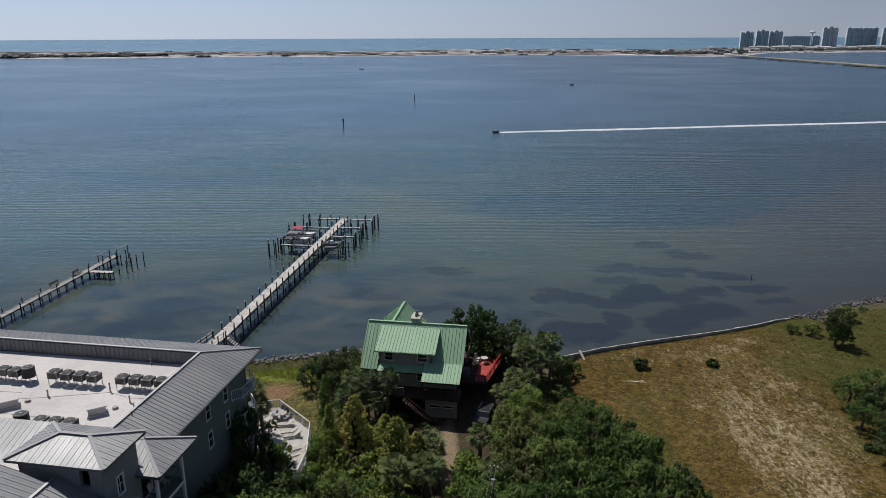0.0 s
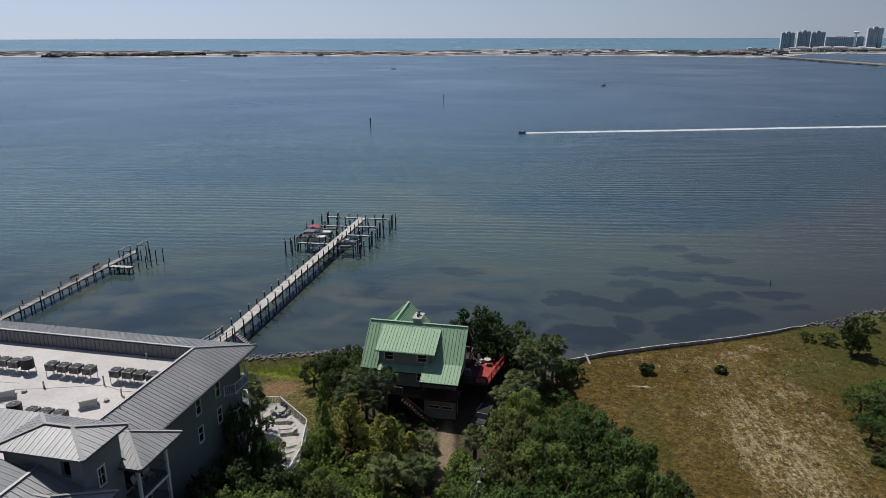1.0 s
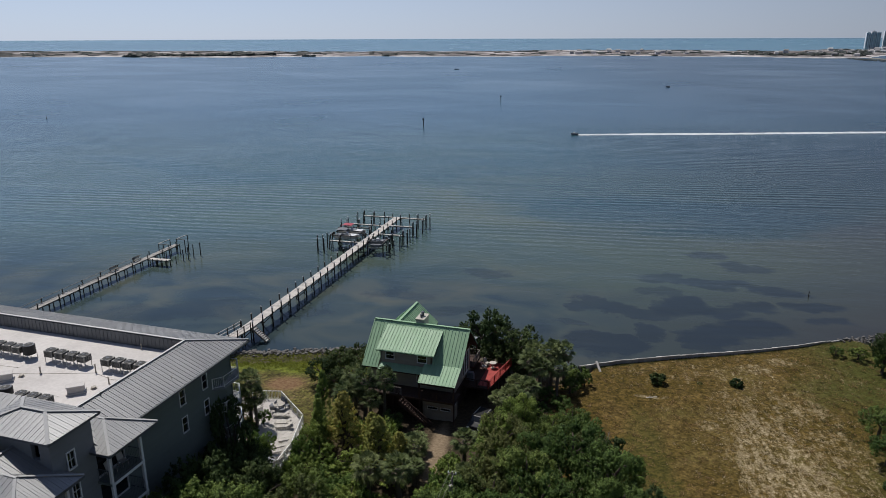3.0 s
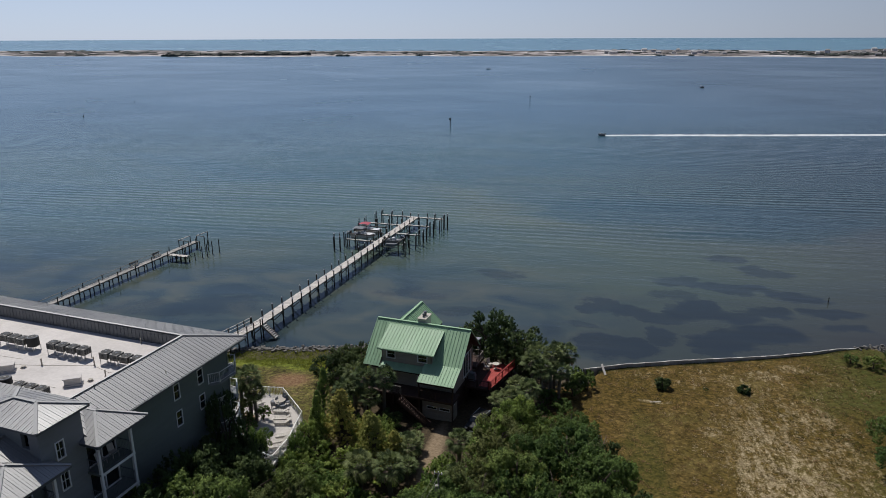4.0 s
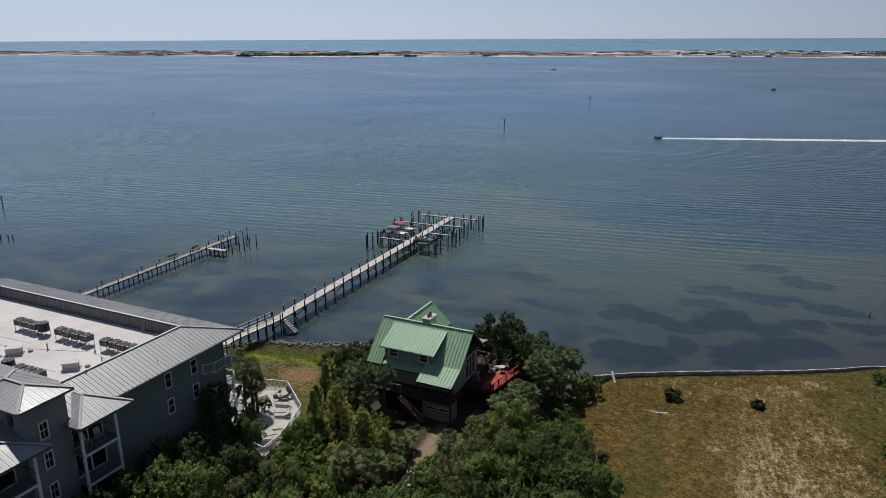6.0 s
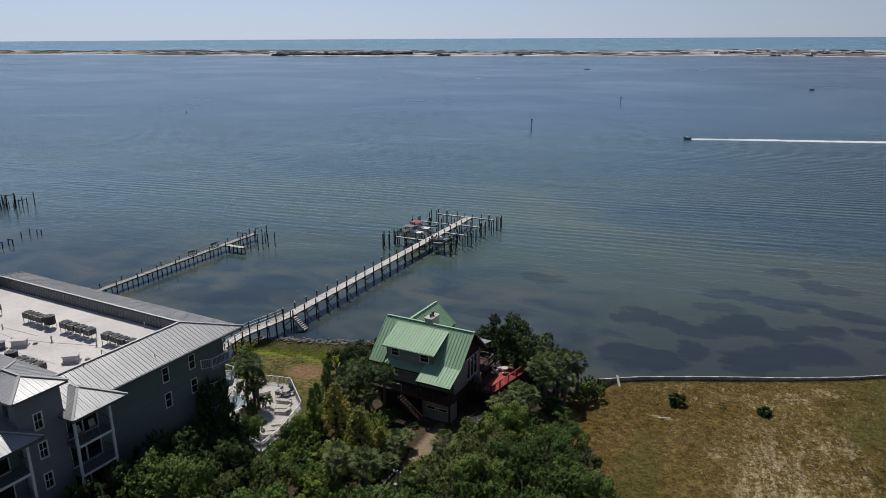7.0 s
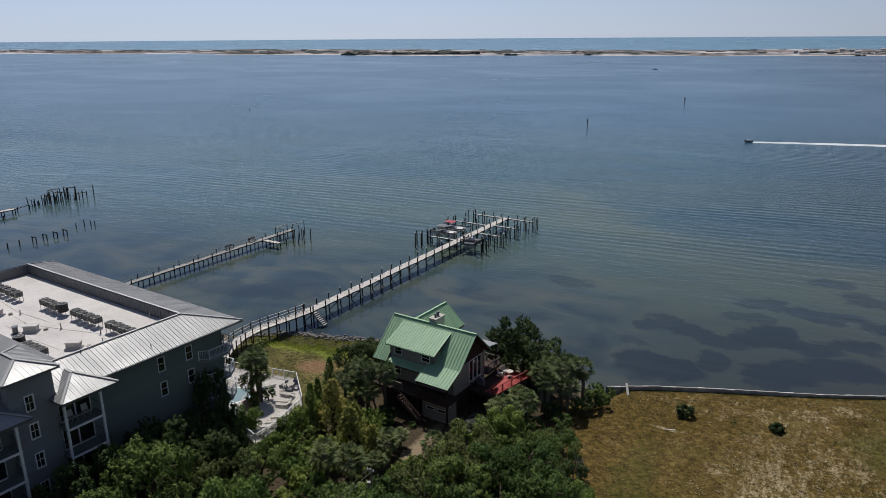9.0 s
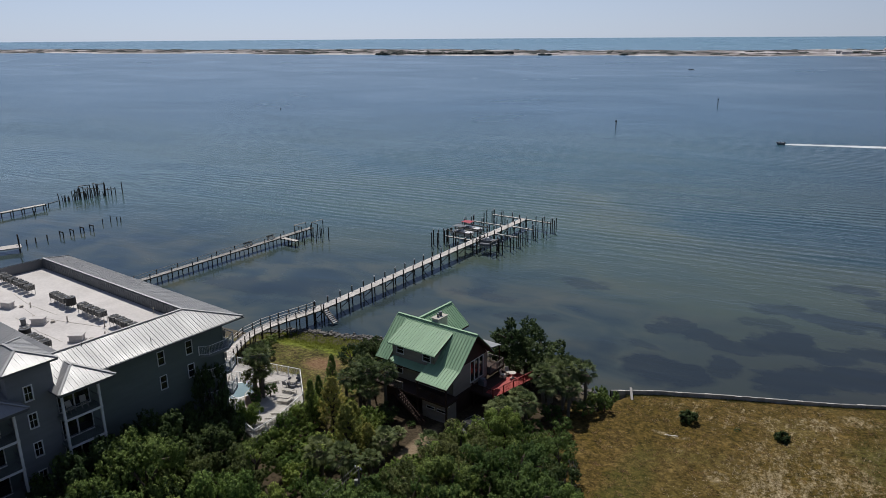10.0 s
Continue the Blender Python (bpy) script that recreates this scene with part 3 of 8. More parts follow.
    t.links.new(v, drift.inputs["Vector"])
    parts = t.nodes.new("ShaderNodeSeparateColor")
    t.links.new(drift.outputs["Color"], parts.inputs[0])
    BX = calc(t, "ADD", X, calc(t, "MULTIPLY", calc(t, "SUBTRACT", parts.outputs[0], 0.5), 12.0))
    BY = calc(t, "ADD", Y, calc(t, "MULTIPLY", calc(t, "SUBTRACT", parts.outputs[1], 0.5), 8.0))

    def bed(cx, cy, rx, ry, turn):
        ca, sa = math.cos(turn), math.sin(turn)
        dx, dy = calc(t, "SUBTRACT", BX, cx), calc(t, "SUBTRACT", BY, cy)
        p = calc(t, "DIVIDE", calc(t, "ADD", calc(t, "MULTIPLY", dx, ca), calc(t, "MULTIPLY", dy, sa)), rx)
        q = calc(t, "DIVIDE", calc(t, "SUBTRACT", calc(t, "MULTIPLY", dy, ca), calc(t, "MULTIPLY", dx, sa)), ry)
        r = calc(t, "ADD", calc(t, "MULTIPLY", p, p), calc(t, "MULTIPLY", q, q))
        r = calc(t, "ADD", r, calc(t, "MULTIPLY", calc(t, "SUBTRACT", rag, 0.5), 2.2))
        return grey(t, r, 1.5, 0.75)
    rag = noise_tex(t, coords(t, (0.45, 1.0, 1), turn=-0.1), 0.3, 5, 0.62, 0.5)
    dark = None
    for *args, weight in BEDS:
        d = calc(t, "MULTIPLY", bed(*args), weight)
        dark = d if dark is None else calc(t, "MAXIMUM", dark, d)
    thin = noise_tex(t, coords(t, (0.12, 1.0, 1), turn=-0.05), 0.55, 4, 0.6, 0.6)
    dark = calc(t, "MULTIPLY", dark, grey(t, thin, 0.34, 0.52, 0.85, 1.0))
    c = mix(t, calc(t, "MULTIPLY", dark, 0.75), c, (0.016, 0.024, 0.034))
    # deeper water towards the east, darkened further to stand in for lens falloff
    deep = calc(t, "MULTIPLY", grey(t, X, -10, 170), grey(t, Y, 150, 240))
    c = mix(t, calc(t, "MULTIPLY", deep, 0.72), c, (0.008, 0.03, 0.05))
    # near water also dims eastwards: lens falloff put into its colour
    lens_dim = calc(t, "MULTIPLY", grey(t, X, 8, 85), grey(t, Y, 420, 300))
    c = mix(t, calc(t, "MULTIPLY", lens_dim, 0.42), c, (0.004, 0.006, 0.007))
    # open gulf past the island is a clearer blue
    gulf = grey(t, Y, 1700, 2300)
    c = mix(t, gulf, c, ramp(t, noise_tex(t, coords(t, (0.05, 1, 1)), 0.006, 3), [(0.35, (0.03, 0.12, 0.19)), (0.65, (0.06, 0.19, 0.24))]))
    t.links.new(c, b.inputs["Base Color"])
    # swell crests run along the shore; wind ripples ride on them
    calm = calc(t, "MULTIPLY", grey(t, Y, 114, 168, 0.1, 1.0), grey(t, Y, 240, 620, 1.0, 0.25))
    swell = noise_tex(t, coords(t, (0.42, 1.0, 1), turn=0.03), 0.52, 3, 0.55, 1.2)
    chop = noise_tex(t, coords(t, (0.5, 1.2, 1), turn=-0.1), 1.7, 4, 0.6)
    slow = noise_tex(t, coords(t, (0.3, 1.0, 1)), 0.09, 3, 0.5, 0.6)
    h = calc(t, "ADD", calc(t, "MULTIPLY", calc(t, "MULTIPLY", swell, calm), 0.7), calc(t, "ADD", calc(t, "MULTIPLY", calc(t, "MULTIPLY", chop, calm), 0.18), calc(t, "MULTIPLY", slow, 0.9)))
    for scale, turn, seed, amount, lo in ((0.1, 0.0, 0.0, 0.34, 0.46), (0.07, 0.07, 40.0, 0.22, 0.5)):
        train = t.nodes.new("ShaderNodeTexWave")
        train.wave_type, train.bands_direction, train.wave_profile = "BANDS", "Y", "SIN"
        for key, value in (("Scale", scale), ("Distortion", 6.0), ("Detail", 2.5), ("Detail Scale", 0.35), ("Phase Offset", seed)):
            train.inputs[key].default_value = value
        t.links.new(coords(t, (0.5, 1, 1), turn=turn), train.inputs["Vector"])
        place = grey(t, noise_tex(t, coords(t, (0.5, 1.2, 1), turn=turn + 0.3), 0.016, 3, 0.55, 0.5), lo, lo + 0.12, 0.0, 1.0)
        place = calc(t, "MULTIPLY", place, calc(t, "MULTIPLY", grey(t, Y, 138, 172), grey(t, Y, 520, 260, 0.1, 1.0)))
        h = calc(t, "ADD", h, calc(t, "MULTIPLY", calc(t, "MULTIPLY", train.outputs["Fac"], place), amount))
    bump(t, b, h, 0.36, 0.6)
    rough = grey(t, noise_tex(t, coords(t, (0.7, 1, 1)), 0.008, 3, 0.6, 0.8), 0.3, 0.7, 0.21, 0.28)
    rough = calc(t, "MULTIPLY", rough, grey(t, Y, 125, 230, 0.5, 1.0))   # sheltered water is smoother
    t.links.new(rough, b.inputs["Roughness"])
    return m


# seagrass beds: middle, half sizes, turn, density
BEDS = [(19.5, 119.2, 3.2, 4.0, 0.1, 0.8), (25.6, 115.7, 4.6, 3.2, -0.3, 0.9), (30.6, 115.6, 3.0, 2.4, -0.2, 0.8), (21.4, 102.2, 5.2, 4.3, 0.1, 1.0), (28.4, 107.4, 2.9, 3.2, 0.0, 0.9), (34.4, 133.8, 5.2, 2.8, 0.0, 0.7),
        (35.9, 119.6, 4.6, 4.6, -0.3, 1.0), (40.4, 117.6, 4.0, 3.0, -0.2, 0.9), (37.9, 107.0, 4.9, 4.2, 0.1, 1.0), (44.2, 110.4, 5.4, 3.8, 0.2, 1.0), (45.6, 149.4, 4.4, 2.4, 0.0, 0.75), (51.3, 141.7, 5.0, 3.2, -0.2, 0.75),
        (43.3, 131.6, 6.4, 2.4, -0.1, 0.85), (47.3, 120.2, 4.6, 2.6, -0.3, 0.9), (53.6, 128.4, 4.6, 3.4, -0.3, 0.9), (36.6, 102.6, 3.4, 2.0, 0.1, 0.85), (16.6, 109.4, 3.0, 1.6, 0.0, 0.6), (58.2, 120.8, 4.6, 1.9, -0.1, 0.9),
        (57.8, 114.8, 3.3, 1.6, 0.0, 0.8), (32.8, 126.0, 3.4, 2.0, 0.1, 0.6), (0.8, 132.6, 4.2, 2.8, 0.1, 0.6), (-2.7, 112.1, 6.0, 1.8, 0.1, 0.55), (-45, 108, 8.0, 4.0, 0.0, 0.5), (-30, 107.6, 6.5, 3.4, 0.1, 0.5), (9.3, 103, 5, 4, 0.1, 0.4), (-12.7, 118.7, 6, 2.4, 0.0, 0.5), (-56, 103, 8, 3.6, 0.1, 0.5)]

rings = [0.0, 30, 60, 90, 120, 160, 210, 280, 380, 520, 700, 950, 1300, 1750, 2300, 2800, 3200, 3400, 3700, 4000, 4300, 4600, 4900]
wb, spokes = [], 128
for r in rings:
    z = 0.0 if r <= 3200 else 26.0 * ((r - 3200) / 1700.0) ** 1.1
    wb += [(r * math.sin(2 * math.pi * k / spokes), r * math.cos(2 * math.pi * k / spokes), z) for k in range(spokes)]
wf = []
for i in range(1, len(rings) - 1):
    for k in range(spokes):
        j = (k + 1) % spokes
        wf.append((i * spokes + j, i * spokes + k, (i + 1) * spokes + k, (i + 1) * spokes + j))
wf.append(tuple(spokes + k for k in range(spokes))[::-1])
water = bpy.data.meshes.new("water")
water.from_pydata([(x, y, z) for x, y, z in wb], [], wf)
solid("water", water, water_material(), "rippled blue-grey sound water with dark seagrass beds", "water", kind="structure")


# ---- barrier island ----
ISLAND = [(-3600, 1180), (-2300, 1500), (-1500, 1600), (-900, 1560), (-600, 1610), (0, 1690), (420, 1680), (590, 1530), (650, 1545), (740, 1720), (850, 1840), (1150, 1905), (1500, 2050), (2600, 2300)]
IX, IY = np.array([p[0] for p in ISLAND], float), np.array([p[1] for p in ISLAND], float)


def island_z(X, Y):
    d = Y - np.interp(X, IX, IY) - 25 * np.sin(X * 0.011) - 14 * np.sin(X * 0.031 + 1)
    wide = 450 + 70 * np.sin(X * 0.004)
    shape = smooth(-8, 16, d) * (1 - smooth(wide - 30, wide, d))
    dunes = 1.6 + 1.2 * np.sin(X * 0.02 + Y * 0.015) * np.sin(Y * 0.03 + 0.7 * np.sin(X * 0.01)) + 2.4 * smooth(wide * 0.55, wide * 0.8, d)
    return -3 + shape * (3.4 + dunes)


def island_material():
    m, t, b = mat("island_sand", 0.95, 0, 0.1)
    v = coords(t, (0.22, 1, 1))
    a = noise_tex(t, v, 0.022, 5, 0.65, 0.8)
    f = noise_tex(t, coords(t, (0.4, 1, 1)), 0.09, 4, 0.7)
    k = calc(t, "ADD", calc(t, "MULTIPLY", a, 0.65), calc(t, "MULTIPLY", f, 0.35))
    c = ramp(t, k, [(0.41, (0.035, 0.039, 0.038)), (0.47, (0.095, 0.085, 0.082)), (0.525, (0.25, 0.225, 0.22)), (0.58, (0.57, 0.54, 0.54)), (0.7, (0.77, 0.745, 0.74))])
    sep = t.nodes.new("ShaderNodeSeparateXYZ")
    t.links.new(coords(t), sep.inputs[0])
    c = mix(t, grey(t, sep.outputs[2], 1.0, 0.3), c, (0.66, 0.63, 0.6))
    t.links.new(c, b.inputs["Base Color"])
    return m


island = grid_mesh("barrier_island", np.arange(-3400, 2600, 24.0), np.arange(1000, 3100, 14.0), island_z)
solid("barrier_island", island, island_material(), "low barrier island of pale sand and dark scrub", "island", kind="structure")


def clumps(name, spots, material, label, category, n=5):
    """Low uneven scrub made of many small leafy tents, as one piece of stuff."""
    rng = np.random.default_rng(5)
    vs, fs = [], []
    for x, y, z, w, h in spots:
        for k in range(n):
            a = rng.uniform(0, 6.28)
            cx, cy = x + rng.normal(0, w * 0.4), y + rng.normal(0, w * 0.25)
            hh, ww = h * rng.uniform(0.5, 1.1), w * rng.uniform(0.3, 0.6)
            i = len(vs)
            ring = [(cx + ww * math.cos(a + q * 1.2566) * rng.uniform(0.7, 1.2), cy + ww * math.sin(a + q * 1.2566) * rng.uniform(0.7, 1.2), z) for q in range(5)]
            mid = [(cx + (p[0] - cx) * 0.85, cy + (p[1] - cy) * 0.85, z + hh * rng.uniform(0.45, 0.75)) for p in ring]
            vs += ring + mid + [(cx + rng.normal(0, ww * 0.15), cy, z + hh)]
            for q in range(5):
                r = (q + 1) % 5
                fs += [(i + q, i + r, i + 5 + r, i + 5 + q), (i + 5 + q, i + 5 + r, i + 10)]
    me = bpy.data.meshes.new(name)
    me.from_pydata(vs, [], fs)
    return solid(name, me, material, label, category, kind="stuff")


rs = np.random.default_rng(11)
spots = []
for k in range(420):
    x = rs.uniform(-3000, 900)
    y = float(np.interp(x, IX, IY)) + rs.uniform(20, 420)
    spots.append((x, y, float(island_z(x, y)) - 0.5, rs.uniform(8, 26), rs.uniform(1.5, 4)))
for k in range(90):
    x = rs.uniform(-960, -640)
    y = float(np.interp(x, IX, IY)) + rs.uniform(15, 90)
    spots.append((x, y, float(island_z(x, y)) - 0.5, rs.uniform(9, 20), rs.uniform(4, 8.5)))
for k in range(60):
    x = rs.uniform(440, 860)
    y = float(np.interp(x, IX, IY)) + rs.uniform(40, 300)
    spots.append((x, y, float(island_z(x, y)) - 0.5, rs.uniform(8, 18), rs.uniform(3, 7)))
clumps("island_scrub", spots, FAR_SCRUB, "dark scrub and low trees on the island", "scrub")


def far_house(x, y, w, d, h, turn):
    z = float(island_z(x, y)) - 0.3
    ob = thing("beach_house", pose(x, y, z, 0, 0, turn), "small pale beach house with pitched roof on the island", "house", "houses on the island")
    bm = bmesh.new()
    box(bm, (-w / 2, -d / 2, 0), (w / 2, d / 2, h))
    part("wall", bm, TOWER_PALE if rs.random() < 0.6 else TOWER_WALL, ob)
    bm = bmesh.new()
    for s in (-1, 1):
        prism(bm, [(-w / 2 - 0.6, s * (d / 2 + 0.6), h - 0.2), (w / 2 + 0.6, s * (d / 2 + 0.6), h - 0.2), (w / 2 - 1, 0, h + d * 0.28), (-w / 2 + 1, 0, h + d * 0.28)], (0, 0, -0.3))
    part("roof", bm, FAR_ROOF, ob)
    for k in range(3):
        bm = bmesh.new()
        box(bm, (-w / 2 + (k + 0.3) * w / 3, -d / 2 - 0.05, h * 0.45), (-w / 2 + (k + 0.7) * w / 3, -d / 2 + 0.2, h * 0.8))
        part("window", bm, TOWER_GLASS, ob)


for k in range(46):
    x = rs.uniform(40, 330) if k < 22 else rs.uniform(520, 900)
    y = float(np.interp(x, IX, IY)) + rs.uniform(60, 380)
    far_house(x, y, rs.uniform(8, 14), rs.uniform(7, 10), rs.uniform(3.5, 6), rs.uniform(-20, 20))


def tower(name, x, y, w, d, h, floors, wings, label, group=""):
    """A beach tower: a body of two or three stepped shafts with a window band and balcony slab at each floor and a crown."""
    ob = thing(name, pose(x, y, 0.5, 0, 0, -math.degrees(math.atan2(x, y)) * 0.7), label, "tower", group)
    step = w / wings
    for i in range(wings):
        hh = h * (1 - 0.06 * abs(i - (wings - 1) / 2))
        bm = bmesh.new()
        box(bm, (-w / 2 + i * step + step * 0.06, -d / 2, 0), (-w / 2 + (i + 1) * step - step * 0.06, d / 2, hh))
        shaft = part("shaft", bm, TOWER_WALL, ob)
        bm = bmesh.new()
        box(bm, (-w / 2 + i * step + step * 0.3, -d / 4, hh), (-w / 2 + (i + 1) * step - step * 0.3, d / 4, hh + h * 0.05))
        part("crown", bm, TOWER_PALE, ob)
        for k in range(floors):
            z = hh * (k + 0.5) / (floors + 0.5)
            bays = max(2, round(step / 8))
            for j in range(bays):
                a0, a1 = -w / 2 + (i + 0.1 + 0.8 * j / bays) * step, -w / 2 + (i + 0.1 + 0.8 * (j + 1) / bays) * step
                part("window", box(bmesh.new(), (a0 + (a1 - a0) * 0.2, -d / 2 - 0.25, z), (a1 - (a1 - a0) * 0.2, -d / 2 + 0.3, z + hh / floors * 0.55)), TOWER_GLASS, shaft)
            bm = bmesh.new()
            box(bm, (-w / 2 + i * step + step * 0.12, -d / 2 - 1.6, z - hh / floors * 0.2), (-w / 2 + (i + 1) * step - step * 0.12, -d / 2 + 0.3, z - hh / floors * 0.08))
            part("balcony", bm, TOWER_PALE, shaft)


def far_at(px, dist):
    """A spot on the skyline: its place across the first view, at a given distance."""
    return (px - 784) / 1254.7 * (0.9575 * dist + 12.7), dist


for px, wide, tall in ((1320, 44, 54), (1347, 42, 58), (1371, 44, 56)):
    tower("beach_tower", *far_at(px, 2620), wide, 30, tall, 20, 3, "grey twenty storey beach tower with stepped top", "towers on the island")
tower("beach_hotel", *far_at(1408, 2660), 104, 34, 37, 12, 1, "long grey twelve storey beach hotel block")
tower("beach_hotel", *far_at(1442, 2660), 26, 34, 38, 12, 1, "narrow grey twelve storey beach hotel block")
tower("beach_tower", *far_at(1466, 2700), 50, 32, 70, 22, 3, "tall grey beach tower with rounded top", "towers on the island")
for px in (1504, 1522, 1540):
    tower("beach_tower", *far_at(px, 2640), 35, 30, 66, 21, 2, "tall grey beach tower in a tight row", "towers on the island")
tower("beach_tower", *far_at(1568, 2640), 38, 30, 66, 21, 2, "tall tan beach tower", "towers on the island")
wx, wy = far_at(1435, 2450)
ob = thing("water_tower", pose(wx, wy, 0.3), "white water tower with a wide round tank", "water tower")
part("stem", tube(bmesh.new(), (0, 0, 0), (0, 0, 47), 2.6, 1.8, 12), WHITE_PAINT, ob)
bm = bmesh.new()
for z0, z1, r0, r1 in ((46, 49, 2, 9), (49, 52.5, 9, 9.5), (52.5, 55, 9.5, 4)):
    tube(bm, (0, 0, z0), (0, 0, z1), r0, r1, 16)
part("tank", bm, WHITE_PAINT, ob)
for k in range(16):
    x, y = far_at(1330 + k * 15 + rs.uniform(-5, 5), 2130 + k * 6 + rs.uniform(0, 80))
    ob = thing("marina_building", pose(x, y, max(0.0, float(island_z(x, y))) - 0.3, 0, 0, -20), "low white waterfront building", "building", "waterfront buildings")
    w, h = rs.uniform(12, 34), rs.uniform(3, 6)
    part("wall", box(bmesh.new(), (-w / 2, -7, 0), (w / 2, 7, h)), TOWER_PALE, ob)
    part("roof", prism(bmesh.new(), [(-w / 2 - 1, -8, h), (w / 2 + 1, -8, h), (w / 2 - 2, 0, h + 3), (-w / 2 + 2, 0, h + 3)], (0, 0, -0.4)), FAR_ROOF, ob)

# causeway spit
bm = bmesh.new()
line = [(640, 1545, 5), (634, 1480, 6), (636, 1400, 9), (632, 1330, 12), (630, 1250, 14), (631, 1180, 15), (626, 1100, 16), (623, 1020, 17), (620, 860, 20)]
for k in range(len(line) - 1):
    (x0, y0, w0), (x1, y1, w1) = line[k], line[k + 1]
    prism(bm, [(x0 - w0, y0, 1.1), (x0 + w0, y0 + 8, 1.1), (x1 + w1, y1 + 8, 1.1), (x1 - w1, y1, 1.1)], (0, 0, -2.5))
solid("causeway_spit", bm, two_scale("spit_sand", (0.1, 0.1, 0.085), (0.36, 0.335, 0.29), 0.03, 0.2, 0.95), "narrow sandy spit with dry scrub", "spit", kind="structure")

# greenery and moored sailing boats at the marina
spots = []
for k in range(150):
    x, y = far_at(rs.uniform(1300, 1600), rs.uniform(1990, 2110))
    spots.append((x, y, max(0.0, float(island_z(x, y))) - 0.3, rs.uniform(9, 20), rs.uniform(3, 6.5)))
for k in range(70):
    f = rs.uniform(0, 1)
    spots.append((590 + rs.normal(0, 5) + 8 * f, 1500 - 520 * f, 0.6, rs.uniform(5, 9), rs.uniform(0.8, 1.8)))
clumps("marina_greenery", spots, FAR_SCRUB, "dark low trees and scrub along the marina shore", "scrub")
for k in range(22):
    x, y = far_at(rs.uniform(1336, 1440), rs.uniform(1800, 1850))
    ob = thing("sailing_boat", pose(x, y, 0, 0, 0, rs.uniform(0, 360)), "white moored sailing boat with a bare mast", "sailing boat", "sailing boats at the marina")
    part("hull", prism(bmesh.new(), [(-4.5, -1.2, 1.2), (2, -1.5, 1.2), (5, 0, 1.4), (2, 1.5, 1.2), (-4.5, 1.2, 1.2)], (0, 0, -1.5)), HULL_WHITE, ob)
    part("mast", tube(bmesh.new(), (0.6, 0, 1.2), (0.6, 0, rs.uniform(11, 16)), 0.28, 0.2, 6), HULL_WHITE, ob)
    part("boom", tube(bmesh.new(), (0.6, 0, 2.6), (-3.6, 0, 2.7), 0.25, 0.2, 6), HULL_WHITE, ob)


# ---- grey condominium with the standing seam roof ----
BO = (-17.67, 62.29)
condo = thing("condominium", pose(*BO, 0, 0, 0, -9.6), "grey-green condominium block with grey metal roof", "building")
EAVE, TOP, FLAT = 15.7, 17.25, 16.0
W, S = -38.2, -46.0   # west and south limits
R0, B0 = -3.6, -5.0   # inner ridge east, north
R1, S1 = -34.6, S + 4

# roof ring
PV0, PV1 = -24.4, -19.65   # the pavilion that breaks the east eave
seam_roof(condo, [(0, PV1 - 0.5, EAVE), (0, 0, EAVE), (R0, B0, TOP), (R0, PV1 - 0.5, TOP)], 0.46, GREY_METAL, rib=0.042, mid=0.008)
seam_roof(condo, [(0, S, EAVE), (0, PV0 + 0.5, EAVE), (R0, PV0 + 0.5, TOP), (R0, S1, TOP)], 0.46, GREY_METAL, rib=0.042, mid=0.008)
seam_roof(condo, [(0, 0, EAVE), (W, 0, EAVE), (R1, B0, TOP), (R0, B0, TOP)], 0.46, GREY_METAL, rib=0.026, mid=0.008, joined=True)
seam_roof(condo, [(W, 0, EAVE), (W, -24, EAVE), (R1, -24, TOP), (R1, B0, TOP)], 0.6, GREY_METAL, rib=0.026, mid=0.008, joined=True)
seam_roof(condo, [(W, -24, EAVE), (W, S, EAVE), (R1, S1, TOP), (R1, -24, TOP)], 0.9, GREY_METAL, rib=0.026, mid=0.008, joined=True)
seam_roof(condo, [(W, S, EAVE), (0, S, EAVE), (R0, S1, TOP), (R1, S1, TOP)], 0.9, GREY_METAL, rib=0.026, mid=0.008, joined=True)
bm = bmesh.new()
prism(bm, [(W, S, EAVE - 0.04), (0, S, EAVE - 0.04), (R0, S1, TOP - 0.04), (R1, S1, TOP - 0.04)], (0, 0, -0.16))
prism(bm, [(0, PV1 - 0.5, EAVE - 0.01), (0, 0, EAVE - 0.01), (R0, B0, TOP - 0.01), (R0, PV1 - 0.5, TOP - 0.01)], (0, 0, -0.16))
prism(bm, [(0, S, EAVE - 0.01), (0, PV0 + 0.5, EAVE - 0.01), (R0, PV0 + 0.5, TOP - 0.01), (R0, S1, TOP - 0.01)], (0, 0, -0.16))
prism(bm, [(0, 0, EAVE - 0.02), (W, 0, EAVE - 0.02), (R1, B0, TOP - 0.02), (R0, B0, TOP - 0.02)], (0, 0, -0.16))
prism(bm, [(W, 0, EAVE - 0.03), (W, S, EAVE - 0.03), (R1, S1, TOP - 0.03), (R1, B0, TOP - 0.03)], (0, 0, -0.16))
part("roof_deck", bm, DARK_METAL, condo, "dark roof edge and soffit")
bm = bmesh.new()
for p, q in (((0, 0, EAVE), (R0, B0, TOP)), ((W, 0, EAVE), (R1, B0, TOP)), ((R0, B0, TOP), (R0, S1, TOP)), ((R0, B0, TOP), (R1, B0, TOP))):
    beam(bm, Vector(p) + Vector((0, 0, 0.08)), Vector(q) + Vector((0, 0, 0.08)), 0.22, 0.06)
part("ridge_cap", bm, GREY_METAL, condo)
bm = bmesh.new()
for p, q in (((0.03, S, EAVE - 0.1), (0.03, PV0 + 0.5, EAVE - 0.1)), ((0.03, PV1 - 0.5, EAVE - 0.1), (0.03, 0, EAVE - 0.1)), ((0, 0.03, EAVE - 0.1), (W, 0.03, EAVE - 0.1))):
    beam(bm, p, q, 0.14, 0.16)
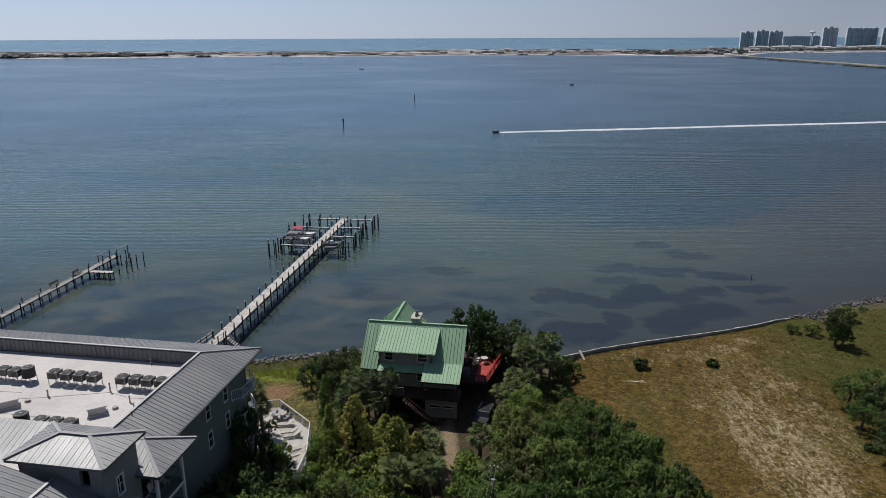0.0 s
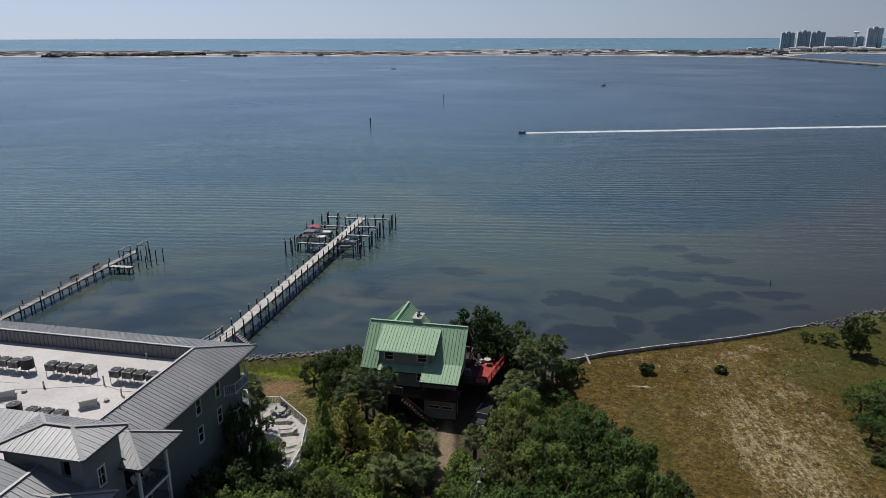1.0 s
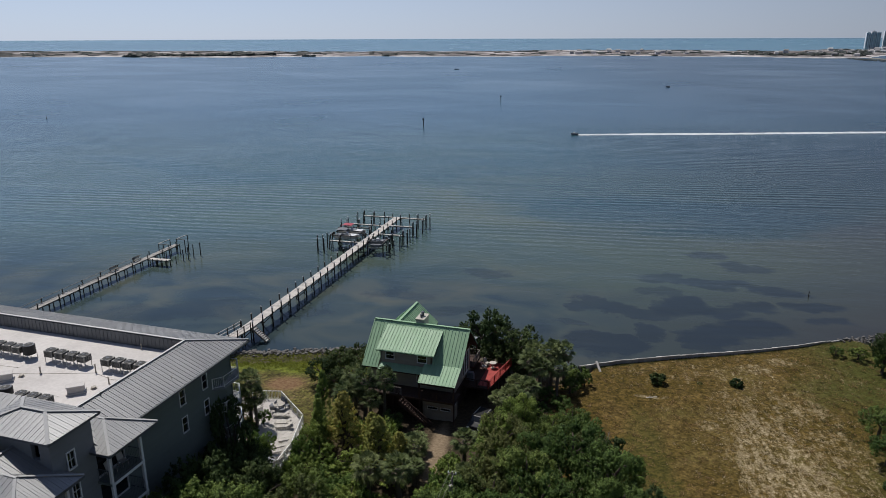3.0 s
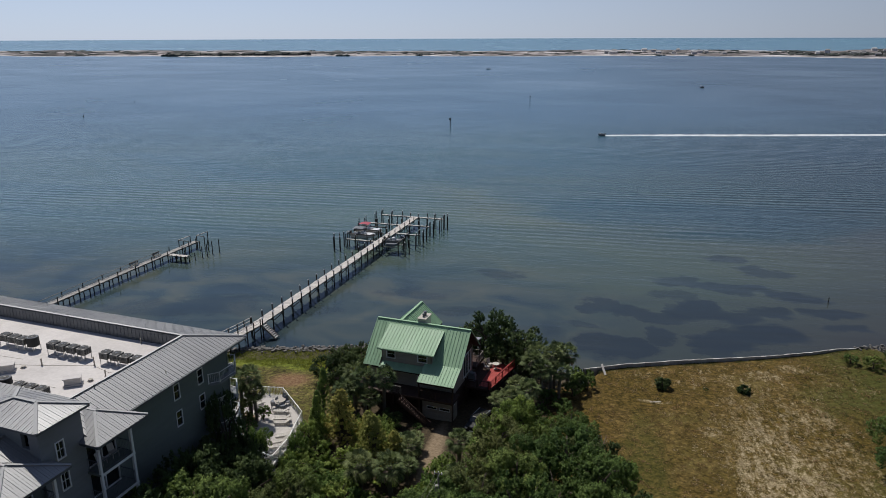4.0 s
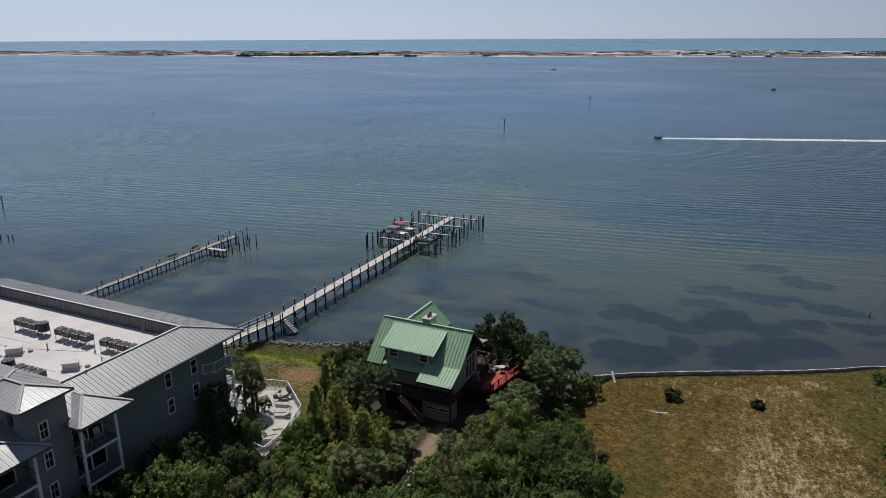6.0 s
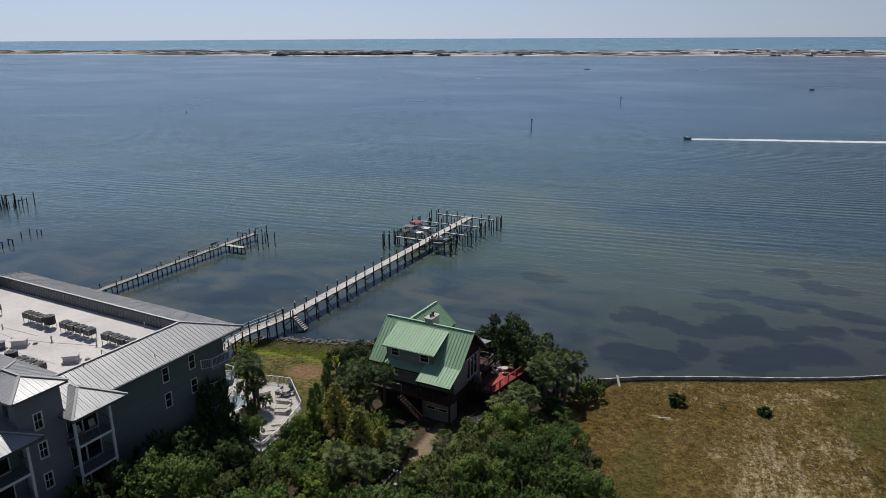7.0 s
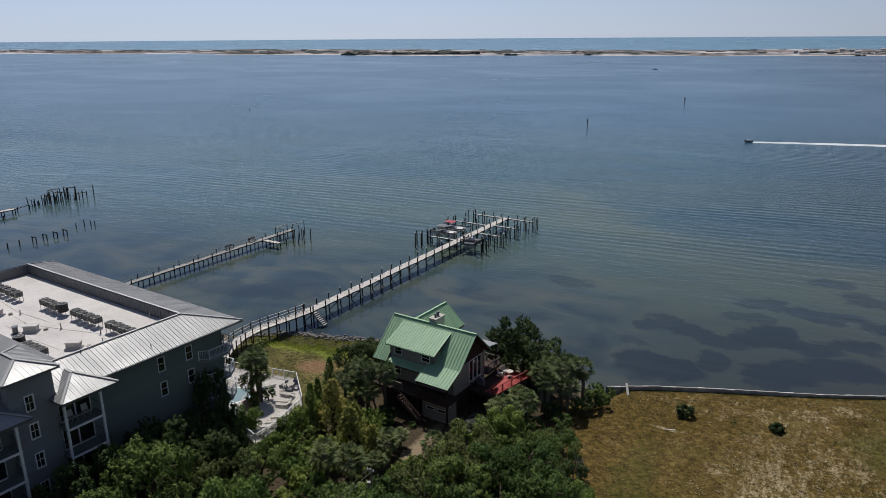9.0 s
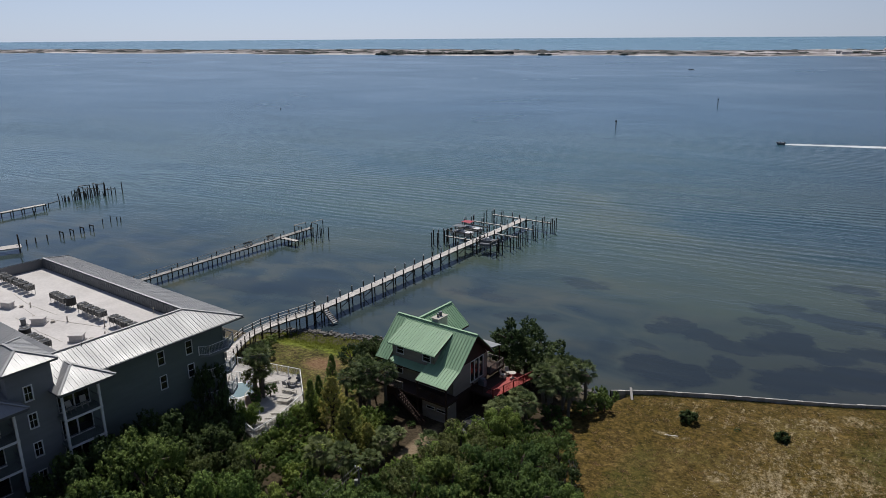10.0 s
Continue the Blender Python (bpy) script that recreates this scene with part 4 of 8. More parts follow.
part("gutter", bm, DARK_METAL, condo)
# flat roof and its upstands
part("flat_roof", box(bmesh.new(), (R1 + 0.1, S1, FLAT - 0.3), (R0 - 0.1, B0 - 0.1, FLAT)), MEMBRANE, condo, "white flat roof membrane with grey stains")
n = 66
for k in range(n):
    x0, x1 = R1 + (R0 - R1) * k / n, R1 + (R0 - R1) * (k + 1) / n
    bm = box(bmesh.new(), (x0 + 0.02, B0 - 0.12, FLAT), (x1 - 0.02, B0 - 0.06, TOP - 0.04))
    box(bm, (x0 - 0.02, B0 - 0.16, FLAT), (x0 + 0.02, B0 - 0.06, TOP - 0.04))
    part("parapet_panel", bm, DARK_METAL, condo)
part("upstand", box(bmesh.new(), (R0 - 0.1, S1, FLAT - 0.2), (R0 + 0.01, B0 - 0.1, TOP - 0.05)), DARK_METAL, condo)
part("upstand", box(bmesh.new(), (R1 - 0.02, S1, FLAT - 0.2), (R1 + 0.1, B0 - 0.1, TOP - 0.05)), DARK_METAL, condo)

corner_chairs = []
PZ = 3.4   # level of the pool terrace
# walls: east front, north front, west
G = 0.8
EX, NY = -0.7, -2.4
wins = [(-6.88, -6.22, 13.5, 14.9), (-10.08, -9.42, 13.5, 14.9), (-6.88, -6.22, 10.9, 12.3), (-10.08, -9.42, 10.85, 12.25)]
holes = [(v0 - S, v1 - S, z0, z1) for v0, v1, z0, z1 in wins]
bm = wall_panel(bmesh.new(), (EX, S), (EX, NY), G, EAVE + 0.12, 0.25, holes)
part("east_wall", bm, TEAL_SIDING, condo)
for a0, a1, z0, z1 in holes:
    window(condo, (EX, S), (EX, NY), a0, a1, z0, z1, 0.05, (1, 2), trim=0.075)
nholes = [(a, a + 2.6, z, z + 2.1) for a in (1.2, 6.5, 11.8, 17.1) for z in (7.4, 10.3, 13.2)]
bm = wall_panel(bmesh.new(), (EX, NY), (W + 0.7, NY), G, EAVE + 0.3, 0.25, nholes)
part("north_wall", bm, TEAL_SIDING, condo)
for a0, a1, z0, z1 in nholes:
    window(condo, (EX, NY), (W + 0.7, NY), a0, a1, z0, z1, 0.04, (3, 1))
bm = wall_panel(bmesh.new(), (W + 0.7, NY), (W + 0.7, S), G, EAVE + 0.1, 0.25)
wall_panel(bm, (W + 0.7, S), (EX, S), G, EAVE + 0.1, 0.25)
part("rear_wall", bm, TEAL_SIDING, condo)
bm = bmesh.new()
box(bm, (EX - 0.0, NY - 0.14, G), (EX + 0.04, NY, EAVE - 0.1))
part("corner_board", bm, TEAL_SIDING, condo)

# balconies on the water front, wrapped round the corner with a bevelled end
baluster_me = finish(box(bmesh.new(), (-0.007, -0.007, 0), (0.007, 0.007, 0.89)), "baluster")
baluster_me.materials.append(WHITE_PAINT)
for z in (4.6, 7.4, 10.1, 12.8):
    rim = [(EX + 0.02, -5.4), (0.05, -4.6), (0.12, -2.3), (-0.95, -0.85), (-22.0, -0.85)]
    slab = prism(bmesh.new(), [(*p, z) for p in rim] + [(-22.0, NY + 0.01, z), (EX + 0.02, NY + 0.01, z)], (0, 0, -0.2))
    b = part("balcony", slab, GREY_SIDING, condo, "grey balcony with white railing wrapped round the corner")
    for k in range(len(rim) - 1):
        p, q = Vector((*rim[k], z)), Vector((*rim[k + 1], z))
        inset = Vector((-0.05, -0.05, 0))
        p, q = p + inset, q + inset
        part("top_rail", beam(bmesh.new(), p + Vector((0, 0, 1.05)), q + Vector((0, 0, 1.05)), 0.07, 0.05), WHITE_PAINT, b)
        part("bottom_rail", beam(bmesh.new(), p + Vector((0, 0, 0.12)), q + Vector((0, 0, 0.12)), 0.05, 0.04), WHITE_PAINT, b)
        pitch = 0.17 if k < 3 else 0.32
        for j in range(int((q - p).length / pitch)):
            ob = new("baluster", baluster_me)
            ob.parent = b
            ob.matrix_basis = Matrix.Translation(p.lerp(q, (j + 0.5) * pitch / (q - p).length) + Vector((0, 0, 0.14)))
        for f in ((0, 1) if k < 3 else (0.13, 0.38, 0.63, 0.88)):
            c = p.lerp(q, f)
            part("newel", box(bmesh.new(), (c.x - 0.05, c.y - 0.05, z), (c.x + 0.05, c.y + 0.05, z + 1.1)), WHITE_PAINT, b)
    for x in (-6.4, -11.8, -17.2, -21.9):
        part("post", box(bmesh.new(), (x - 0.06, -1.0, z), (x + 0.06, -0.88, min(z + 2.5, 15.3))), WHITE_PAINT, b)
for z in (7.4, 10.1, 12.8):
    for u, v in ((-2.2, -1.5), (-3.3, -1.4)):
        corner_chairs.append((u, v, z))


# bays with balconies on the east front
def bay(v0, v1, zroof, p0, p1):
    """A hipped bay roof over two stacked balconies with white posts."""
    u1, um, vm, zt = 1.5, -1.1, (v0 + v1) / 2, zroof + 1.15
    seam_roof(condo, [(u1, v0, zroof), (u1, v1, zroof), (um, vm + 0.15, zt), (um, vm - 0.15, zt)], 0.46, GREY_METAL, rib=0.026, mid=0.008)
    seam_roof(condo, [(u1, v1, zroof), (-1.5, v1, zroof), (-3.4, vm + 0.15, zt + 0.1), (um, vm + 0.15, zt)], 0.46, GREY_METAL, rib=0.026, mid=0.008)
    seam_roof(condo, [(-1.5, v0, zroof), (u1, v0, zroof), (um, vm - 0.15, zt), (-3.4, vm - 0.15, zt + 0.1)], 0.46, GREY_METAL, rib=0.026, mid=0.008)
    bm = bmesh.new()
    prism(bm, [(u1, v0, zroof - 0.01), (u1, v1, zroof - 0.01), (um, vm, zt - 0.05)], (0, 0, -0.14))
    prism(bm, [(u1, v1, zroof - 0.02), (-1.5, v1, zroof - 0.02), (-3.4, vm, zt - 0.05), (um, vm, zt - 0.05)], (0, 0, -0.14))
    prism(bm, [(-1.5, v0, zroof - 0.03), (u1, v0, zroof - 0.03), (um, vm, zt - 0.05), (-3.4, vm, zt - 0.05)], (0, 0, -0.14))
    box(bm, (EX, v0 + 0.1, zroof - 0.28), (u1 - 0.1, v1 - 0.1, zroof - 0.16))
    part("bay_roof_deck", bm, DARK_METAL, condo, "dark bay roof edge")
    bm = bmesh.new()
    for s, vv in ((1, v1), (-1, v0)):
        beam(bm, (u1, vv, zroof + 0.09), (um, vm + s * 0.15, zt + 0.09), 0.2, 0.05)
    beam(bm, (um, vm, zt + 0.09), (-3.4, vm, zt + 0.16), 0.2, 0.05)
    part("hip_cap", bm, HIP_METAL, condo)
    for z in (4.4, 7.3, 10.05, 12.75):
        b = part("balcony", box(bmesh.new(), (EX + 0.02, p0 - 0.1, z - 0.2), (0.97, p1 + 0.1, z)), TEAL_SIDING, condo, "balcony with white posts and dark railing")
        part("fascia", box(bmesh.new(), (0.97, p0 - 0.12, z - 0.2), (1.03, p1 + 0.12, z + 0.01)), WHITE_PAINT, b)
        bm = bmesh.new()
        for p, q in (((0.9, p0, z), (0.9, p1, z)), ((EX + 0.1, p0, z), (0.9, p0, z)), ((EX + 0.1, p1, z), (0.9, p1, z))):
            p, q = Vector(p), Vector(q)
            for h in (0.12, 1.02):
                beam(bm, p + Vector((0, 0, h)), q + Vector((0, 0, h)), 0.05, 0.05)
            for j in range(int((q - p).length / 0.16)):
                c = p.lerp(q, (j + 0.5) * 0.16 / (q - p).length)
                beam(bm, c + Vector((0, 0, 0.12)), c + Vector((0, 0, 1.0)), 0.016, 0.016, (1, 0, 0))
        part("balustrade", bm, DARK_METAL, b)
        top = min(z + 2.5, zroof - 0.25)
        for vv in (p0, p1):
            part("post", box(bmesh.new(), (0.8, vv - 0.1, z), (1.0, vv + 0.1, top)), WHITE_PAINT, b)
        if z > 7:
            for k in range(2):
                m = (p0 + p1) / 2 + (k - 0.5) * 1.42
                window(condo, (EX, S), (EX, NY), m - 0.66 - S, m + 0.66 - S, z + 0.05, z + 2.1, 0.16, (1, 1), trim=0.05)


bay(-20.7, -15.5, 15.45, -20.25, -17.0)
bay(-29.0, -23.1, 15.45, -28.4, -24.2)

# taller pavilion between the bays
PU0, PU1, PE, PR = -7.0, 0.2, 18.35, 19.15
ra, rb, rv = -4.5, -2.35, -22.0
seam_roof(condo, [(PU0, PV0, PE), (PU1, PV0, PE), (rb, rv, PR), (ra, rv, PR)], 0.46, GREY_METAL, rib=0.026, mid=0.008)
seam_roof(condo, [(PU1, PV0, PE), (PU1, PV1, PE), (rb, rv + 0.02, PR), (rb, rv - 0.02, PR)], 0.46, GREY_METAL, rib=0.026, mid=0.008)
seam_roof(condo, [(PU1, PV1, PE), (PU0, PV1, PE), (ra, rv, PR), (rb, rv, PR)], 0.46, GREY_METAL, rib=0.026, mid=0.008)
seam_roof(condo, [(PU0, PV1, PE), (PU0, PV0, PE), (ra, rv - 0.02, PR), (ra, rv + 0.02, PR)], 0.46, GREY_METAL, rib=0.026, mid=0.008)
bm = bmesh.new()
box(bm, (PU0 + 0.02, PV0 + 0.02, PE - 0.18), (PU1 - 0.02, PV1 - 0.02, PE - 0.01))
part("pavilion_soffit", bm, DARK_METAL, condo)
bm = bmesh.new()
for c, r in (((PU0, PV0), ra), ((PU1, PV0), rb), ((PU1, PV1), rb), ((PU0, PV1), ra)):
    beam(bm, (*c, PE + 0.09), (r, rv, PR + 0.09), 0.24, 0.06)
beam(bm, (ra, rv, PR + 0.1), (rb, rv, PR + 0.1), 0.24, 0.06)
part("hip_cap", bm, HIP_METAL, condo)
pw = [(1.3, 1.9, 15.2, 16.5), (1.3, 1.9, 12.6, 13.9), (1.3, 1.9, 9.8, 11.1), (1.3, 1.9, 7.0, 8.3)]
bm = wall_panel(bmesh.new(), (-0.36, PV0 + 0.5), (-0.36, PV1 - 0.5), G, PE - 0.17, 0.3, pw)
part("pavilion_east_wall", bm, GREY_SIDING, condo)
for h in pw:
    window(condo, (-0.36, PV0 + 0.5), (-0.36, PV1 - 0.5), *h, 0.05, (2, 2), trim=0.1)
bm = wall_panel(bmesh.new(), (PU0 + 0.6, PV0 + 0.5), (-0.66, PV0 + 0.5), FLAT - 2, PE - 0.17, 0.3, [(4.4, 5.1, 16.6, 17.9)])
wall_panel(bm, (-0.66, PV1 - 0.5), (PU0 + 0.6, PV1 - 0.5), FLAT - 1, PE - 0.17, 0.3)
wall_panel(bm, (PU0 + 0.6, PV1 - 0.5), (PU0 + 0.6, PV0 + 0.5), FLAT - 1, PE - 0.17, 0.3)
part("pavilion_wall", bm, GREY_SIDING, condo)
# south slope of the flat roof's border
seam_roof(condo, [(R0, -22.2, EAVE), (-30, -22.2, EAVE), (-30, -18.0, TOP), (R0, -18.0, TOP)][::-1], 0.46, GREY_METAL, rib=0.026, mid=0.008, joined=True)
bm = bmesh.new()
prism(bm, [(R0, -22.2, EAVE - 0.02), (-30, -22.2, EAVE - 0.02), (-30, -18.0, TOP - 0.02), (R0, -18.0, TOP - 0.02)], (0, 0, -0.16))
box(bm, (-30, -18.0, FLAT), (R0, -17.92, TOP - 0.03))
part("south_roof_deck", bm, DARK_METAL, condo)
# south block
seam_roof(condo, [(R0, -24.6, TOP), (R0, S1, TOP), (-12, S1, 19.4), (-12, -24.6, 19.4)], 0.46, DARK_METAL, rib=0.026, mid=0.008, joined=True)
seam_roof(condo, [(-20.4, S1, TOP), (-20.4, -24.6, TOP), (-12, -24.6, 19.4), (-12, S1, 19.4)], 0.46, DARK_METAL, rib=0.026, mid=0.008, joined=True)
bm = bmesh.new()
prism(bm, [(R0, -24.6, TOP - 0.02), (R0, S1, TOP - 0.02), (-12, S1, 19.38), (-12, -24.6, 19.38)], (0, 0, -0.16))
prism(bm, [(-20.4, S1, TOP - 0.03), (-20.4, -24.6, TOP - 0.03), (-12, -24.6, 19.37), (-12, S1, 19.37)], (0, 0, -0.16))
prism(bm, [(R0, -24.7, TOP - 0.2), (-20.4, -24.7, TOP - 0.2), (-12, -24.7, 19.2)], (0, -0.1, 0))
part("south_block_deck", bm, DARK_METAL, condo)


# ---- air conditioning units on the flat roof ----
def ac_unit(m):
    ob = thing("air_conditioner", m, "grey rooftop air conditioning unit with round fan on a stand", "air conditioner", "units on the flat roof")
    for x in (-0.4, 0.4):
        for y in (-0.4, 0.4):
            part("leg", beam(bmesh.new(), (x, y, 0), (x, y, 0.55), 0.05, 0.05, (1, 0, 0)), STEEL, ob)
    part("casing", bev(box(bmesh.new(), (-0.46, -0.46, 0.55), (0.46, 0.46, 1.18)), 0.03), AC_METAL, ob)
    bm = bmesh.new()
    tube(bm, (0, 0, 1.17), (0, 0, 1.2), 0.43, 0.43, 18)
    part("fan_well", bm, FAN_BLACK, ob)
    bm = tube(bmesh.new(), (0, 0, 1.19), (0, 0, 1.235), 0.12, 0.1, 10)
    for k in range(5):
        a = k * 2 * math.pi / 5
        beam(bm, (0.08 * math.cos(a), 0.08 * math.sin(a), 1.215), (0.42 * math.cos(a), 0.42 * math.sin(a), 1.215), 0.02, 0.012)
    part("fan_guard", bm, CANVAS_GREY, ob)
    bm = bmesh.new()
    for s in (-1, 1):
        for k in range(5):
            z = 0.64 + k * 0.1
            box(bm, (-0.38, s * 0.465 - 0.012, z), (0.38, s * 0.465 + 0.012, z + 0.045))
            box(bm, (s * 0.465 - 0.012, -0.38, z), (s * 0.465 + 0.012, 0.38, z + 0.045))
    part("louvre", bm, FAN_BLACK, ob)
    return ob


BM = pose(*BO, 0, 0, 0, -9.6)
rows = [(-14.3, -10.2, 4, 1.24), (-7.95, -10.1, 4, 1.18), (-20.3, -10.35, 3, 1.2), (-32.6, -10.8, 6, 1.42), (-9.95, -17.45, 3, 1.2)]
proto = None
for u0, v0, count, pitch in rows:
    for k in range(count):
        m = BM @ pose(u0 + k * pitch, v0 + random.uniform(-0.06, 0.06), FLAT, 0, 0, random.uniform(-3, 3))
        if proto is None:
            proto = ac_unit(m)
        else:
            copy_thing(proto, m)


def drum_unit(u, v):
    """A taller dark unit with a round fan."""
    ob = thing("cooling_unit", BM @ pose(u, v, FLAT), "tall dark round cooling unit on the flat roof", "cooling unit", "dark units on the flat roof")
    for x in (-0.4, 0.4):
        for y in (-0.4, 0.4):
            part("leg", beam(bmesh.new(), (x, y, 0), (x, y, 0.5), 0.05, 0.05, (1, 0, 0)), STEEL, ob)
    part("casing", bev(tube(bmesh.new(), (0, 0, 0.5), (0, 0, 1.38), 0.56, 0.54, 16), 0.02), FAN_BLACK, ob)
    part("fan_ring", tube(bmesh.new(), (0, 0, 1.37), (0, 0, 1.42), 0.5, 0.46, 16), CANVAS_GREY, ob)
    part("fan_well", tube(bmesh.new(), (0, 0, 1.41), (0, 0, 1.43), 0.36, 0.36, 14), FAN_BLACK, ob)
    part("fan_hub", tube(bmesh.new(), (0, 0, 1.42), (0, 0, 1.46), 0.12, 0.1, 10), AC_METAL, ob)


drum_unit(-16.75, -10.3)
drum_unit(-11.6, -17.4)


def curb_box(u, v, turn, w=1.3, d=0.7, h=0.65):
    ob = thing("roof_ventilator", BM @ pose(u, v, FLAT, 0, 0, turn), "pale sheet metal ventilator box on the flat roof", "ventilator", "ventilators on the flat roof")
    part("casing", bev(box(bmesh.new(), (-w / 2, -d / 2, 0.02), (w / 2, d / 2, h)), 0.03), MEMBRANE, ob)
    part("cap", bev(box(bmesh.new(), (-w / 2 - 0.08, -d / 2 - 0.08, h), (w / 2 + 0.08, d / 2 + 0.08, h + 0.09)), 0.02), MEMBRANE, ob)
    part("curb", box(bmesh.new(), (-w / 2 - 0.12, -d / 2 - 0.12, 0), (w / 2 + 0.12, d / 2 + 0.12, 0.16)), MEMBRANE, ob)


curb_box(-7.5, -14.4, 40)
curb_box(-15.2, -14.55, 40)
curb_box(-22.9, -14.4, 20)
for u, v, r, h in ((-16.1, -15.7, 0.26, 0.7), (-16.6, -14.4, 0.1, 0.5), (-13.3, -12.5, 0.07, 0.6), (-8.7, -10.9, 0.06, 0.8), (-6.0, -12.3, 0.06, 0.6), (-5.2, -13.0, 0.05, 0.4), (-6.6, -13.4, 0.16, 0.14), (-14.4, -13.5, 0.16, 0.14), (-21.0, -12.8, 0.06, 0.5), (-21.9, -13.4, 0.16, 0.14), (-8.2, -5.6, 0.045, 0.5)):
    bm = tube(bmesh.new(), (0, 0, 0), (0, 0, h), r, r, 10)
    tube(bm, (0, 0, h), (0, 0, h + 0.06), r * 1.3, r * 1.3, 10)
    tube(bm, (0, 0, 0), (0, 0, 0.06), r * 1.8, r * 1.5, 10)
    solid("vent_pipe", bm, CONCRETE if r < 0.2 else DARK_METAL, "short vent pipe with a cap on the flat roof", "vent pipe", "vent pipes", m=BM @ pose(u, v, FLAT))
for pts in ([(-22, -13.4), (-17.5, -13.8), (-13.3, -12.6), (-8.7, -11.0), (-6.4, -11.6), (-4.2, -11.4)], [(-19, -15.3), (-13, -15.6), (-8.4, -15.4)], [(-27, -12), (-22, -12.6), (-16, -12.2)]):
    bm = bmesh.new()
    for k in range(len(pts) - 1):
        beam(bm, (*pts[k], FLAT + 0.02), (*pts[k + 1], FLAT + 0.015), 0.022, 0.022)
    solid("roof_cable", bm, CONCRETE, "thin cable lying across the flat roof", "cable", "roof cables", m=BM)
for u, v, z in ((-1.1, -10.3, 16.2), (-3.4, -15.9, 17.15)):
    solid("vent_pipe", tube(bmesh.new(), (0, 0, -0.1), (0, 0, 0.32), 0.055, 0.055, 8), AC_METAL, "short vent pipe through the metal roof", "vent pipe", "vent pipes", m=BM @ pose(u, v, z))


# ---- house with the green roof ----
HO = (-9.3, 81.2)
HM = pose(*HO, 0, 0, 0, -9.6)
house = thing("house", HM, "tan three level beach house with green metal roof", "house")
RZ, EZ, L, EV = 10.75, 7.3, 12.3, 3.68
SP = 0.42
ZB = 0.7
# main roof
seam_roof(house, [(0, -EV, EZ), (L, -EV, EZ), (L, 0, RZ), (0, 0, RZ)], SP, GREEN_METAL)
seam_roof(house, [(L, EV, EZ), (5.74, EV, EZ), (5.74, 0, RZ), (L, 0, RZ)], SP, GREEN_METAL)
seam_roof(house, [(5.74, EV, EZ), (0, EV, EZ), (0, 0, RZ), (5.74, 0, RZ)], SP, GREEN_METAL)
bm = bmesh.new()
for s in (-1, 1):
    prism(bm, [(0.02, s * EV, EZ - 0.02), (L - 0.02, s * EV, EZ - 0.02), (L - 0.02, 0, RZ - 0.02), (0.02, 0, RZ - 0.02)], (0, 0, -0.2))
part("roof_deck", bm, BROWN_WOOD, house, "dark brown roof boards and fascia")
bm = bmesh.new()
beam(bm, (0, 0, RZ + 0.06), (L, 0, RZ + 0.06), 0.3, 0.07)
for x in (0.0, L):
    for s in (-1, 1):
        beam(bm, (x, s * EV, EZ + 0.04), (x, 0, RZ + 0.04), 0.1, 0.12, (1, 0, 0))
part("ridge_cap", bm, GREEN_METAL, house)
# dormer
D0, D1, DV, DE, DT, DTV = 1.75, 9.1, -4.25, 8.68, 10.36, -0.42
seam_roof(house, [(D0, DV, DE), (D1, DV, DE), (D1, DTV, DT), (D0, DTV, DT)], SP, GREEN_METAL, lift=0.05)
bm = bmesh.new()
prism(bm, [(D0 + 0.02, DV, DE - 0.01), (D1 - 0.02, DV, DE - 0.01), (D1 - 0.02, DTV, DT - 0.01), (D0 + 0.02, DTV, DT - 0.01)], (0, 0, -0.17))
part("dormer_roof_deck", bm, BROWN_WOOD, house)
bm = bmesh.new()
beam(bm, (D0, DV - 0.03, DE - 0.05), (D1, DV - 0.03, DE - 0.05), 0.1, 0.12)
part("gutter", bm, GREEN_METAL, house)
FW = -3.72
dw = [(0.75, 1.75, 7.42, 8.3), (4.8, 5.9, 7.42, 8.3)]
bm = wall_panel(bmesh.new(), (2.1, FW), (8.65, FW), 6.4, DE - 0.12, 0.2, dw)
part("dormer_wall", bm, TAN_SIDING, house)
for h in dw:
    window(house, (2.1, FW), (8.65, FW), *h, 0.05, (1, 2), trim=0.09)
bm = bmesh.new()
for x in (2.1, 8.45):
    prism(bm, [(x, FW, DE - 0.15), (x, FW, 7.0), (x, -0.5, RZ - 0.6), (x, -0.5, DT - 0.2)], (0.2, 0, 0))
part("dormer_cheek", bm, TAN_SIDING, house)
# skirt roof under the dormer and the porch roof
seam_roof(house, [(0, -4.6, 6.44), (2.05, -4.6, 6.44), (2.05, -EV, EZ), (0, -EV, EZ)], SP, GREEN_METAL)
part("roof_deck", prism(bmesh.new(), [(0.02, -4.58, 6.42), (2.04, -4.58, 6.42), (2.04, -EV - 0.01, EZ - 0.02), (0.02, -EV - 0.01, EZ - 0.02)], (0, 0, -0.18)), BROWN_WOOD, house)
seam_roof(house, [(2.15, -4.75, 6.35), (7.85, -4.75, 6.35), (7.85, FW, 6.85), (2.15, FW, 6.85)], SP, GREEN_METAL)
part("skirt_deck", prism(bmesh.new(), [(2.15, -4.75, 6.34), (7.85, -4.75, 6.34), (7.85, FW, 6.84), (2.15, FW, 6.84)], (0, 0, -0.12)), BROWN_WOOD, house)
seam_roof(house, [(7.75, -6.3, 6.1), (L, -6.3, 6.1), (L, -3.6, 7.32), (7.75, -3.6, 7.32)], SP, GREEN_METAL, lift=0.06)
part("porch_deck_roof", prism(bmesh.new(), [(7.77, -6.28, 6.09), (L - 0.02, -6.28, 6.09), (L - 0.02, -3.6, 7.31), (7.77, -3.6, 7.31)], (0, 0, -0.16)), BROWN_WOOD, house)
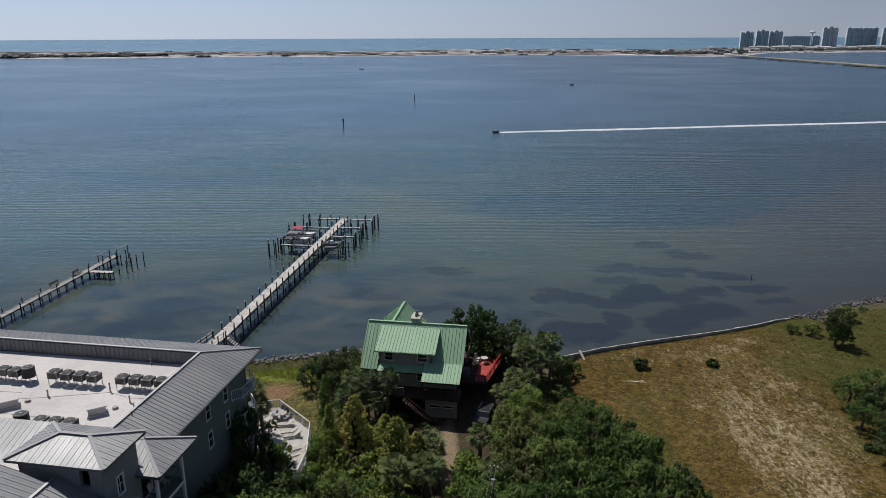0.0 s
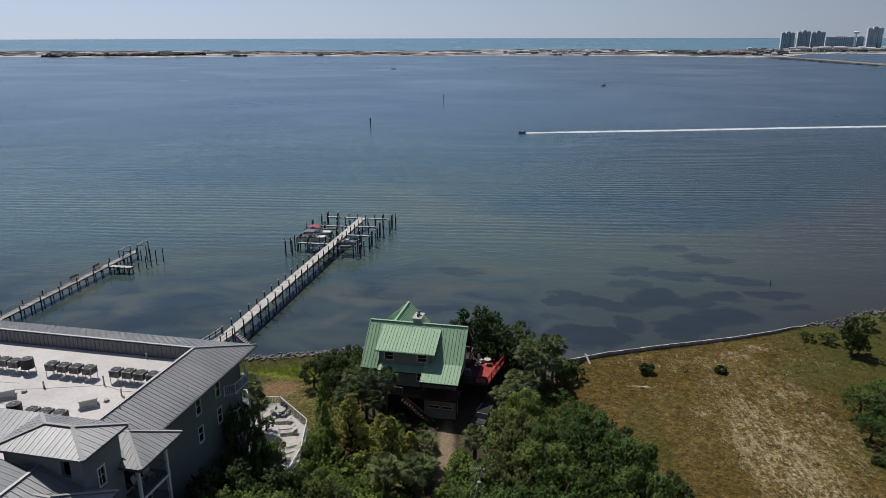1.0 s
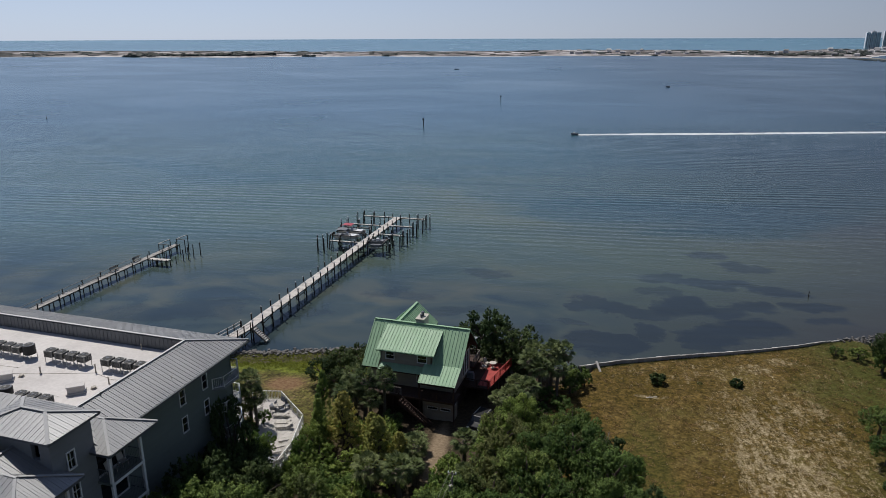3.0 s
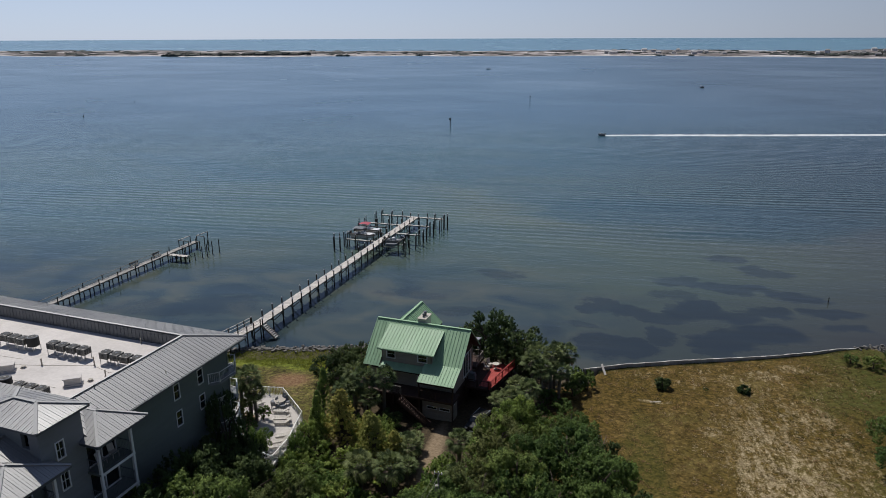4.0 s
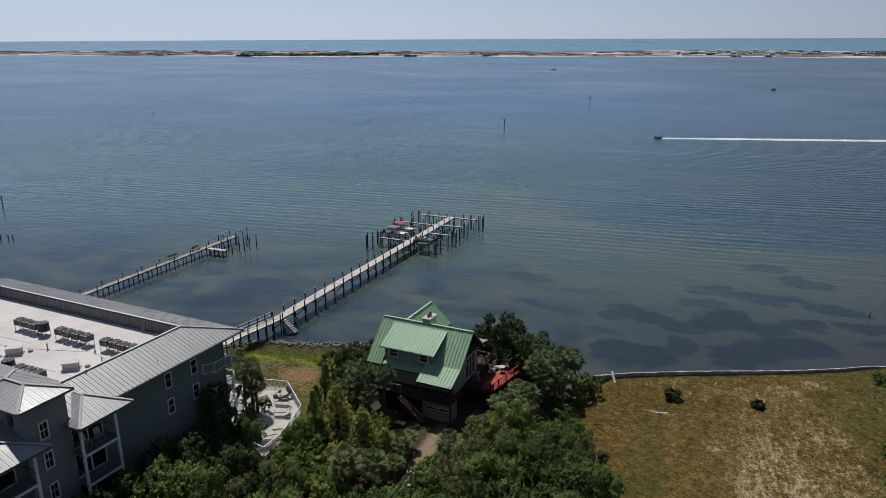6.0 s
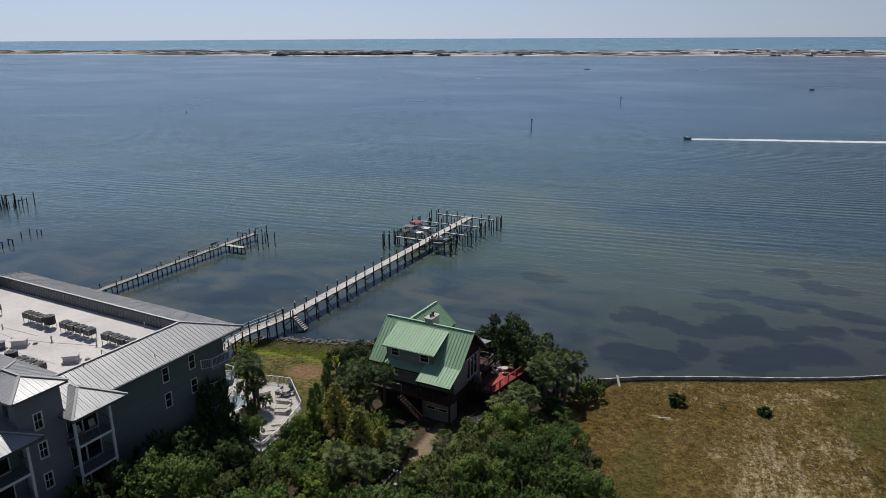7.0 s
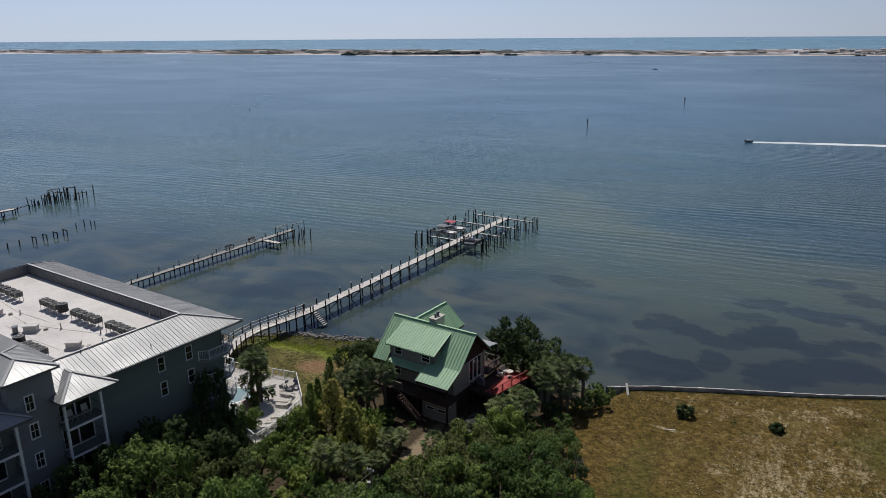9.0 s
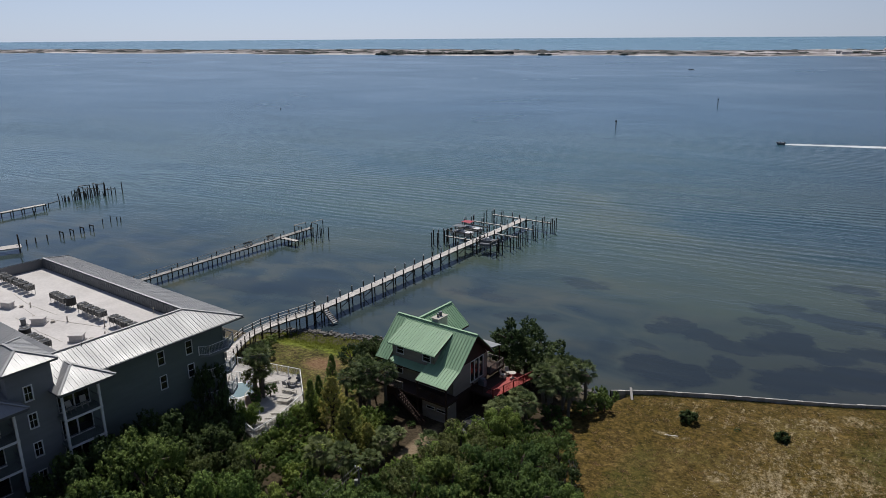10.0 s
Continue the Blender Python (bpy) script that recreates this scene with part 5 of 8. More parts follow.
# walls
UF = 4.1
lw = [(2.2, 3.1, 4.7, 5.9), (6.3, 7.3, 4.9, 5.9)]
part("lower_wall", wall_panel(bmesh.new(), (0.5, FW + 0.03), (11.4, FW + 0.03), ZB, UF - 0.31, 0.2), BROWN_WOOD, house, "dark brown boarded lower wall")
part("lower_wall", wall_panel(bmesh.new(), (11.4, FW + 0.03), (11.4, 3.5), ZB, UF - 0.31, 0.2), BROWN_WOOD, house, "dark brown boarded lower wall")
bm = wall_panel(bmesh.new(), (0.5, FW + 0.03), (11.4, FW + 0.03), UF - 0.31, 7.0, 0.2, lw)
part("front_wall", bm, TAN_SIDING, house)
for h in lw:
    window(house, (0.5, FW + 0.03), (11.4, FW + 0.03), *h, 0.05, (1, 2))
doors = [(3.55, 4.35, 4.3, 7.0), (4.5, 5.3, 4.3, 7.0), (5.45, 6.25, 4.3, 7.0)]
bm = wall_panel(bmesh.new(), (11.4, FW + 0.03), (11.4, 3.5), UF - 0.31, 7.1, 0.2, doors)
part("east_wall", bm, TAN_SIDING, house)
bm = bmesh.new()
prism(bm, [(11.4, FW + 0.1, 7.1), (11.4, 3.5, 7.1), (11.4, 0.1, RZ - 0.35)], (-0.2, 0, 0))
part("east_gable", bm, BROWN_WOOD, house, "dark brown boarded gable")
for h in doors:
    window(house, (11.4, FW + 0.03), (11.4, 3.5), *h, 0.05, (1, 1), name="french_door", trim=0.08)
bm = wall_panel(bmesh.new(), (11.4, 3.5), (5.3, 3.5), ZB, 7.4, 0.2)
wall_panel(bm, (0.5, 3.5), (0.5, FW + 0.03), ZB, 7.1, 0.2)
prism(bm, [(0.5, FW + 0.1, 7.1), (0.5, 3.5, 7.1), (0.5, 0.1, RZ - 0.35)], (0.2, 0, 0))
part("rear_wall", bm, TAN_SIDING, house)
# rear wing with the cross gable
CU, CZ, CV = 2.84, 10.43, 7.65
seam_roof(house, [(5.74, CV, 7.83), (5.74, 0.6, 7.83), (CU, 0.6, CZ), (CU, CV, CZ)], SP, GREEN_METAL, lift=0.04)
seam_roof(house, [(-0.06, 0.6, 7.83), (-0.06, CV, 7.83), (CU, CV, CZ), (CU, 0.6, CZ)], SP, GREEN_METAL, lift=0.04)
bm = bmesh.new()
for e in (5.74, -0.06):
    prism(bm, [(e, CV - 0.02, 7.82), (e, 0.6, 7.82), (CU, 0.6, CZ - 0.01), (CU, CV - 0.02, CZ - 0.01)], (0, 0, -0.2))
part("wing_roof_deck", bm, BROWN_WOOD, house)
bm = bmesh.new()
beam(bm, (CU, 0.3, CZ + 0.07), (CU, CV, CZ + 0.07), 0.3, 0.07)
for e in (5.74, -0.06):
    beam(bm, (e, CV, 7.87), (CU, CV, CZ + 0.04), 0.1, 0.12, (0, 1, 0))
part("wing_ridge_cap", bm, GREEN_METAL, house)
bm = wall_panel(bmesh.new(), (5.3, 3.5), (5.3, 7.2), ZB, 8.0, 0.2)
wall_panel(bm, (5.3, 7.2), (0.4, 7.2), ZB, 7.9, 0.2)
wall_panel(bm, (0.4, 7.2), (0.4, 3.5), ZB, 7.9, 0.2)
prism(bm, [(5.3, 7.2, 7.9), (0.4, 7.2, 7.9), (CU, 7.2, CZ - 0.3)], (0, -0.2, 0))
part("wing_wall", bm, TAN_SIDING, house)
# chimney
ch = part("chimney", box(bmesh.new(), (5.35, 0.15, 9.6), (6.35, 2.05, 11.2)), CREAM, house, "cream boxed chimney with two metal flues")
part("chimney_cap", bev(box(bmesh.new(), (5.25, 0.05, 11.2), (6.45, 2.15, 11.32)), 0.02), CREAM, ch)
for y, r, h in ((0.75, 0.13, 0.34), (1.3, 0.19, 0.46)):
    bm = tube(bmesh.new(), (5.85, y, 11.32), (5.85, y, 11.32 + h), r, r, 10)
    tube(bm, (5.85, y, 11.32 + h), (5.85, y, 11.4 + h), r * 1.35, r * 1.1, 10)
    part("flue", bm, DARK_METAL, ch)
# garage
gh = [(0.35, 3.5, ZB + 0.05, 3.0)]
bm = wall_panel(bmesh.new(), (8.05, -5.4), (11.85, -5.4), ZB, 3.75, 0.2, gh)
part("garage_front", bm, TAN_SIDING, house)
part("garage_side", wall_panel(bmesh.new(), (11.85, -5.2), (11.85, FW), ZB, 3.75, 0.2), TAN_SIDING, house)
part("garage_side", wall_panel(bmesh.new(), (8.05, FW), (8.05, -5.2), ZB, 3.75, 0.2), TAN_SIDING, house)
gd = part("garage_door", box(bmesh.new(), (8.4, -5.33, ZB + 0.05), (11.55, -5.27, 3.0)), TAN_SIDING, house, "tan panelled garage door with two window strips")
for r in range(4):
    for c in range(4):
        x0, z0 = 8.45 + c * 0.78, ZB + 0.1 + r * 0.56
        if r == 3:
            continue
        part("panel", bev(box(bmesh.new(), (x0 + 0.05, -5.37, z0 + 0.05), (x0 + 0.7, -5.325, z0 + 0.5)), 0.015), TAN_SIDING, gd)
for x0 in (8.6, 10.2):
    bm = bmesh.new()
    for a, b_, c, d in ((x0, x0 + 1.3, 2.38, 2.44), (x0, x0 + 1.3, 2.72, 2.78), (x0, x0 + 0.06, 2.44, 2.72), (x0 + 1.24, x0 + 1.3, 2.44, 2.72)):
        box(bm, (a, -5.4, c), (b_, -5.31, d))
    part("window_frame", bm, WHITE_PAINT, gd)
    part("pane", box(bmesh.new(), (x0 + 0.07, -5.36, 2.45), (x0 + 1.23, -5.335, 2.71)), GLASS_DARK, gd)
part("wall_lamp", bev(box(bmesh.new(), (12.0, -5.6, 3.55), (12.16, -5.42, 3.85)), 0.03), WHITE_PAINT, house, "white wall lamp on the garage corner")
# raised front porch
pd = part("porch_floor", box(bmesh.new(), (1.0, -6.2, UF - 0.3), (12.2, FW - 0.01, UF - 0.06)), BROWN_WOOD, house, "dark stained porch floor")
for k in range(20):
    x = 1.0 + k * 0.56
    part("plank", box(bmesh.new(), (x + 0.01, -6.24, UF - 0.06), (x + 0.55, FW - 0.02, UF - 0.02)), BROWN_WOOD, pd)
for x in (1.1, 4.5, 7.9, 12.1):
    bm = box(bmesh.new(), (x - 0.08, -6.16, ZB), (x + 0.08, -6.0, 6.25 if x > 7 else UF))
    part("porch_post", bm, BROWN_WOOD, house)
railing(house, [(1.1, -6.1, UF), (5.6, -6.1, UF)], 0.95, GREY_WOOD, 0.16, "porch_railing")
railing(house, [(7.9, -6.1, UF), (12.1, -6.1, UF)], 0.95, BROWN_WOOD, 0.16, "porch_railing")
# stairs along the front
for k in range(15):
    x, z = 5.7 + k * 0.27, UF - 0.22 - k * 0.205
    part("stair_tread", box(bmesh.new(), (x, -7.25, z - 0.05), (x + 0.3, -6.3, z)), BROWN_WOOD, house)
for y in (-7.27, -6.27):
    part("stair_string", beam(bmesh.new(), (5.6, y, UF - 0.3), (9.8, y, ZB + 0.1), 0.06, 0.28), BROWN_WOOD, house)
part("stair_handrail", beam(bmesh.new(), (5.7, -7.25, UF + 0.85), (9.8, -7.25, ZB + 1.05), 0.1, 0.06), BROWN_WOOD, house)
part("stair_midrail", beam(bmesh.new(), (5.7, -7.25, UF + 0.3), (9.8, -7.25, ZB + 0.5), 0.06, 0.05), BROWN_WOOD, house)
for k in range(14):
    x = 5.75 + k * 0.31
    z = UF - (x - 5.7) * 0.76
    part("stair_baluster", beam(bmesh.new(), (x, -7.25, z - 0.2), (x, -7.25, z + 0.85), 0.05, 0.05, (1, 0, 0)), BROWN_WOOD, house)
# rear porch with pale canopy
cn = part("rear_porch_roof", prism(bmesh.new(), [(5.9, 6.3, 7.1), (11.7, 6.3, 7.1), (11.7, 3.6, 7.6), (5.9, 3.6, 7.6)], (0, 0, -0.12)), GREY_METAL, house, "pale metal roof over the rear porch")
for x in (6.1, 9.0, 11.55):
    part("post", box(bmesh.new(), (x - 0.07, 6.1, ZB), (x + 0.07, 6.24, 7.05)), BROWN_WOOD, cn)
part("rear_porch_floor", box(bmesh.new(), (5.4, 3.55, 3.85), (11.9, 6.9, 4.1)), BROWN_WOOD, house)
railing(house, [(5.6, 6.8, 4.1), (11.8, 6.8, 4.1), (11.8, 3.8, 4.1)], 0.95, GREY_WOOD, 0.16, "rear_railing")

# ---- red deck beside the house ----
deck = thing("red_deck", HM, "red painted timber deck on posts with a red railing", "deck")
DZ = 3.32
part("joists", prism(bmesh.new(), [(11.5, -0.2, DZ - 0.07), (14.75, -0.2, DZ - 0.07), (16.1, 7.2, DZ - 0.07), (11.5, 7.2, DZ - 0.07)], (0, 0, -0.2)), BROWN_WOOD, deck)
# brown planks on the house side paint in the oak's shade over the deck
for k in range(24):
    y = -0.2 + k * 0.31
    out = 14.8 + (y + 0.2) * 0.182
    if y > 0.3:
        part("plank", box(bmesh.new(), (13.25, y + 0.008, DZ - 0.07), (out, y + 0.302, DZ)), RED_PAINT, deck)
    part("plank", box(bmesh.new(), (11.46, y + 0.008, DZ - 0.07), (13.24 if y > 0.3 else out, y + 0.302, DZ)), BROWN_WOOD, deck)
for x, y in ((11.8, 0.0), (11.8, 3.5), (11.8, 7.0), (14.5, 0.0), (15.1, 3.5), (15.7, 7.0)):
    part("leg", box(bmesh.new(), (x - 0.08, y - 0.08, ZB), (x + 0.08, y + 0.08, DZ - 0.27)), BROWN_WOOD, deck)
railing(deck, [(11.7, -0.15, DZ), (14.7, -0.15, DZ)], 0.98, BROWN_WOOD, 0.17, "railing", 1.8, 0.06)
railing(deck, [(14.72, -0.15, DZ), (16.0, 7.1, DZ)], 0.98, RED_PAINT, 0.17, "railing", 1.8, 0.06)


def patio_chair(m, resin=LOUNGE):
    ob = thing("patio_chair", m, "pale plastic patio chair on the red deck", "chair", "chairs on the red deck")
    part("seat", bev(box(bmesh.new(), (-0.28, -0.28, 0.4), (0.28, 0.28, 0.46)), 0.015), resin, ob)
    bm = bmesh.new()
    prism(bm, [(-0.28, 0.26, 0.46), (0.28, 0.26, 0.46), (0.26, 0.42, 1.0), (-0.26, 0.42, 1.0)], (0, 0.04, 0))
    part("backrest", bm, resin, ob)
    for x in (-0.25, 0.25):
        for y in (-0.25, 0.25):
            part("leg", beam(bmesh.new(), (x, y, 0), (x, y, 0.4), 0.05, 0.05, (1, 0, 0)), resin, ob)
    return ob


c0 = patio_chair(HM @ pose(13.0, 6.0, DZ, 0, 0, 60))
copy_thing(c0, HM @ pose(12.9, 5.0, DZ, 0, 0, 100))
ob = thing("patio_table", HM @ pose(13.9, 5.6, DZ), "round pale patio table on the red deck", "table")
part("tabletop", bev(tube(bmesh.new(), (0, 0, 0.7), (0, 0, 0.75), 0.48, 0.48, 20), 0.01), LOUNGE, ob)
part("stem", tube(bmesh.new(), (0, 0, 0.04), (0, 0, 0.7), 0.05, 0.05, 10), LOUNGE, ob)
part("foot", tube(bmesh.new(), (0, 0, 0), (0, 0, 0.05), 0.3, 0.25, 14), LOUNGE, ob)
ob = thing("grill", HM @ pose(12.0, 1.6, UF - 0.78), "covered dark barbecue grill on the deck", "grill")
part("cart", box(bmesh.new(), (-0.45, -0.28, 0), (0.45, 0.28, 0.75)), CANVAS_GREY, ob)
part("hood", bev(box(bmesh.new(), (-0.4, -0.27, 0.75), (0.4, 0.27, 1.1)), 0.1), CANVAS_GREY, ob)

# ---- parked car ----
car = thing("parked_car", pose(4.75, 73.4, 1.14, 0, 0, -20) @ Matrix.Diagonal((0.93, 0.84, 0.96, 1)), "dark parked sport utility car with roof rails", "car")
bm = bmesh.new()
prof = [(-2.35, 0.35), (-2.4, 0.75), (-2.3, 1.05), (-1.3, 1.12), (-0.75, 1.72), (1.75, 1.74), (2.3, 1.1), (2.38, 0.7), (2.3, 0.35)]
prism(bm, [(-0.92, y, z) for y, z in prof], (1.84, 0, 0))
bev(bm, 0.07)
body = part("body", bm, CAR_PAINT, car)
for s in (-1, 1):
    bm = bmesh.new()
    prism(bm, [(s * 0.925, -1.15, 1.15), (s * 0.925, -0.72, 1.62), (s * 0.925, 1.6, 1.63), (s * 0.925, 2.0, 1.15)], (s * 0.012, 0, 0))
    part("side_window", bm, GLASS_DARK, body)
    part("roof_rail", beam(bmesh.new(), (s * 0.72, -0.5, 1.8), (s * 0.72, 1.6, 1.8), 0.05, 0.06), STEEL, car)
    for y in (-1.45, 1.45):
        w = part("wheel", tube(bmesh.new(), (s * 0.74, y, 0.36), (s * 0.96, y, 0.36), 0.36, 0.36, 18), TYRE, car)
        part("rim", tube(bmesh.new(), (s * 0.95, y, 0.36), (s * 0.975, y, 0.36), 0.23, 0.23, 12), STEEL, w)
    part("headlight", bev(box(bmesh.new(), (s * 0.72 - 0.17, -2.43, 0.75), (s * 0.72 + 0.17, -2.33, 0.92)), 0.02), WHITE_CAP, car)
bm = bmesh.new()
prism(bm, [(-0.8, -1.22, 1.2), (0.8, -1.22, 1.2), (0.72, -0.8, 1.66), (-0.72, -0.8, 1.66)], (0, -0.03, 0.02))
part("windscreen", bm, GLASS_DARK, car)
part("number_plate", box(bmesh.new(), (-0.25, -2.44, 0.5), (0.25, -2.4, 0.62)), WHITE_CAP, car)
part("roof_panel", bev(box(bmesh.new(), (-0.6, -0.6, 1.735), (0.6, 1.6, 1.76)), 0.01), TYRE, car)


# ---- piers ----
def pile(m, h0, h1, r=0.14, cap=True):
    """A round timber pile, with its pale cap."""
    ob = thing("piling", m, "dark round timber pile standing in the water" + (" with a white cap" if cap else ""), "piling", "free standing piles")
    part("shaft", tube(bmesh.new(), (0, 0, h0), (0, 0, h1), r, r * 0.9, 8), PILE_WOOD, ob)
    if cap:
        part("cap", tube(bmesh.new(), (0, 0, h1), (0, 0, h1 + 0.16), r * 1.05, 0.02, 8), WHITE_CAP, ob)
    return ob


def shared_pile(h0, h1, r=0.13):
    return finish(tube(bmesh.new(), (0, 0, h0), (0, 0, h1), r, r * 0.92, 8), "piling")


P1 = pose(-33.0, 95.0, 0, 0, 0, -7.35)   # local y runs out along the pier
pier = thing("pier", P1, "long weathered timber pier on dark piles", "pier")
ZD, LEN, PW = 2.25, 71.5, 0.85
cap_me = finish(tube(bmesh.new(), (0, 0, 0), (0, 0, 0.2), 0.15, 0.05, 8), "cap")
pile_me = shared_pile(-1.4, 3.2, 0.115)
for me, m in ((cap_me, WHITE_CAP), (pile_me, PILE_WOOD)):
    me.materials.append(m)
plank_me = finish(box(bmesh.new(), (-PW, 0, -0.045), (PW, 0.275, 0)), "plank")
plank_me.materials.append(DECK_WOOD)


def put(name, me, parent, x, y, z, turn=0.0, sx=1.0):
    ob = new(name, me)
    ob.parent = parent
    ob.matrix_basis = pose(x, y, z, 0, 0, turn) @ Matrix.Diagonal((sx, 1, 1, 1))
    return ob


for k in range(int(LEN / 0.29)):
    put("plank", plank_me, pier, random.uniform(-0.02, 0.02), k * 0.29, ZD + random.uniform(-0.008, 0.008), random.uniform(-0.4, 0.4), random.uniform(0.97, 1.03))
bm = bmesh.new()
for x in (-0.7, 0.0, 0.7):
    beam(bm, (x, 0, ZD - 0.16), (x, LEN, ZD - 0.16), 0.08, 0.22)
part("stringer", bm, GREY_WOOD, pier)
k = 0
y = 0.4
while y < LEN:
    for s in (-1, 1):
        tall = 0.0 if y < 45 else random.uniform(-0.15, 0.12)
        p = put("piling", pile_me, pier, s * (PW + 0.13), y, tall)
        put("cap", cap_me, p, 0, 0, 3.2)
    bm = bmesh.new()
    for s in (-1, 1):
        beam(bm, (-PW - 0.2, y + s * 0.12, ZD - 0.36), (PW + 0.2, y + s * 0.12, ZD - 0.36), 0.07, 0.2)
    if k % 2 == 0:
        beam(bm, (-PW, y + 0.15, 0.3), (PW, y + 0.15, ZD - 0.4), 0.06, 0.14)
    part("cross_beam", bm, GREY_WOOD, pier)
    y += 3.05
    k += 1


def finger(y, x0, x1, w=0.5, z=None, gap=2.6, extra=0.15):
    """A narrow side walk with piles at both edges."""
    z = ZD if z is None else z
    bm = bmesh.new()
    for s in (-1, 1):
        beam(bm, (x0, y + s * w * 0.35, z - 0.13), (x1, y + s * w * 0.35, z - 0.13), 0.07, 0.18)
    f = part("finger_walk", bm, GREY_WOOD, pier)
    n = int(abs(x1 - x0) / 0.3)
    for j in range(n):
        a = x0 + (x1 - x0) * j / n
        b = x0 + (x1 - x0) * (j + 0.93) / n
        part("plank", box(bmesh.new(), (min(a, b), y - w / 2, z - 0.04), (max(a, b), y + w / 2, z)), DECK_WOOD, f)
    n = max(1, round(abs(x1 - x0) / gap))
    for j in range(1, n + 1):
        x = x0 + (x1 - x0) * j / n
        for s in (-1, 1) if j != 1 else (1,):
            p = put("piling", pile_me, pier, x, y + s * (w / 2 + 0.14), random.uniform(0, extra))
            put("cap", cap_me, p, 0, 0, 3.2)
    for dx, dy in ((1.2, -1.0), (0.5, 1.5)):
        p = put("piling", pile_me, pier, x1 + (dx if x1 > 0 else -dx), y + dy, random.uniform(0, extra))
        put("cap", cap_me, p, 0, 0, 3.2)


# local frame: east is +x
finger(71.0, PW, 7.4, 0.6)
finger(71.0, -PW, -8.7, 0.6)
finger(63.4, PW, 6.4, 0.5)
finger(62.8, -PW, -9.6, 0.5)
finger(55.8, PW, 6.6, 0.5)
finger(50.4, PW, 4.4, 0.5, 2.05)
finger(49.0, -PW, -8.0, 0.5, 2.0)
for x, y, h in ((7.7, 68.0, 0.4), (8.0, 65.8, 0.2), (6.6, 60.6, 0.3), (7.3, 58.4, 0.1), (6.8, 53.6, 0.2), (7.2, 51.6, 0.0), (5.0, 53.0, 0.1), (3.0, 58.8, 0.1), (6.9, 48.6, -0.1), (6.8, 46.3, -0.3), (4.6, 66.6, 0.2), (2.6, 66.8, 0.3), (-9.0, 67.2, 0.3), (-5.0, 66.6, 0.2), (-3.0, 67.0, 0.1), (-9.9, 59.8, 0.3), (-9.2, 57.8, 0.2), (-5.4, 59.4, 0.1), (-2.4, 58.8, 0.2)):
    p = put("piling", pile_me, pier, x, y, h * 0.4)
    put("cap", cap_me, p, 0, 0, 3.2)
for x, y in ((-9.3, 45.4), (-8.0, 45.8), (-10.2, 47.4), (-8.9, 49.6)):
    pile(P1 @ pose(x, y, 0), -1.4, 3.4)


def boat_lift(cx, cy, turn, hx, hy, label):
    """Four tall piles, two top beams and a cradle of two bunks."""
    x0, x1, y0, y1 = -hx, hx, -hy, hy
    ob = thing("boat_lift", P1 @ pose(cx, cy, 0, 0, 0, turn), label, "boat lift", "boat lifts")
    for x in (x0, x1):
        for y in (y0, y1):
            q = part("piling", tube(bmesh.new(), (x, y, -1.4), (x, y, 3.4), 0.13, 0.12, 8), PILE_WOOD, ob)
            part("cap", tube(bmesh.new(), (x, y, 3.4), (x, y, 3.57), 0.14, 0.02, 8), WHITE_CAP, q)
        part("top_beam", beam(bmesh.new(), (x, y0 - 0.4, 2.95), (x, y1 + 0.4, 2.95), 0.16, 0.22), GREY_WOOD, ob)
    for y in (y0 + 0.4, y1 - 0.4):
        part("cradle_beam", beam(bmesh.new(), (x0, y, 1.62), (x1, y, 1.62), 0.14, 0.2), STEEL, ob)
        for x in (x0 + 0.05, x1 - 0.05):
            part("cable", tube(bmesh.new(), (x, y, 1.7), (x, y, 2.9), 0.02, 0.02, 6), STEEL, ob)
    for f in (0.35, 0.65):
        x = x0 + (x1 - x0) * f
        part("bunk", beam(bmesh.new(), (x, y0, 1.78), (x, y1, 1.78), 0.1, 0.12), GREY_WOOD, ob)


def hull(bm, length, beam_w, depth, sheer=0.25):
    """A planing hull with a sharp bow, sitting at z = 0, bow to +x."""
    st = [(-0.5, 0.92, 1.0), (-0.2, 1.0, 1.0), (0.1, 1.0, 1.02), (0.32, 0.72, 1.1), (0.5, 0.03, 1.25)]
    rings_ = []
    for f, w, s in st:
        h = depth * s
        hw = beam_w / 2 * w
        x = f * length
        keel = 0.0 if f < 0.3 else depth * (f - 0.3) * 3.2
        rings_.append([bm.verts.new(p) for p in ((x, 0, keel), (x, -hw * 0.8, keel + depth * 0.3), (x, -hw, h), (x, -hw * 0.86, h), (x, -hw * 0.7, h * 0.62), (x, hw * 0.7, h * 0.62), (x, hw * 0.86, h), (x, hw, h), (x, hw * 0.8, keel + depth * 0.3))])
    for i in range(len(rings_) - 1):
        a, b = rings_[i], rings_[i + 1]
        for k in range(9):
            j = (k + 1) % 9
            bm.faces.new((a[k], a[j], b[j], b[k]))
    bm.faces.new(rings_[0][::-1])
    bm.faces.new(rings_[-1])
    return bm


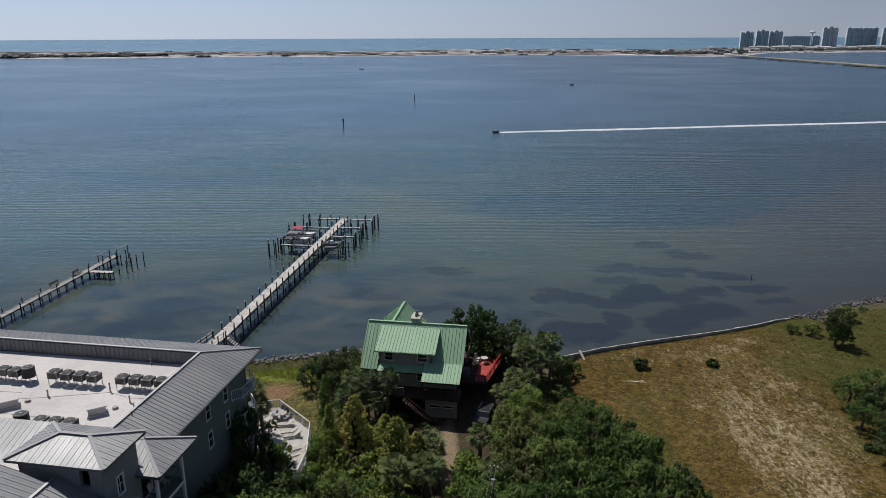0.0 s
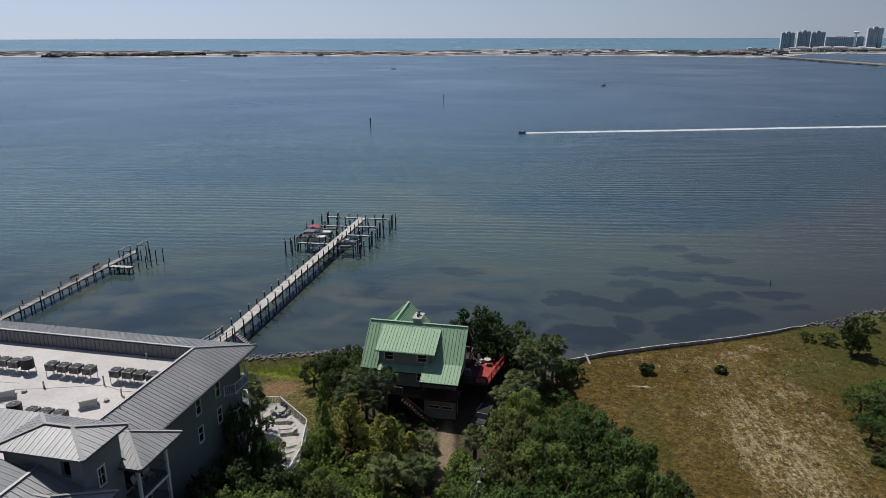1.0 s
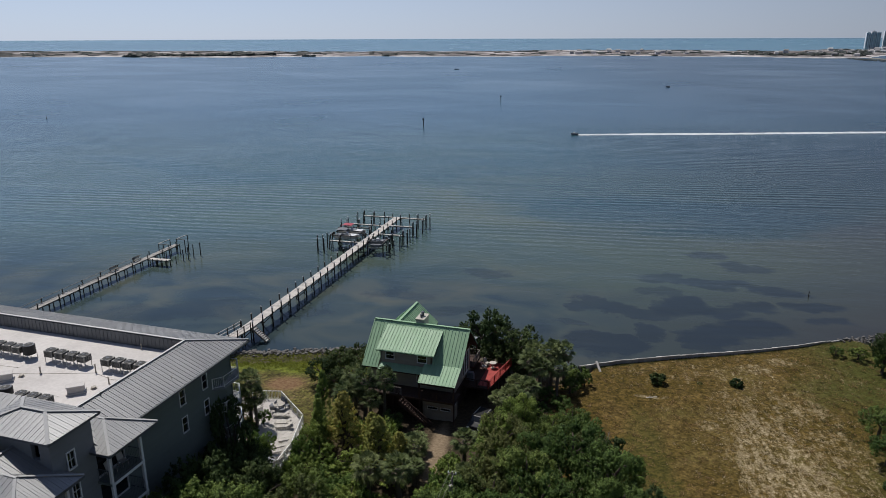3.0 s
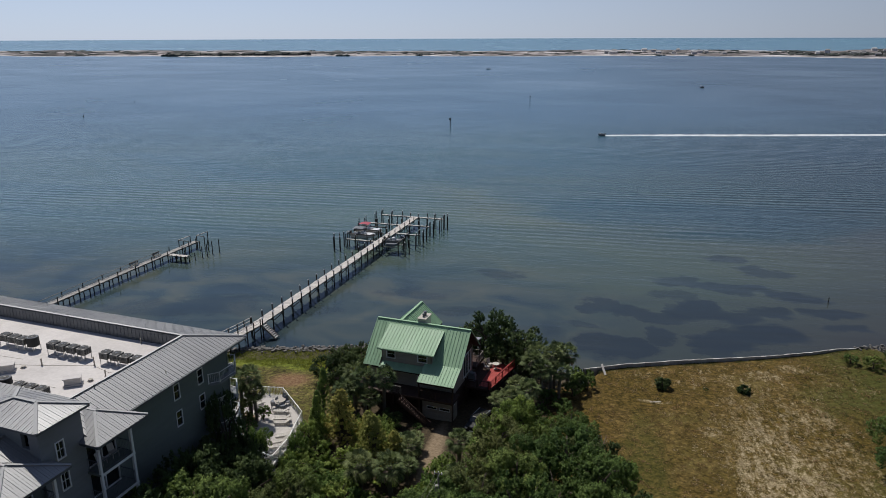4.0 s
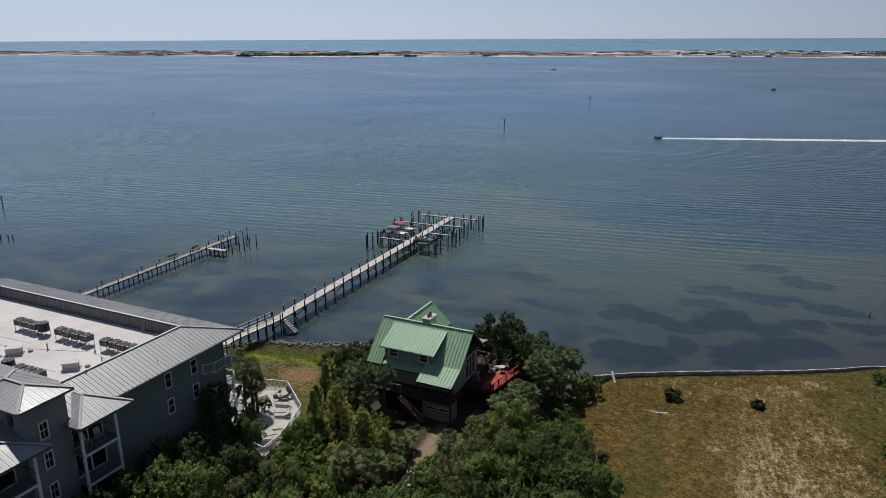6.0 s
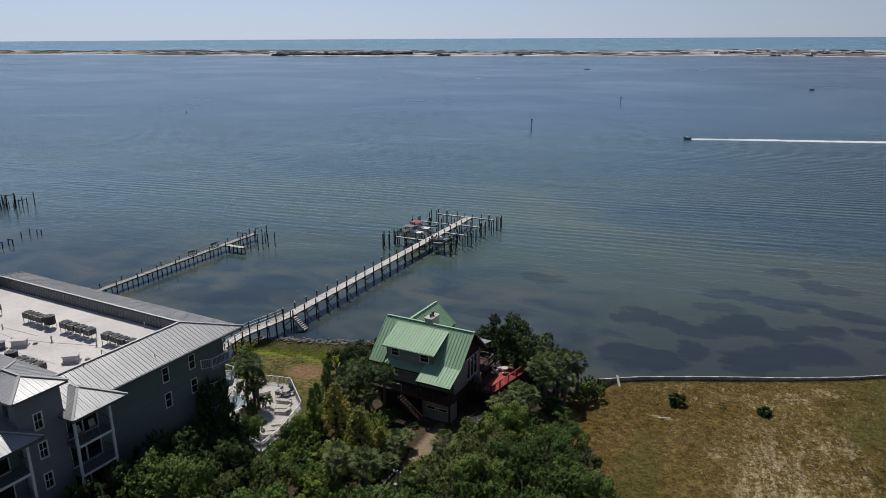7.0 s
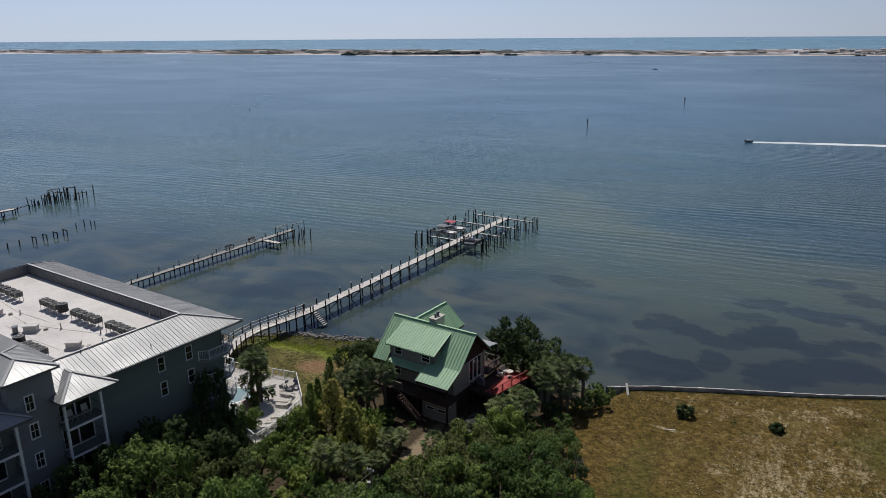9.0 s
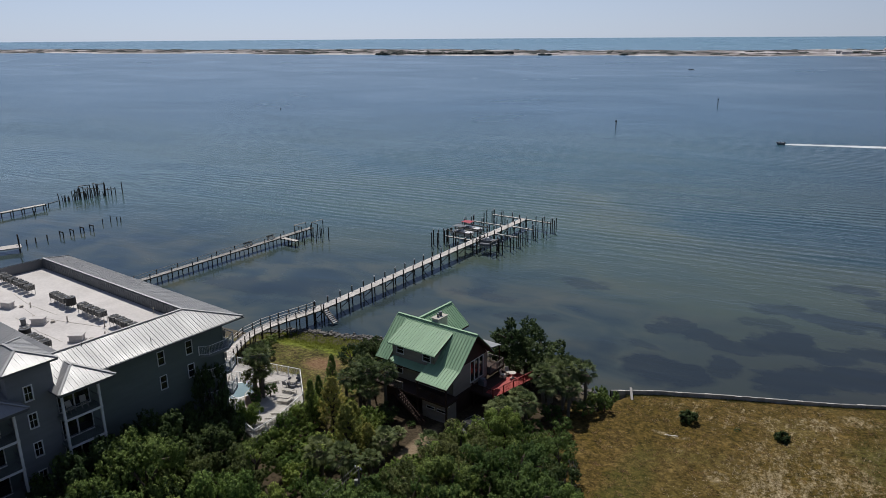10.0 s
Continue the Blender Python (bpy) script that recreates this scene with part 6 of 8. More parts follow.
def boat(m, length, label, top=None, category="boat", wide=2.3, shell=None):
    ob = thing("boat", m, label, category)
    part("hull", hull(bmesh.new(), length, wide, 0.95), shell or HULL_WHITE, ob)
    w = wide / 2 * 0.84
    part("foredeck", prism(bmesh.new(), [(length * 0.12, -w, 0.985), (length * 0.32, -w * 0.72, 1.05), (length * 0.48, -0.04, 1.17), (length * 0.48, 0.04, 1.17), (length * 0.32, w * 0.72, 1.05), (length * 0.12, w, 0.985)], (0, 0, -0.05)), shell or HULL_WHITE, ob)
    part("console", bev(box(bmesh.new(), (-0.4, -0.4, 0.6), (0.3, 0.4, 1.45)), 0.06), HULL_WHITE, ob)
    part("windshield", prism(bmesh.new(), [(0.3, -0.4, 1.45), (0.3, 0.4, 1.45), (0.1, 0.36, 1.8), (0.1, -0.36, 1.8)], (0.03, 0, 0)), GLASS_DARK, ob)
    part("seat", bev(box(bmesh.new(), (-1.4, -0.6, 0.6), (-0.9, 0.6, 1.1)), 0.05), CANVAS_GREY, ob)
    part("outboard", bev(box(bmesh.new(), (-length / 2 - 0.5, -0.22, 0.4), (-length / 2 - 0.05, 0.22, 1.5)), 0.08), FAN_BLACK, ob)
    if top:
        bm = bmesh.new()
        n = 6
        pts = [(-2.3 + 2.3 * k / n, 2.2 + 0.12 * math.sin(math.pi * k / n)) for k in range(n + 1)]
        for k in range(n):
            prism(bm, [(pts[k][0], -1.05, pts[k][1]), (pts[k + 1][0], -1.05, pts[k + 1][1]), (pts[k + 1][0], 1.05, pts[k + 1][1]), (pts[k][0], 1.05, pts[k][1])], (0, 0, -0.05))
        part("canopy", bm, top, ob)
        for x in (-2.2, -0.1):
            for y in (-0.95, 0.95):
                part("strut", tube(bmesh.new(), (x, y, 0.9), (x, y, 2.21), 0.025, 0.025, 6), STEEL, ob)
    return ob


boat_lift(-4.9, 51.4, 90, 1.45, 2.9, "timber boat lift holding a runabout beside the pier")
boat_lift(-4.9, 55.6, 90, 1.6, 2.9, "timber boat lift holding a canopied boat beside the pier")
boat_lift(3.4, 48.2, 0, 1.75, 1.6, "timber boat lift holding a small boat beside the pier")
boat(P1 @ pose(-4.9, 51.4, 1.84, 0, 0, 4), 5.6, "white runabout with grey canopy on a boat lift", CANVAS_GREY)
boat(P1 @ pose(-5.2, 55.4, 1.84, 0, 0, 3), 6.0, "white boat with red canopy on a boat lift", CANVAS_RED)
boat(P1 @ pose(3.3, 48.9, 1.84, 0, 0, 8), 3.6, "small dark covered boat on a boat lift", None, "boat", 1.6, CANVAS_GREY)
solid("jet_ski", bev(prism(bmesh.new(), [(-1.3, -0.4, 0), (0.9, -0.4, 0), (1.5, 0, 0.2), (0.9, 0.4, 0), (-1.3, 0.4, 0)], (0, 0, 0.5)), 0.1), CANVAS_GREY, "small grey covered watercraft on the boat lift", "watercraft", m=P1 @ pose(3.4, 47.4, 1.84, 0, 0, 5))

# steps from the pier down to the water
st = thing("pier_steps", P1 @ pose(PW + 0.1, 0.6, 0), "weathered timber steps from the pier to the beach", "steps")
for k in range(8):
    part("tread", box(bmesh.new(), (0.1 + k * 0.27, -0.5, ZD - 0.25 - k * 0.23), (0.4 + k * 0.27, 0.5, ZD - 0.2 - k * 0.23)), DECK_WOOD, st)
for s in (-0.52, 0.52):
    part("string", beam(bmesh.new(), (0.05, s, ZD - 0.1), (2.35, s, 0.25), 0.07, 0.24), GREY_WOOD, st)

# curved ramp from the condominium to the pier
ramp_pts = [Vector((-33.0, 95.0, 2.25)), Vector((-33.75, 92.0, 2.3)), Vector((-34.75, 88.3, 2.4)), Vector((-35.3, 85.0, 2.55)), Vector((-35.2, 81.2, 2.7)), Vector((-34.2, 78.0, 2.85)), Vector((-32.9, 75.0, 3.0)), Vector((-31.4, 72.0, 3.1))]
rampway = thing("boardwalk_ramp", Matrix.Identity(4), "curved timber boardwalk with railings leading to the pier", "boardwalk")
for k in range(len(ramp_pts) - 1):
    a, b = ramp_pts[k], ramp_pts[k + 1]
    d = (b - a).normalized()
    s = Vector((-d.y, d.x, 0)).normalized()
    n = int((b - a).length / 0.29)
    for j in range(n):
        p, q = a.lerp(b, j / n), a.lerp(b, (j + 0.94) / n)
        part("plank", prism(bmesh.new(), [p - s * 0.85, q - s * 0.85, q + s * 0.85, p + s * 0.85], (0, 0, -0.05)), DECK_WOOD, rampway)
    bm = bmesh.new()
    for e in (-0.7, 0.7):
        beam(bm, a + s * e - Vector((0, 0, 0.17)), b + s * e - Vector((0, 0, 0.17)), 0.08, 0.22)
    part("stringer", bm, GREY_WOOD, rampway)
    for e in (-0.92, 0.92):
        bm = bmesh.new()
        for h in (0.5, 0.98):
            beam(bm, a + s * e + Vector((0, 0, h)), b + s * e + Vector((0, 0, h)), 0.09, 0.06)
        part("handrail", bm, DECK_WOOD, rampway)
        for f in (0.0, 0.5):
            c = a.lerp(b, f) + s * e
            part("post", beam(bmesh.new(), (c.x, c.y, float(ground_z(c.x, c.y)) - 0.4), (c.x, c.y, c.z + 1.05), 0.13, 0.13, (1, 0, 0)), PILE_WOOD, rampway)

# second pier
P2 = pose(-73.1, 92.6, 0, 0, 0, -7.0)
pier_b = thing("pier", P2, "narrow weathered timber pier with a thin handrail", "pier")
L2, Z2, W2 = 46.6, 1.5, 0.62
plank2 = finish(box(bmesh.new(), (-W2, 0, -0.045), (W2, 0.33, 0)), "plank")
plank2.materials.append(PIER_GREY)
for k in range(int(L2 / 0.345)):
    put("plank", plank2, pier_b, random.uniform(-0.02, 0.02), k * 0.345, Z2 + random.uniform(-0.01, 0.01), random.uniform(-0.5, 0.5))
for x in (-0.5, 0.5):
    part("stringer", beam(bmesh.new(), (x, 0, Z2 - 0.16), (x, L2, Z2 - 0.16), 0.08, 0.22), GREY_WOOD, pier_b)
slim_me = shared_pile(-1.4, 2.0, 0.1)
slim_me.materials.append(PILE_WOOD)
for k in range(20):
    y = 0.4 + k * 2.37
    for side in (-1, 1):
        rise = 0.35 if (k + (side > 0)) % 2 == 0 else -0.55
        put("piling", slim_me, pier_b, side * (W2 + 0.1), y, rise + random.uniform(-0.05, 0.08))
    part("cross_beam", beam(bmesh.new(), (-W2 - 0.18, y + 0.13, Z2 - 0.34), (W2 + 0.18, y + 0.13, Z2 - 0.34), 0.07, 0.18), GREY_WOOD, pier_b)
part("handrail", beam(bmesh.new(), (-W2 - 0.1, 0.4, Z2 + 0.8), (-W2 - 0.1, 36, Z2 + 0.8), 0.1, 0.05), GREY_WOOD, pier_b)
part("handrail", beam(bmesh.new(), (W2 + 0.1, 0.4, Z2 + 0.78), (W2 + 0.1, 33, Z2 + 0.78), 0.08, 0.05), GREY_WOOD, pier_b)
# side arm
for j in range(10):
    part("plank", box(bmesh.new(), (W2 + j * 0.45, 36.1, Z2 - 0.2), (W2 + j * 0.45 + 0.43, 37.3, Z2 - 0.155)), DECK_WOOD, pier_b)
part("walk_beam", beam(bmesh.new(), (W2, 36.7, Z2 - 0.3), (W2 + 4.5, 36.7, Z2 - 0.3), 0.9, 0.16), GREY_WOOD, pier_b)
for j in range(4):
    for side in (-0.55, 0.55):
        put("piling", slim_me, pier_b, W2 + 1.0 + j * 1.1, 36.7 + side, -0.55)
for x, y, h in ((7.0, 44.8, 0.9), (6.4, 43.2, 0.9), (6.2, 41.6, 0.7), (5.7, 40.6, 0.4), (5.2, 38.8, -0.5), (3.6, 45.6, 0.3), (2.4, 39.6, 0.2), (1.9, 45.0, 0.1)):
    put("piling", slim_me, pier_b, x, y, h)
# hoist frames at the head
for x0, x1, y in ((-W2 - 0.1, 1.9, 41.6), (W2 + 0.1, 2.8, 45.8)):
    part("hoist_beam", beam(bmesh.new(), (x0, y, 2.95), (x0 + 0.2, y + 3.6, 2.95), 0.12, 0.14), DECK_WOOD, pier_b)
    part("hoist_beam", beam(bmesh.new(), (x0, y, 2.95), (x1, y - 0.2, 2.95), 0.1, 0.12), GREY_WOOD, pier_b)
    for x, yy in ((x0, y), (x0 + 0.2, y + 3.6), (x1, y - 0.2)):
        part("hoist_post", tube(bmesh.new(), (x, yy, -1.4), (x, yy, 2.97), 0.1, 0.09, 8), PILE_WOOD, pier_b)
for y in (27.4, 34.0):
    ob = thing("pier_bench", P2 @ pose(-0.36, y, Z2), "plain weathered bench on the narrow pier", "bench", "benches on the pier")
    part("seat", box(bmesh.new(), (-0.2, -1.0, 0.42), (0.22, 1.0, 0.48)), GREY_WOOD, ob)
    for z in (0.6, 0.8):
        part("back_slat", box(bmesh.new(), (-0.28, -1.0, z), (-0.23, 1.0, z + 0.16)), GREY_WOOD, ob)
    for yy in (-0.85, 0.85):
        part("leg", box(bmesh.new(), (-0.28, yy - 0.05, 0), (-0.2, yy + 0.05, 0.96)), GREY_WOOD, ob)
        part("leg", box(bmesh.new(), (0.12, yy - 0.05, 0), (0.2, yy + 0.05, 0.42)), GREY_WOOD, ob)

# ruined docks west of the piers
rp = random.Random(3)
ruin = thing("ruined_dock", pose(-152.4, 140.6, 0, 0, 0, -12), "cluster of leaning grey dock piles with broken beams", "dock")
for k in range(44):
    x, y = rp.uniform(-2.2, 2.2), rp.uniform(-5.5, 7.5)
    h = rp.uniform(1.0, 3.2) * (0.75 if y < -3 else 1.0)
    part("piling", tube(bmesh.new(), (x, y, -1.3), (x + rp.uniform(-0.4, 0.4), y + rp.uniform(-0.3, 0.3), h), 0.14, 0.11, 7), PILE_WOOD if k % 3 else GREY_WOOD, ruin)
for p, q in (((-1.8, 0.4, 3.3), (1.6, 0.2, 3.4)), ((-1.8, 0.4, 3.3), (-1.6, 3.6, 3.2)), ((1.6, 4.2, 3.7), (-1.4, 4.6, 3.6)), ((1.6, 4.2, 3.7), (1.5, 6.6, 3.5)), ((-1.2, 1.6, 2.4), (1.2, 5.0, 2.3)), ((-0.8, -1.0, 1.9), (1.6, 0.2, 1.8)), ((0.6, 6.4, 1.5), (0.9, 9.6, 1.4))):
    part("broken_beam", beam(bmesh.new(), p, q, 0.16, 0.2), GREY_WOOD, ruin)
for x, y, h in ((-1.8, 0.4, 3.3), (1.6, 0.2, 3.4), (-1.6, 3.6, 3.2), (1.6, 4.2, 3.7), (-1.4, 4.6, 3.6), (1.5, 6.6, 3.5)):
    part("piling", tube(bmesh.new(), (x, y, -1.3), (x, y, h), 0.13, 0.12, 7), PILE_WOOD, ruin)
dk = thing("old_dock", pose(-149.4, 127.6, 0, 0, 0, 173.4), "grey remains of a straight timber dock", "dock")
for k in range(44):
    part("plank", box(bmesh.new(), (-0.75, k * 0.5, 1.28), (0.75, k * 0.5 + 0.47, 1.36)), DECK_WOOD, dk)
for x in (-0.55, 0.55):
    part("stringer", beam(bmesh.new(), (x, 0, 1.16), (x, 22, 1.16), 0.1, 0.22), GREY_WOOD, dk)
for k in range(8):
    for side in (-0.7, 0.7):
        part("piling", tube(bmesh.new(), (side, 0.4 + k * 2.9, -1.3), (side, 0.4 + k * 2.9, 1.5), 0.13, 0.12, 7), PILE_WOOD, dk)
ob = thing("dock_frame", pose(-150.5, 130.6, 0, 0, 0, 82), "leaning pile pair joined by a broken beam", "dock frame", "dock frames in the water")
for side in (-1.6, 1.6):
    part("piling", tube(bmesh.new(), (side, 0, -1.3), (side + 0.2, 0, 1.3), 0.13, 0.12, 7), PILE_WOOD, ob)
part("beam", beam(bmesh.new(), (-1.7, 0, 0.9), (1.8, 0, 1.25), 0.14, 0.2), GREY_WOOD, ob)
for x, y, h in ((-145.6, 121.6, 1.1), (-149.3, 146.4, 4.0), (-148.8, 148.2, 2.4), (-148.3, 149.2, 2.1), (-148.0, 151.4, 3.4)):
    pile(pose(x, y, 0), -1.3, h, 0.14, False)
for x, y in ((-120.0, 102.5), (-119.9, 104.6), (-119.7, 107.3)):
    pile(pose(x, y, 0), -1.3, 1.25, 0.14, False)
for x, y in ((-118.9, 110.4), (-118.5, 112.8), (-118.2, 115.3), (-117.9, 117.7)):
    ob = thing("dock_frame", pose(x, y, 0, 0, 0, -8), "dark pile pair joined by a beam", "dock frame", "dock frames in the water")
    for side in (-0.8, 0.8):
        part("piling", tube(bmesh.new(), (side, 0, -1.3), (side, 0, 1.35), 0.13, 0.12, 7), PILE_WOOD, ob)
    part("beam", beam(bmesh.new(), (-0.95, 0, 1.25), (0.95, 0, 1.25), 0.14, 0.2), PILE_WOOD, ob)
for x, y, h in ((-121.1, 123.3, 1.2), (-121.3, 125.8, 1.5), (-119.8, 126.5, 1.1), (-118.9, 126.9, 1.1)):
    pile(pose(x, y, 0), -1.3, h, 0.12, False)
dk = thing("low_dock", pose(-117.9, 97.6, 0, 0, 0, 150), "short low dock with one tall pile", "dock")
part("walkway", box(bmesh.new(), (-1.6, -2, 0.9), (1.6, 14, 1.15)), DECK_WOOD, dk)
for k in range(4):
    for s in (-1.4, 1.4):
        part("piling", tube(bmesh.new(), (s, -1.6 + k * 4.6, -1.3), (s, -1.6 + k * 4.6, 1.3 if k else 3.4), 0.15, 0.14, 7), PILE_WOOD, dk)

# channel markers, boats, wake
for x, y, h in ((-50.8, 364, 4.2), (-19.9, 508, 4.6)):
    ob = thing("channel_marker", pose(x, y, 0), "dark channel marker pile with a small board", "channel marker", "channel markers")
    part("piling", tube(bmesh.new(), (0, 0, -1.3), (0, 0, h), 0.22, 0.2, 8), PILE_WOOD, ob)
    part("board", box(bmesh.new(), (-0.45, -0.3, h - 0.95), (0.45, -0.23, h - 0.1)), PILE_WOOD, ob)
for x, y in ((-271, 374.5), (-298, 466)):
    solid("buoy", tube(bmesh.new(), (0, 0, -0.4), (0, 0, 0.9), 0.45, 0.15, 10), FAN_BLACK, "small dark floating buoy", "buoy", "buoys", m=pose(x, y, 0))
boat(pose(120, 673, -0.25, 0, 0, 32), 4.4, "small dark boat with canopy far out on the sound", CANVAS_GREY, wide=2.2, shell=CANVAS_GREY)
boat(pose(-112, 1010, -0.25, 0, 0, 28), 7.0, "dark boat with canopy far out on the sound", CANVAS_GREY, wide=3.0, shell=CANVAS_GREY)
boat(pose(24.8, 339.8, -0.2, 0, -5, 190), 3.0, "speeding dark motor boat trailing a wake", None, wide=1.8, shell=CANVAS_GREY)
bm = bmesh.new()
d, s = Vector((0.985, 0.175, 0)), Vector((-0.175, 0.985, 0))
o = Vector((26.6, 340.1, 0))
rw = random.Random(9)
prev = None
for k in range(120):
    f = k * 2.4
    w = 1.1 + 1.2 * min(1, f / 35) + 0.6 * rw.random()
    mid_ = o + d * f + s * 0.35 * math.sin(f * 0.06)
    now = [bm.verts.new(mid_ + s * w * a + Vector((0, 0, z))) for a, z in ((-1, 0.02), (-0.45, 0.22 + 0.12 * rw.random()), (0, 0.1), (0.45, 0.22 + 0.12 * rw.random()), (1, 0.02))]
    if prev:
        for j in range(4):
            bm.faces.new((prev[j], now[j], now[j + 1], prev[j + 1]))
    prev = now
solid("wake_foam", bm, FOAM, "long white foam wake behind the motor boat", "wake", kind="stuff")


# ---- trees ----
def leaf_mesh(name, centres, sizes, outs, rng, long=1.5, material=None):
    """Many small pointed leaves; centres, sizes and outward ways as arrays."""
    n = len(centres)
    nrm = outs * 0.9 + rng.normal(0, 0.34, (n, 3)) + np.array([0, 0, 0.3])
    nrm /= np.linalg.norm(nrm, axis=1)[:, None]
    a = np.cross(nrm, rng.normal(0, 1, (n, 3)))
    a /= np.linalg.norm(a, axis=1)[:, None] + 1e-9
    b = np.cross(nrm, a)
    s = sizes[:, None]
    v = np.stack([centres - a * s * long * 0.5 + b * s * 0.3, centres + a * s * long * 0.55, centres - a * s * long * 0.2 - b * s * 0.6], 1).reshape(-1, 3)
    tri = np.arange(3 * n).reshape(n, 3)
    me = bpy.data.meshes.new(name)
    me.from_pydata(v.tolist(), [], tri.tolist())
    me.materials.append(material)
    return me


def crown_points(rng, n_clump, per, rx, rz, cz, clump=0.55, low=-0.5, shape="round"):
    """Leaves set along many short sprays that stand out from uneven lobes of the crown."""
    pts, outs = [], []
    n_lobe = 26
    lobes = []
    for k in range(n_lobe):
        a, h = k * 2.4 + rng.uniform(-0.5, 0.5), rng.uniform(-0.62, 0.72)
        w = math.sqrt(max(0.0, 1 - h * h)) * rng.uniform(0.5, 0.86)
        r = rng.uniform(0.15, 0.33)
        lobes.append((np.array([math.cos(a) * w * rx, math.sin(a) * w * rx, cz + h * rz * 0.74]), np.array([rx, rx, rz * 0.9]) * r))
    for k in range(n_clump):
        d = rng.normal(0, 1, 3) + np.array([0, 0, 0.25])
        d /= np.linalg.norm(d)
        if shape == "round":
            for tries in range(4):
                mid, size = lobes[rng.integers(n_lobe)]
                c = mid + d * size * rng.uniform(0.72, 1.06)
                if not any(np.linalg.norm((c - m) / s) < 0.7 for m, s in lobes):
                    break
                d = rng.normal(0, 1, 3) + np.array([0, 0, 0.25])
                d /= np.linalg.norm(d)
            if d[2] < low:
                d[2] = abs(d[2]) * 0.3
            away = (c - np.array([0, 0, cz - rz * 0.4])) / np.array([rx, rx, rz])
            axis = d * 0.55 + away * 0.5 + np.array([0, 0, 0.45]) + rng.normal(0, 0.3, 3)
        else:
            h = rng.uniform(0, 1) ** 0.8
            w = rx * (1 - h) ** 0.75 * rng.uniform(0.4, 1.05) + 0.1
            a = rng.uniform(0, 2 * math.pi)
            c = np.array([math.cos(a) * w, math.sin(a) * w, cz - rz + 2 * rz * h])
            d = np.array([math.cos(a), math.sin(a), 0.4])
            axis = np.array([math.cos(a) * 0.5, math.sin(a) * 0.5, 0.9]) + rng.normal(0, 0.22, 3)
        axis /= np.linalg.norm(axis)
        m = max(4, int(per * rng.uniform(0.5, 1.5)))
        reach = clump * rng.uniform(0.8, 1.7)
        f = rng.uniform(0, 1, (m, 1))
        side = rng.normal(0, 1, (m, 3))
        side /= np.linalg.norm(side, axis=1)[:, None]
        pts.append(c + axis * reach * (f - 0.45) + side * clump * 0.55 * (1.05 - 0.75 * f) * rng.uniform(0.3, 1.0, (m, 1)))
        outs.append(side * 0.3 + d * 0.75 + axis * 0.2)
    return np.concatenate(pts), np.concatenate(outs)


def limbs(bm, rng, height, r, spread, n=5, fork=0.45):
    tube(bm, (0, 0, -0.4), (0.08, 0.05, height * fork), r, r * 0.7, 8)
    for k in range(n):
        a = 2 * math.pi * (k + rng.uniform(-0.3, 0.3)) / n
        base = Vector((0.08, 0.05, height * fork * rng.uniform(0.8, 1.0)))
        mid = base + Vector((math.cos(a) * spread * 0.4, math.sin(a) * spread * 0.4, height * 0.2))
        tip = mid + Vector((math.cos(a) * spread * 0.4, math.sin(a) * spread * 0.4, height * rng.uniform(0.0, 0.1)))
        tube(bm, base, mid, r * 0.5, r * 0.33, 6)
        tube(bm, mid, tip, r * 0.33, r * 0.12, 6)
    return bm


def tree_kind(name, seed, height, rx, leaf, label, clumps_n=1000, per=18, size=(0.075, 0.135), shape="round", low=-0.85, clump=0.26, category="tree"):
    """One tree of unit use: trunk with limbs, crown of leaves. Returned at the origin; moved when placed."""
    rng = np.random.default_rng(seed)
    ob = thing(name, Matrix.Identity(4), label, category, "trees of the grove")
    part("trunk", limbs(bmesh.new(), rng, height, 0.05 * height ** 0.8, rx * (0.9 if shape == "round" else 0.45)), BARK, ob)
    rz = height * (0.46 if shape == "round" else 0.44)
    cz = height - rz if shape == "round" else height * 0.54
    pts, outs = crown_points(rng, clumps_n, per, rx, rz, cz, clump, low, shape)
    sizes = rng.uniform(*size, len(pts))
    part("crown", leaf_mesh("crown", pts, sizes, outs, rng, 1.5, leaf), leaf, ob)
    return ob


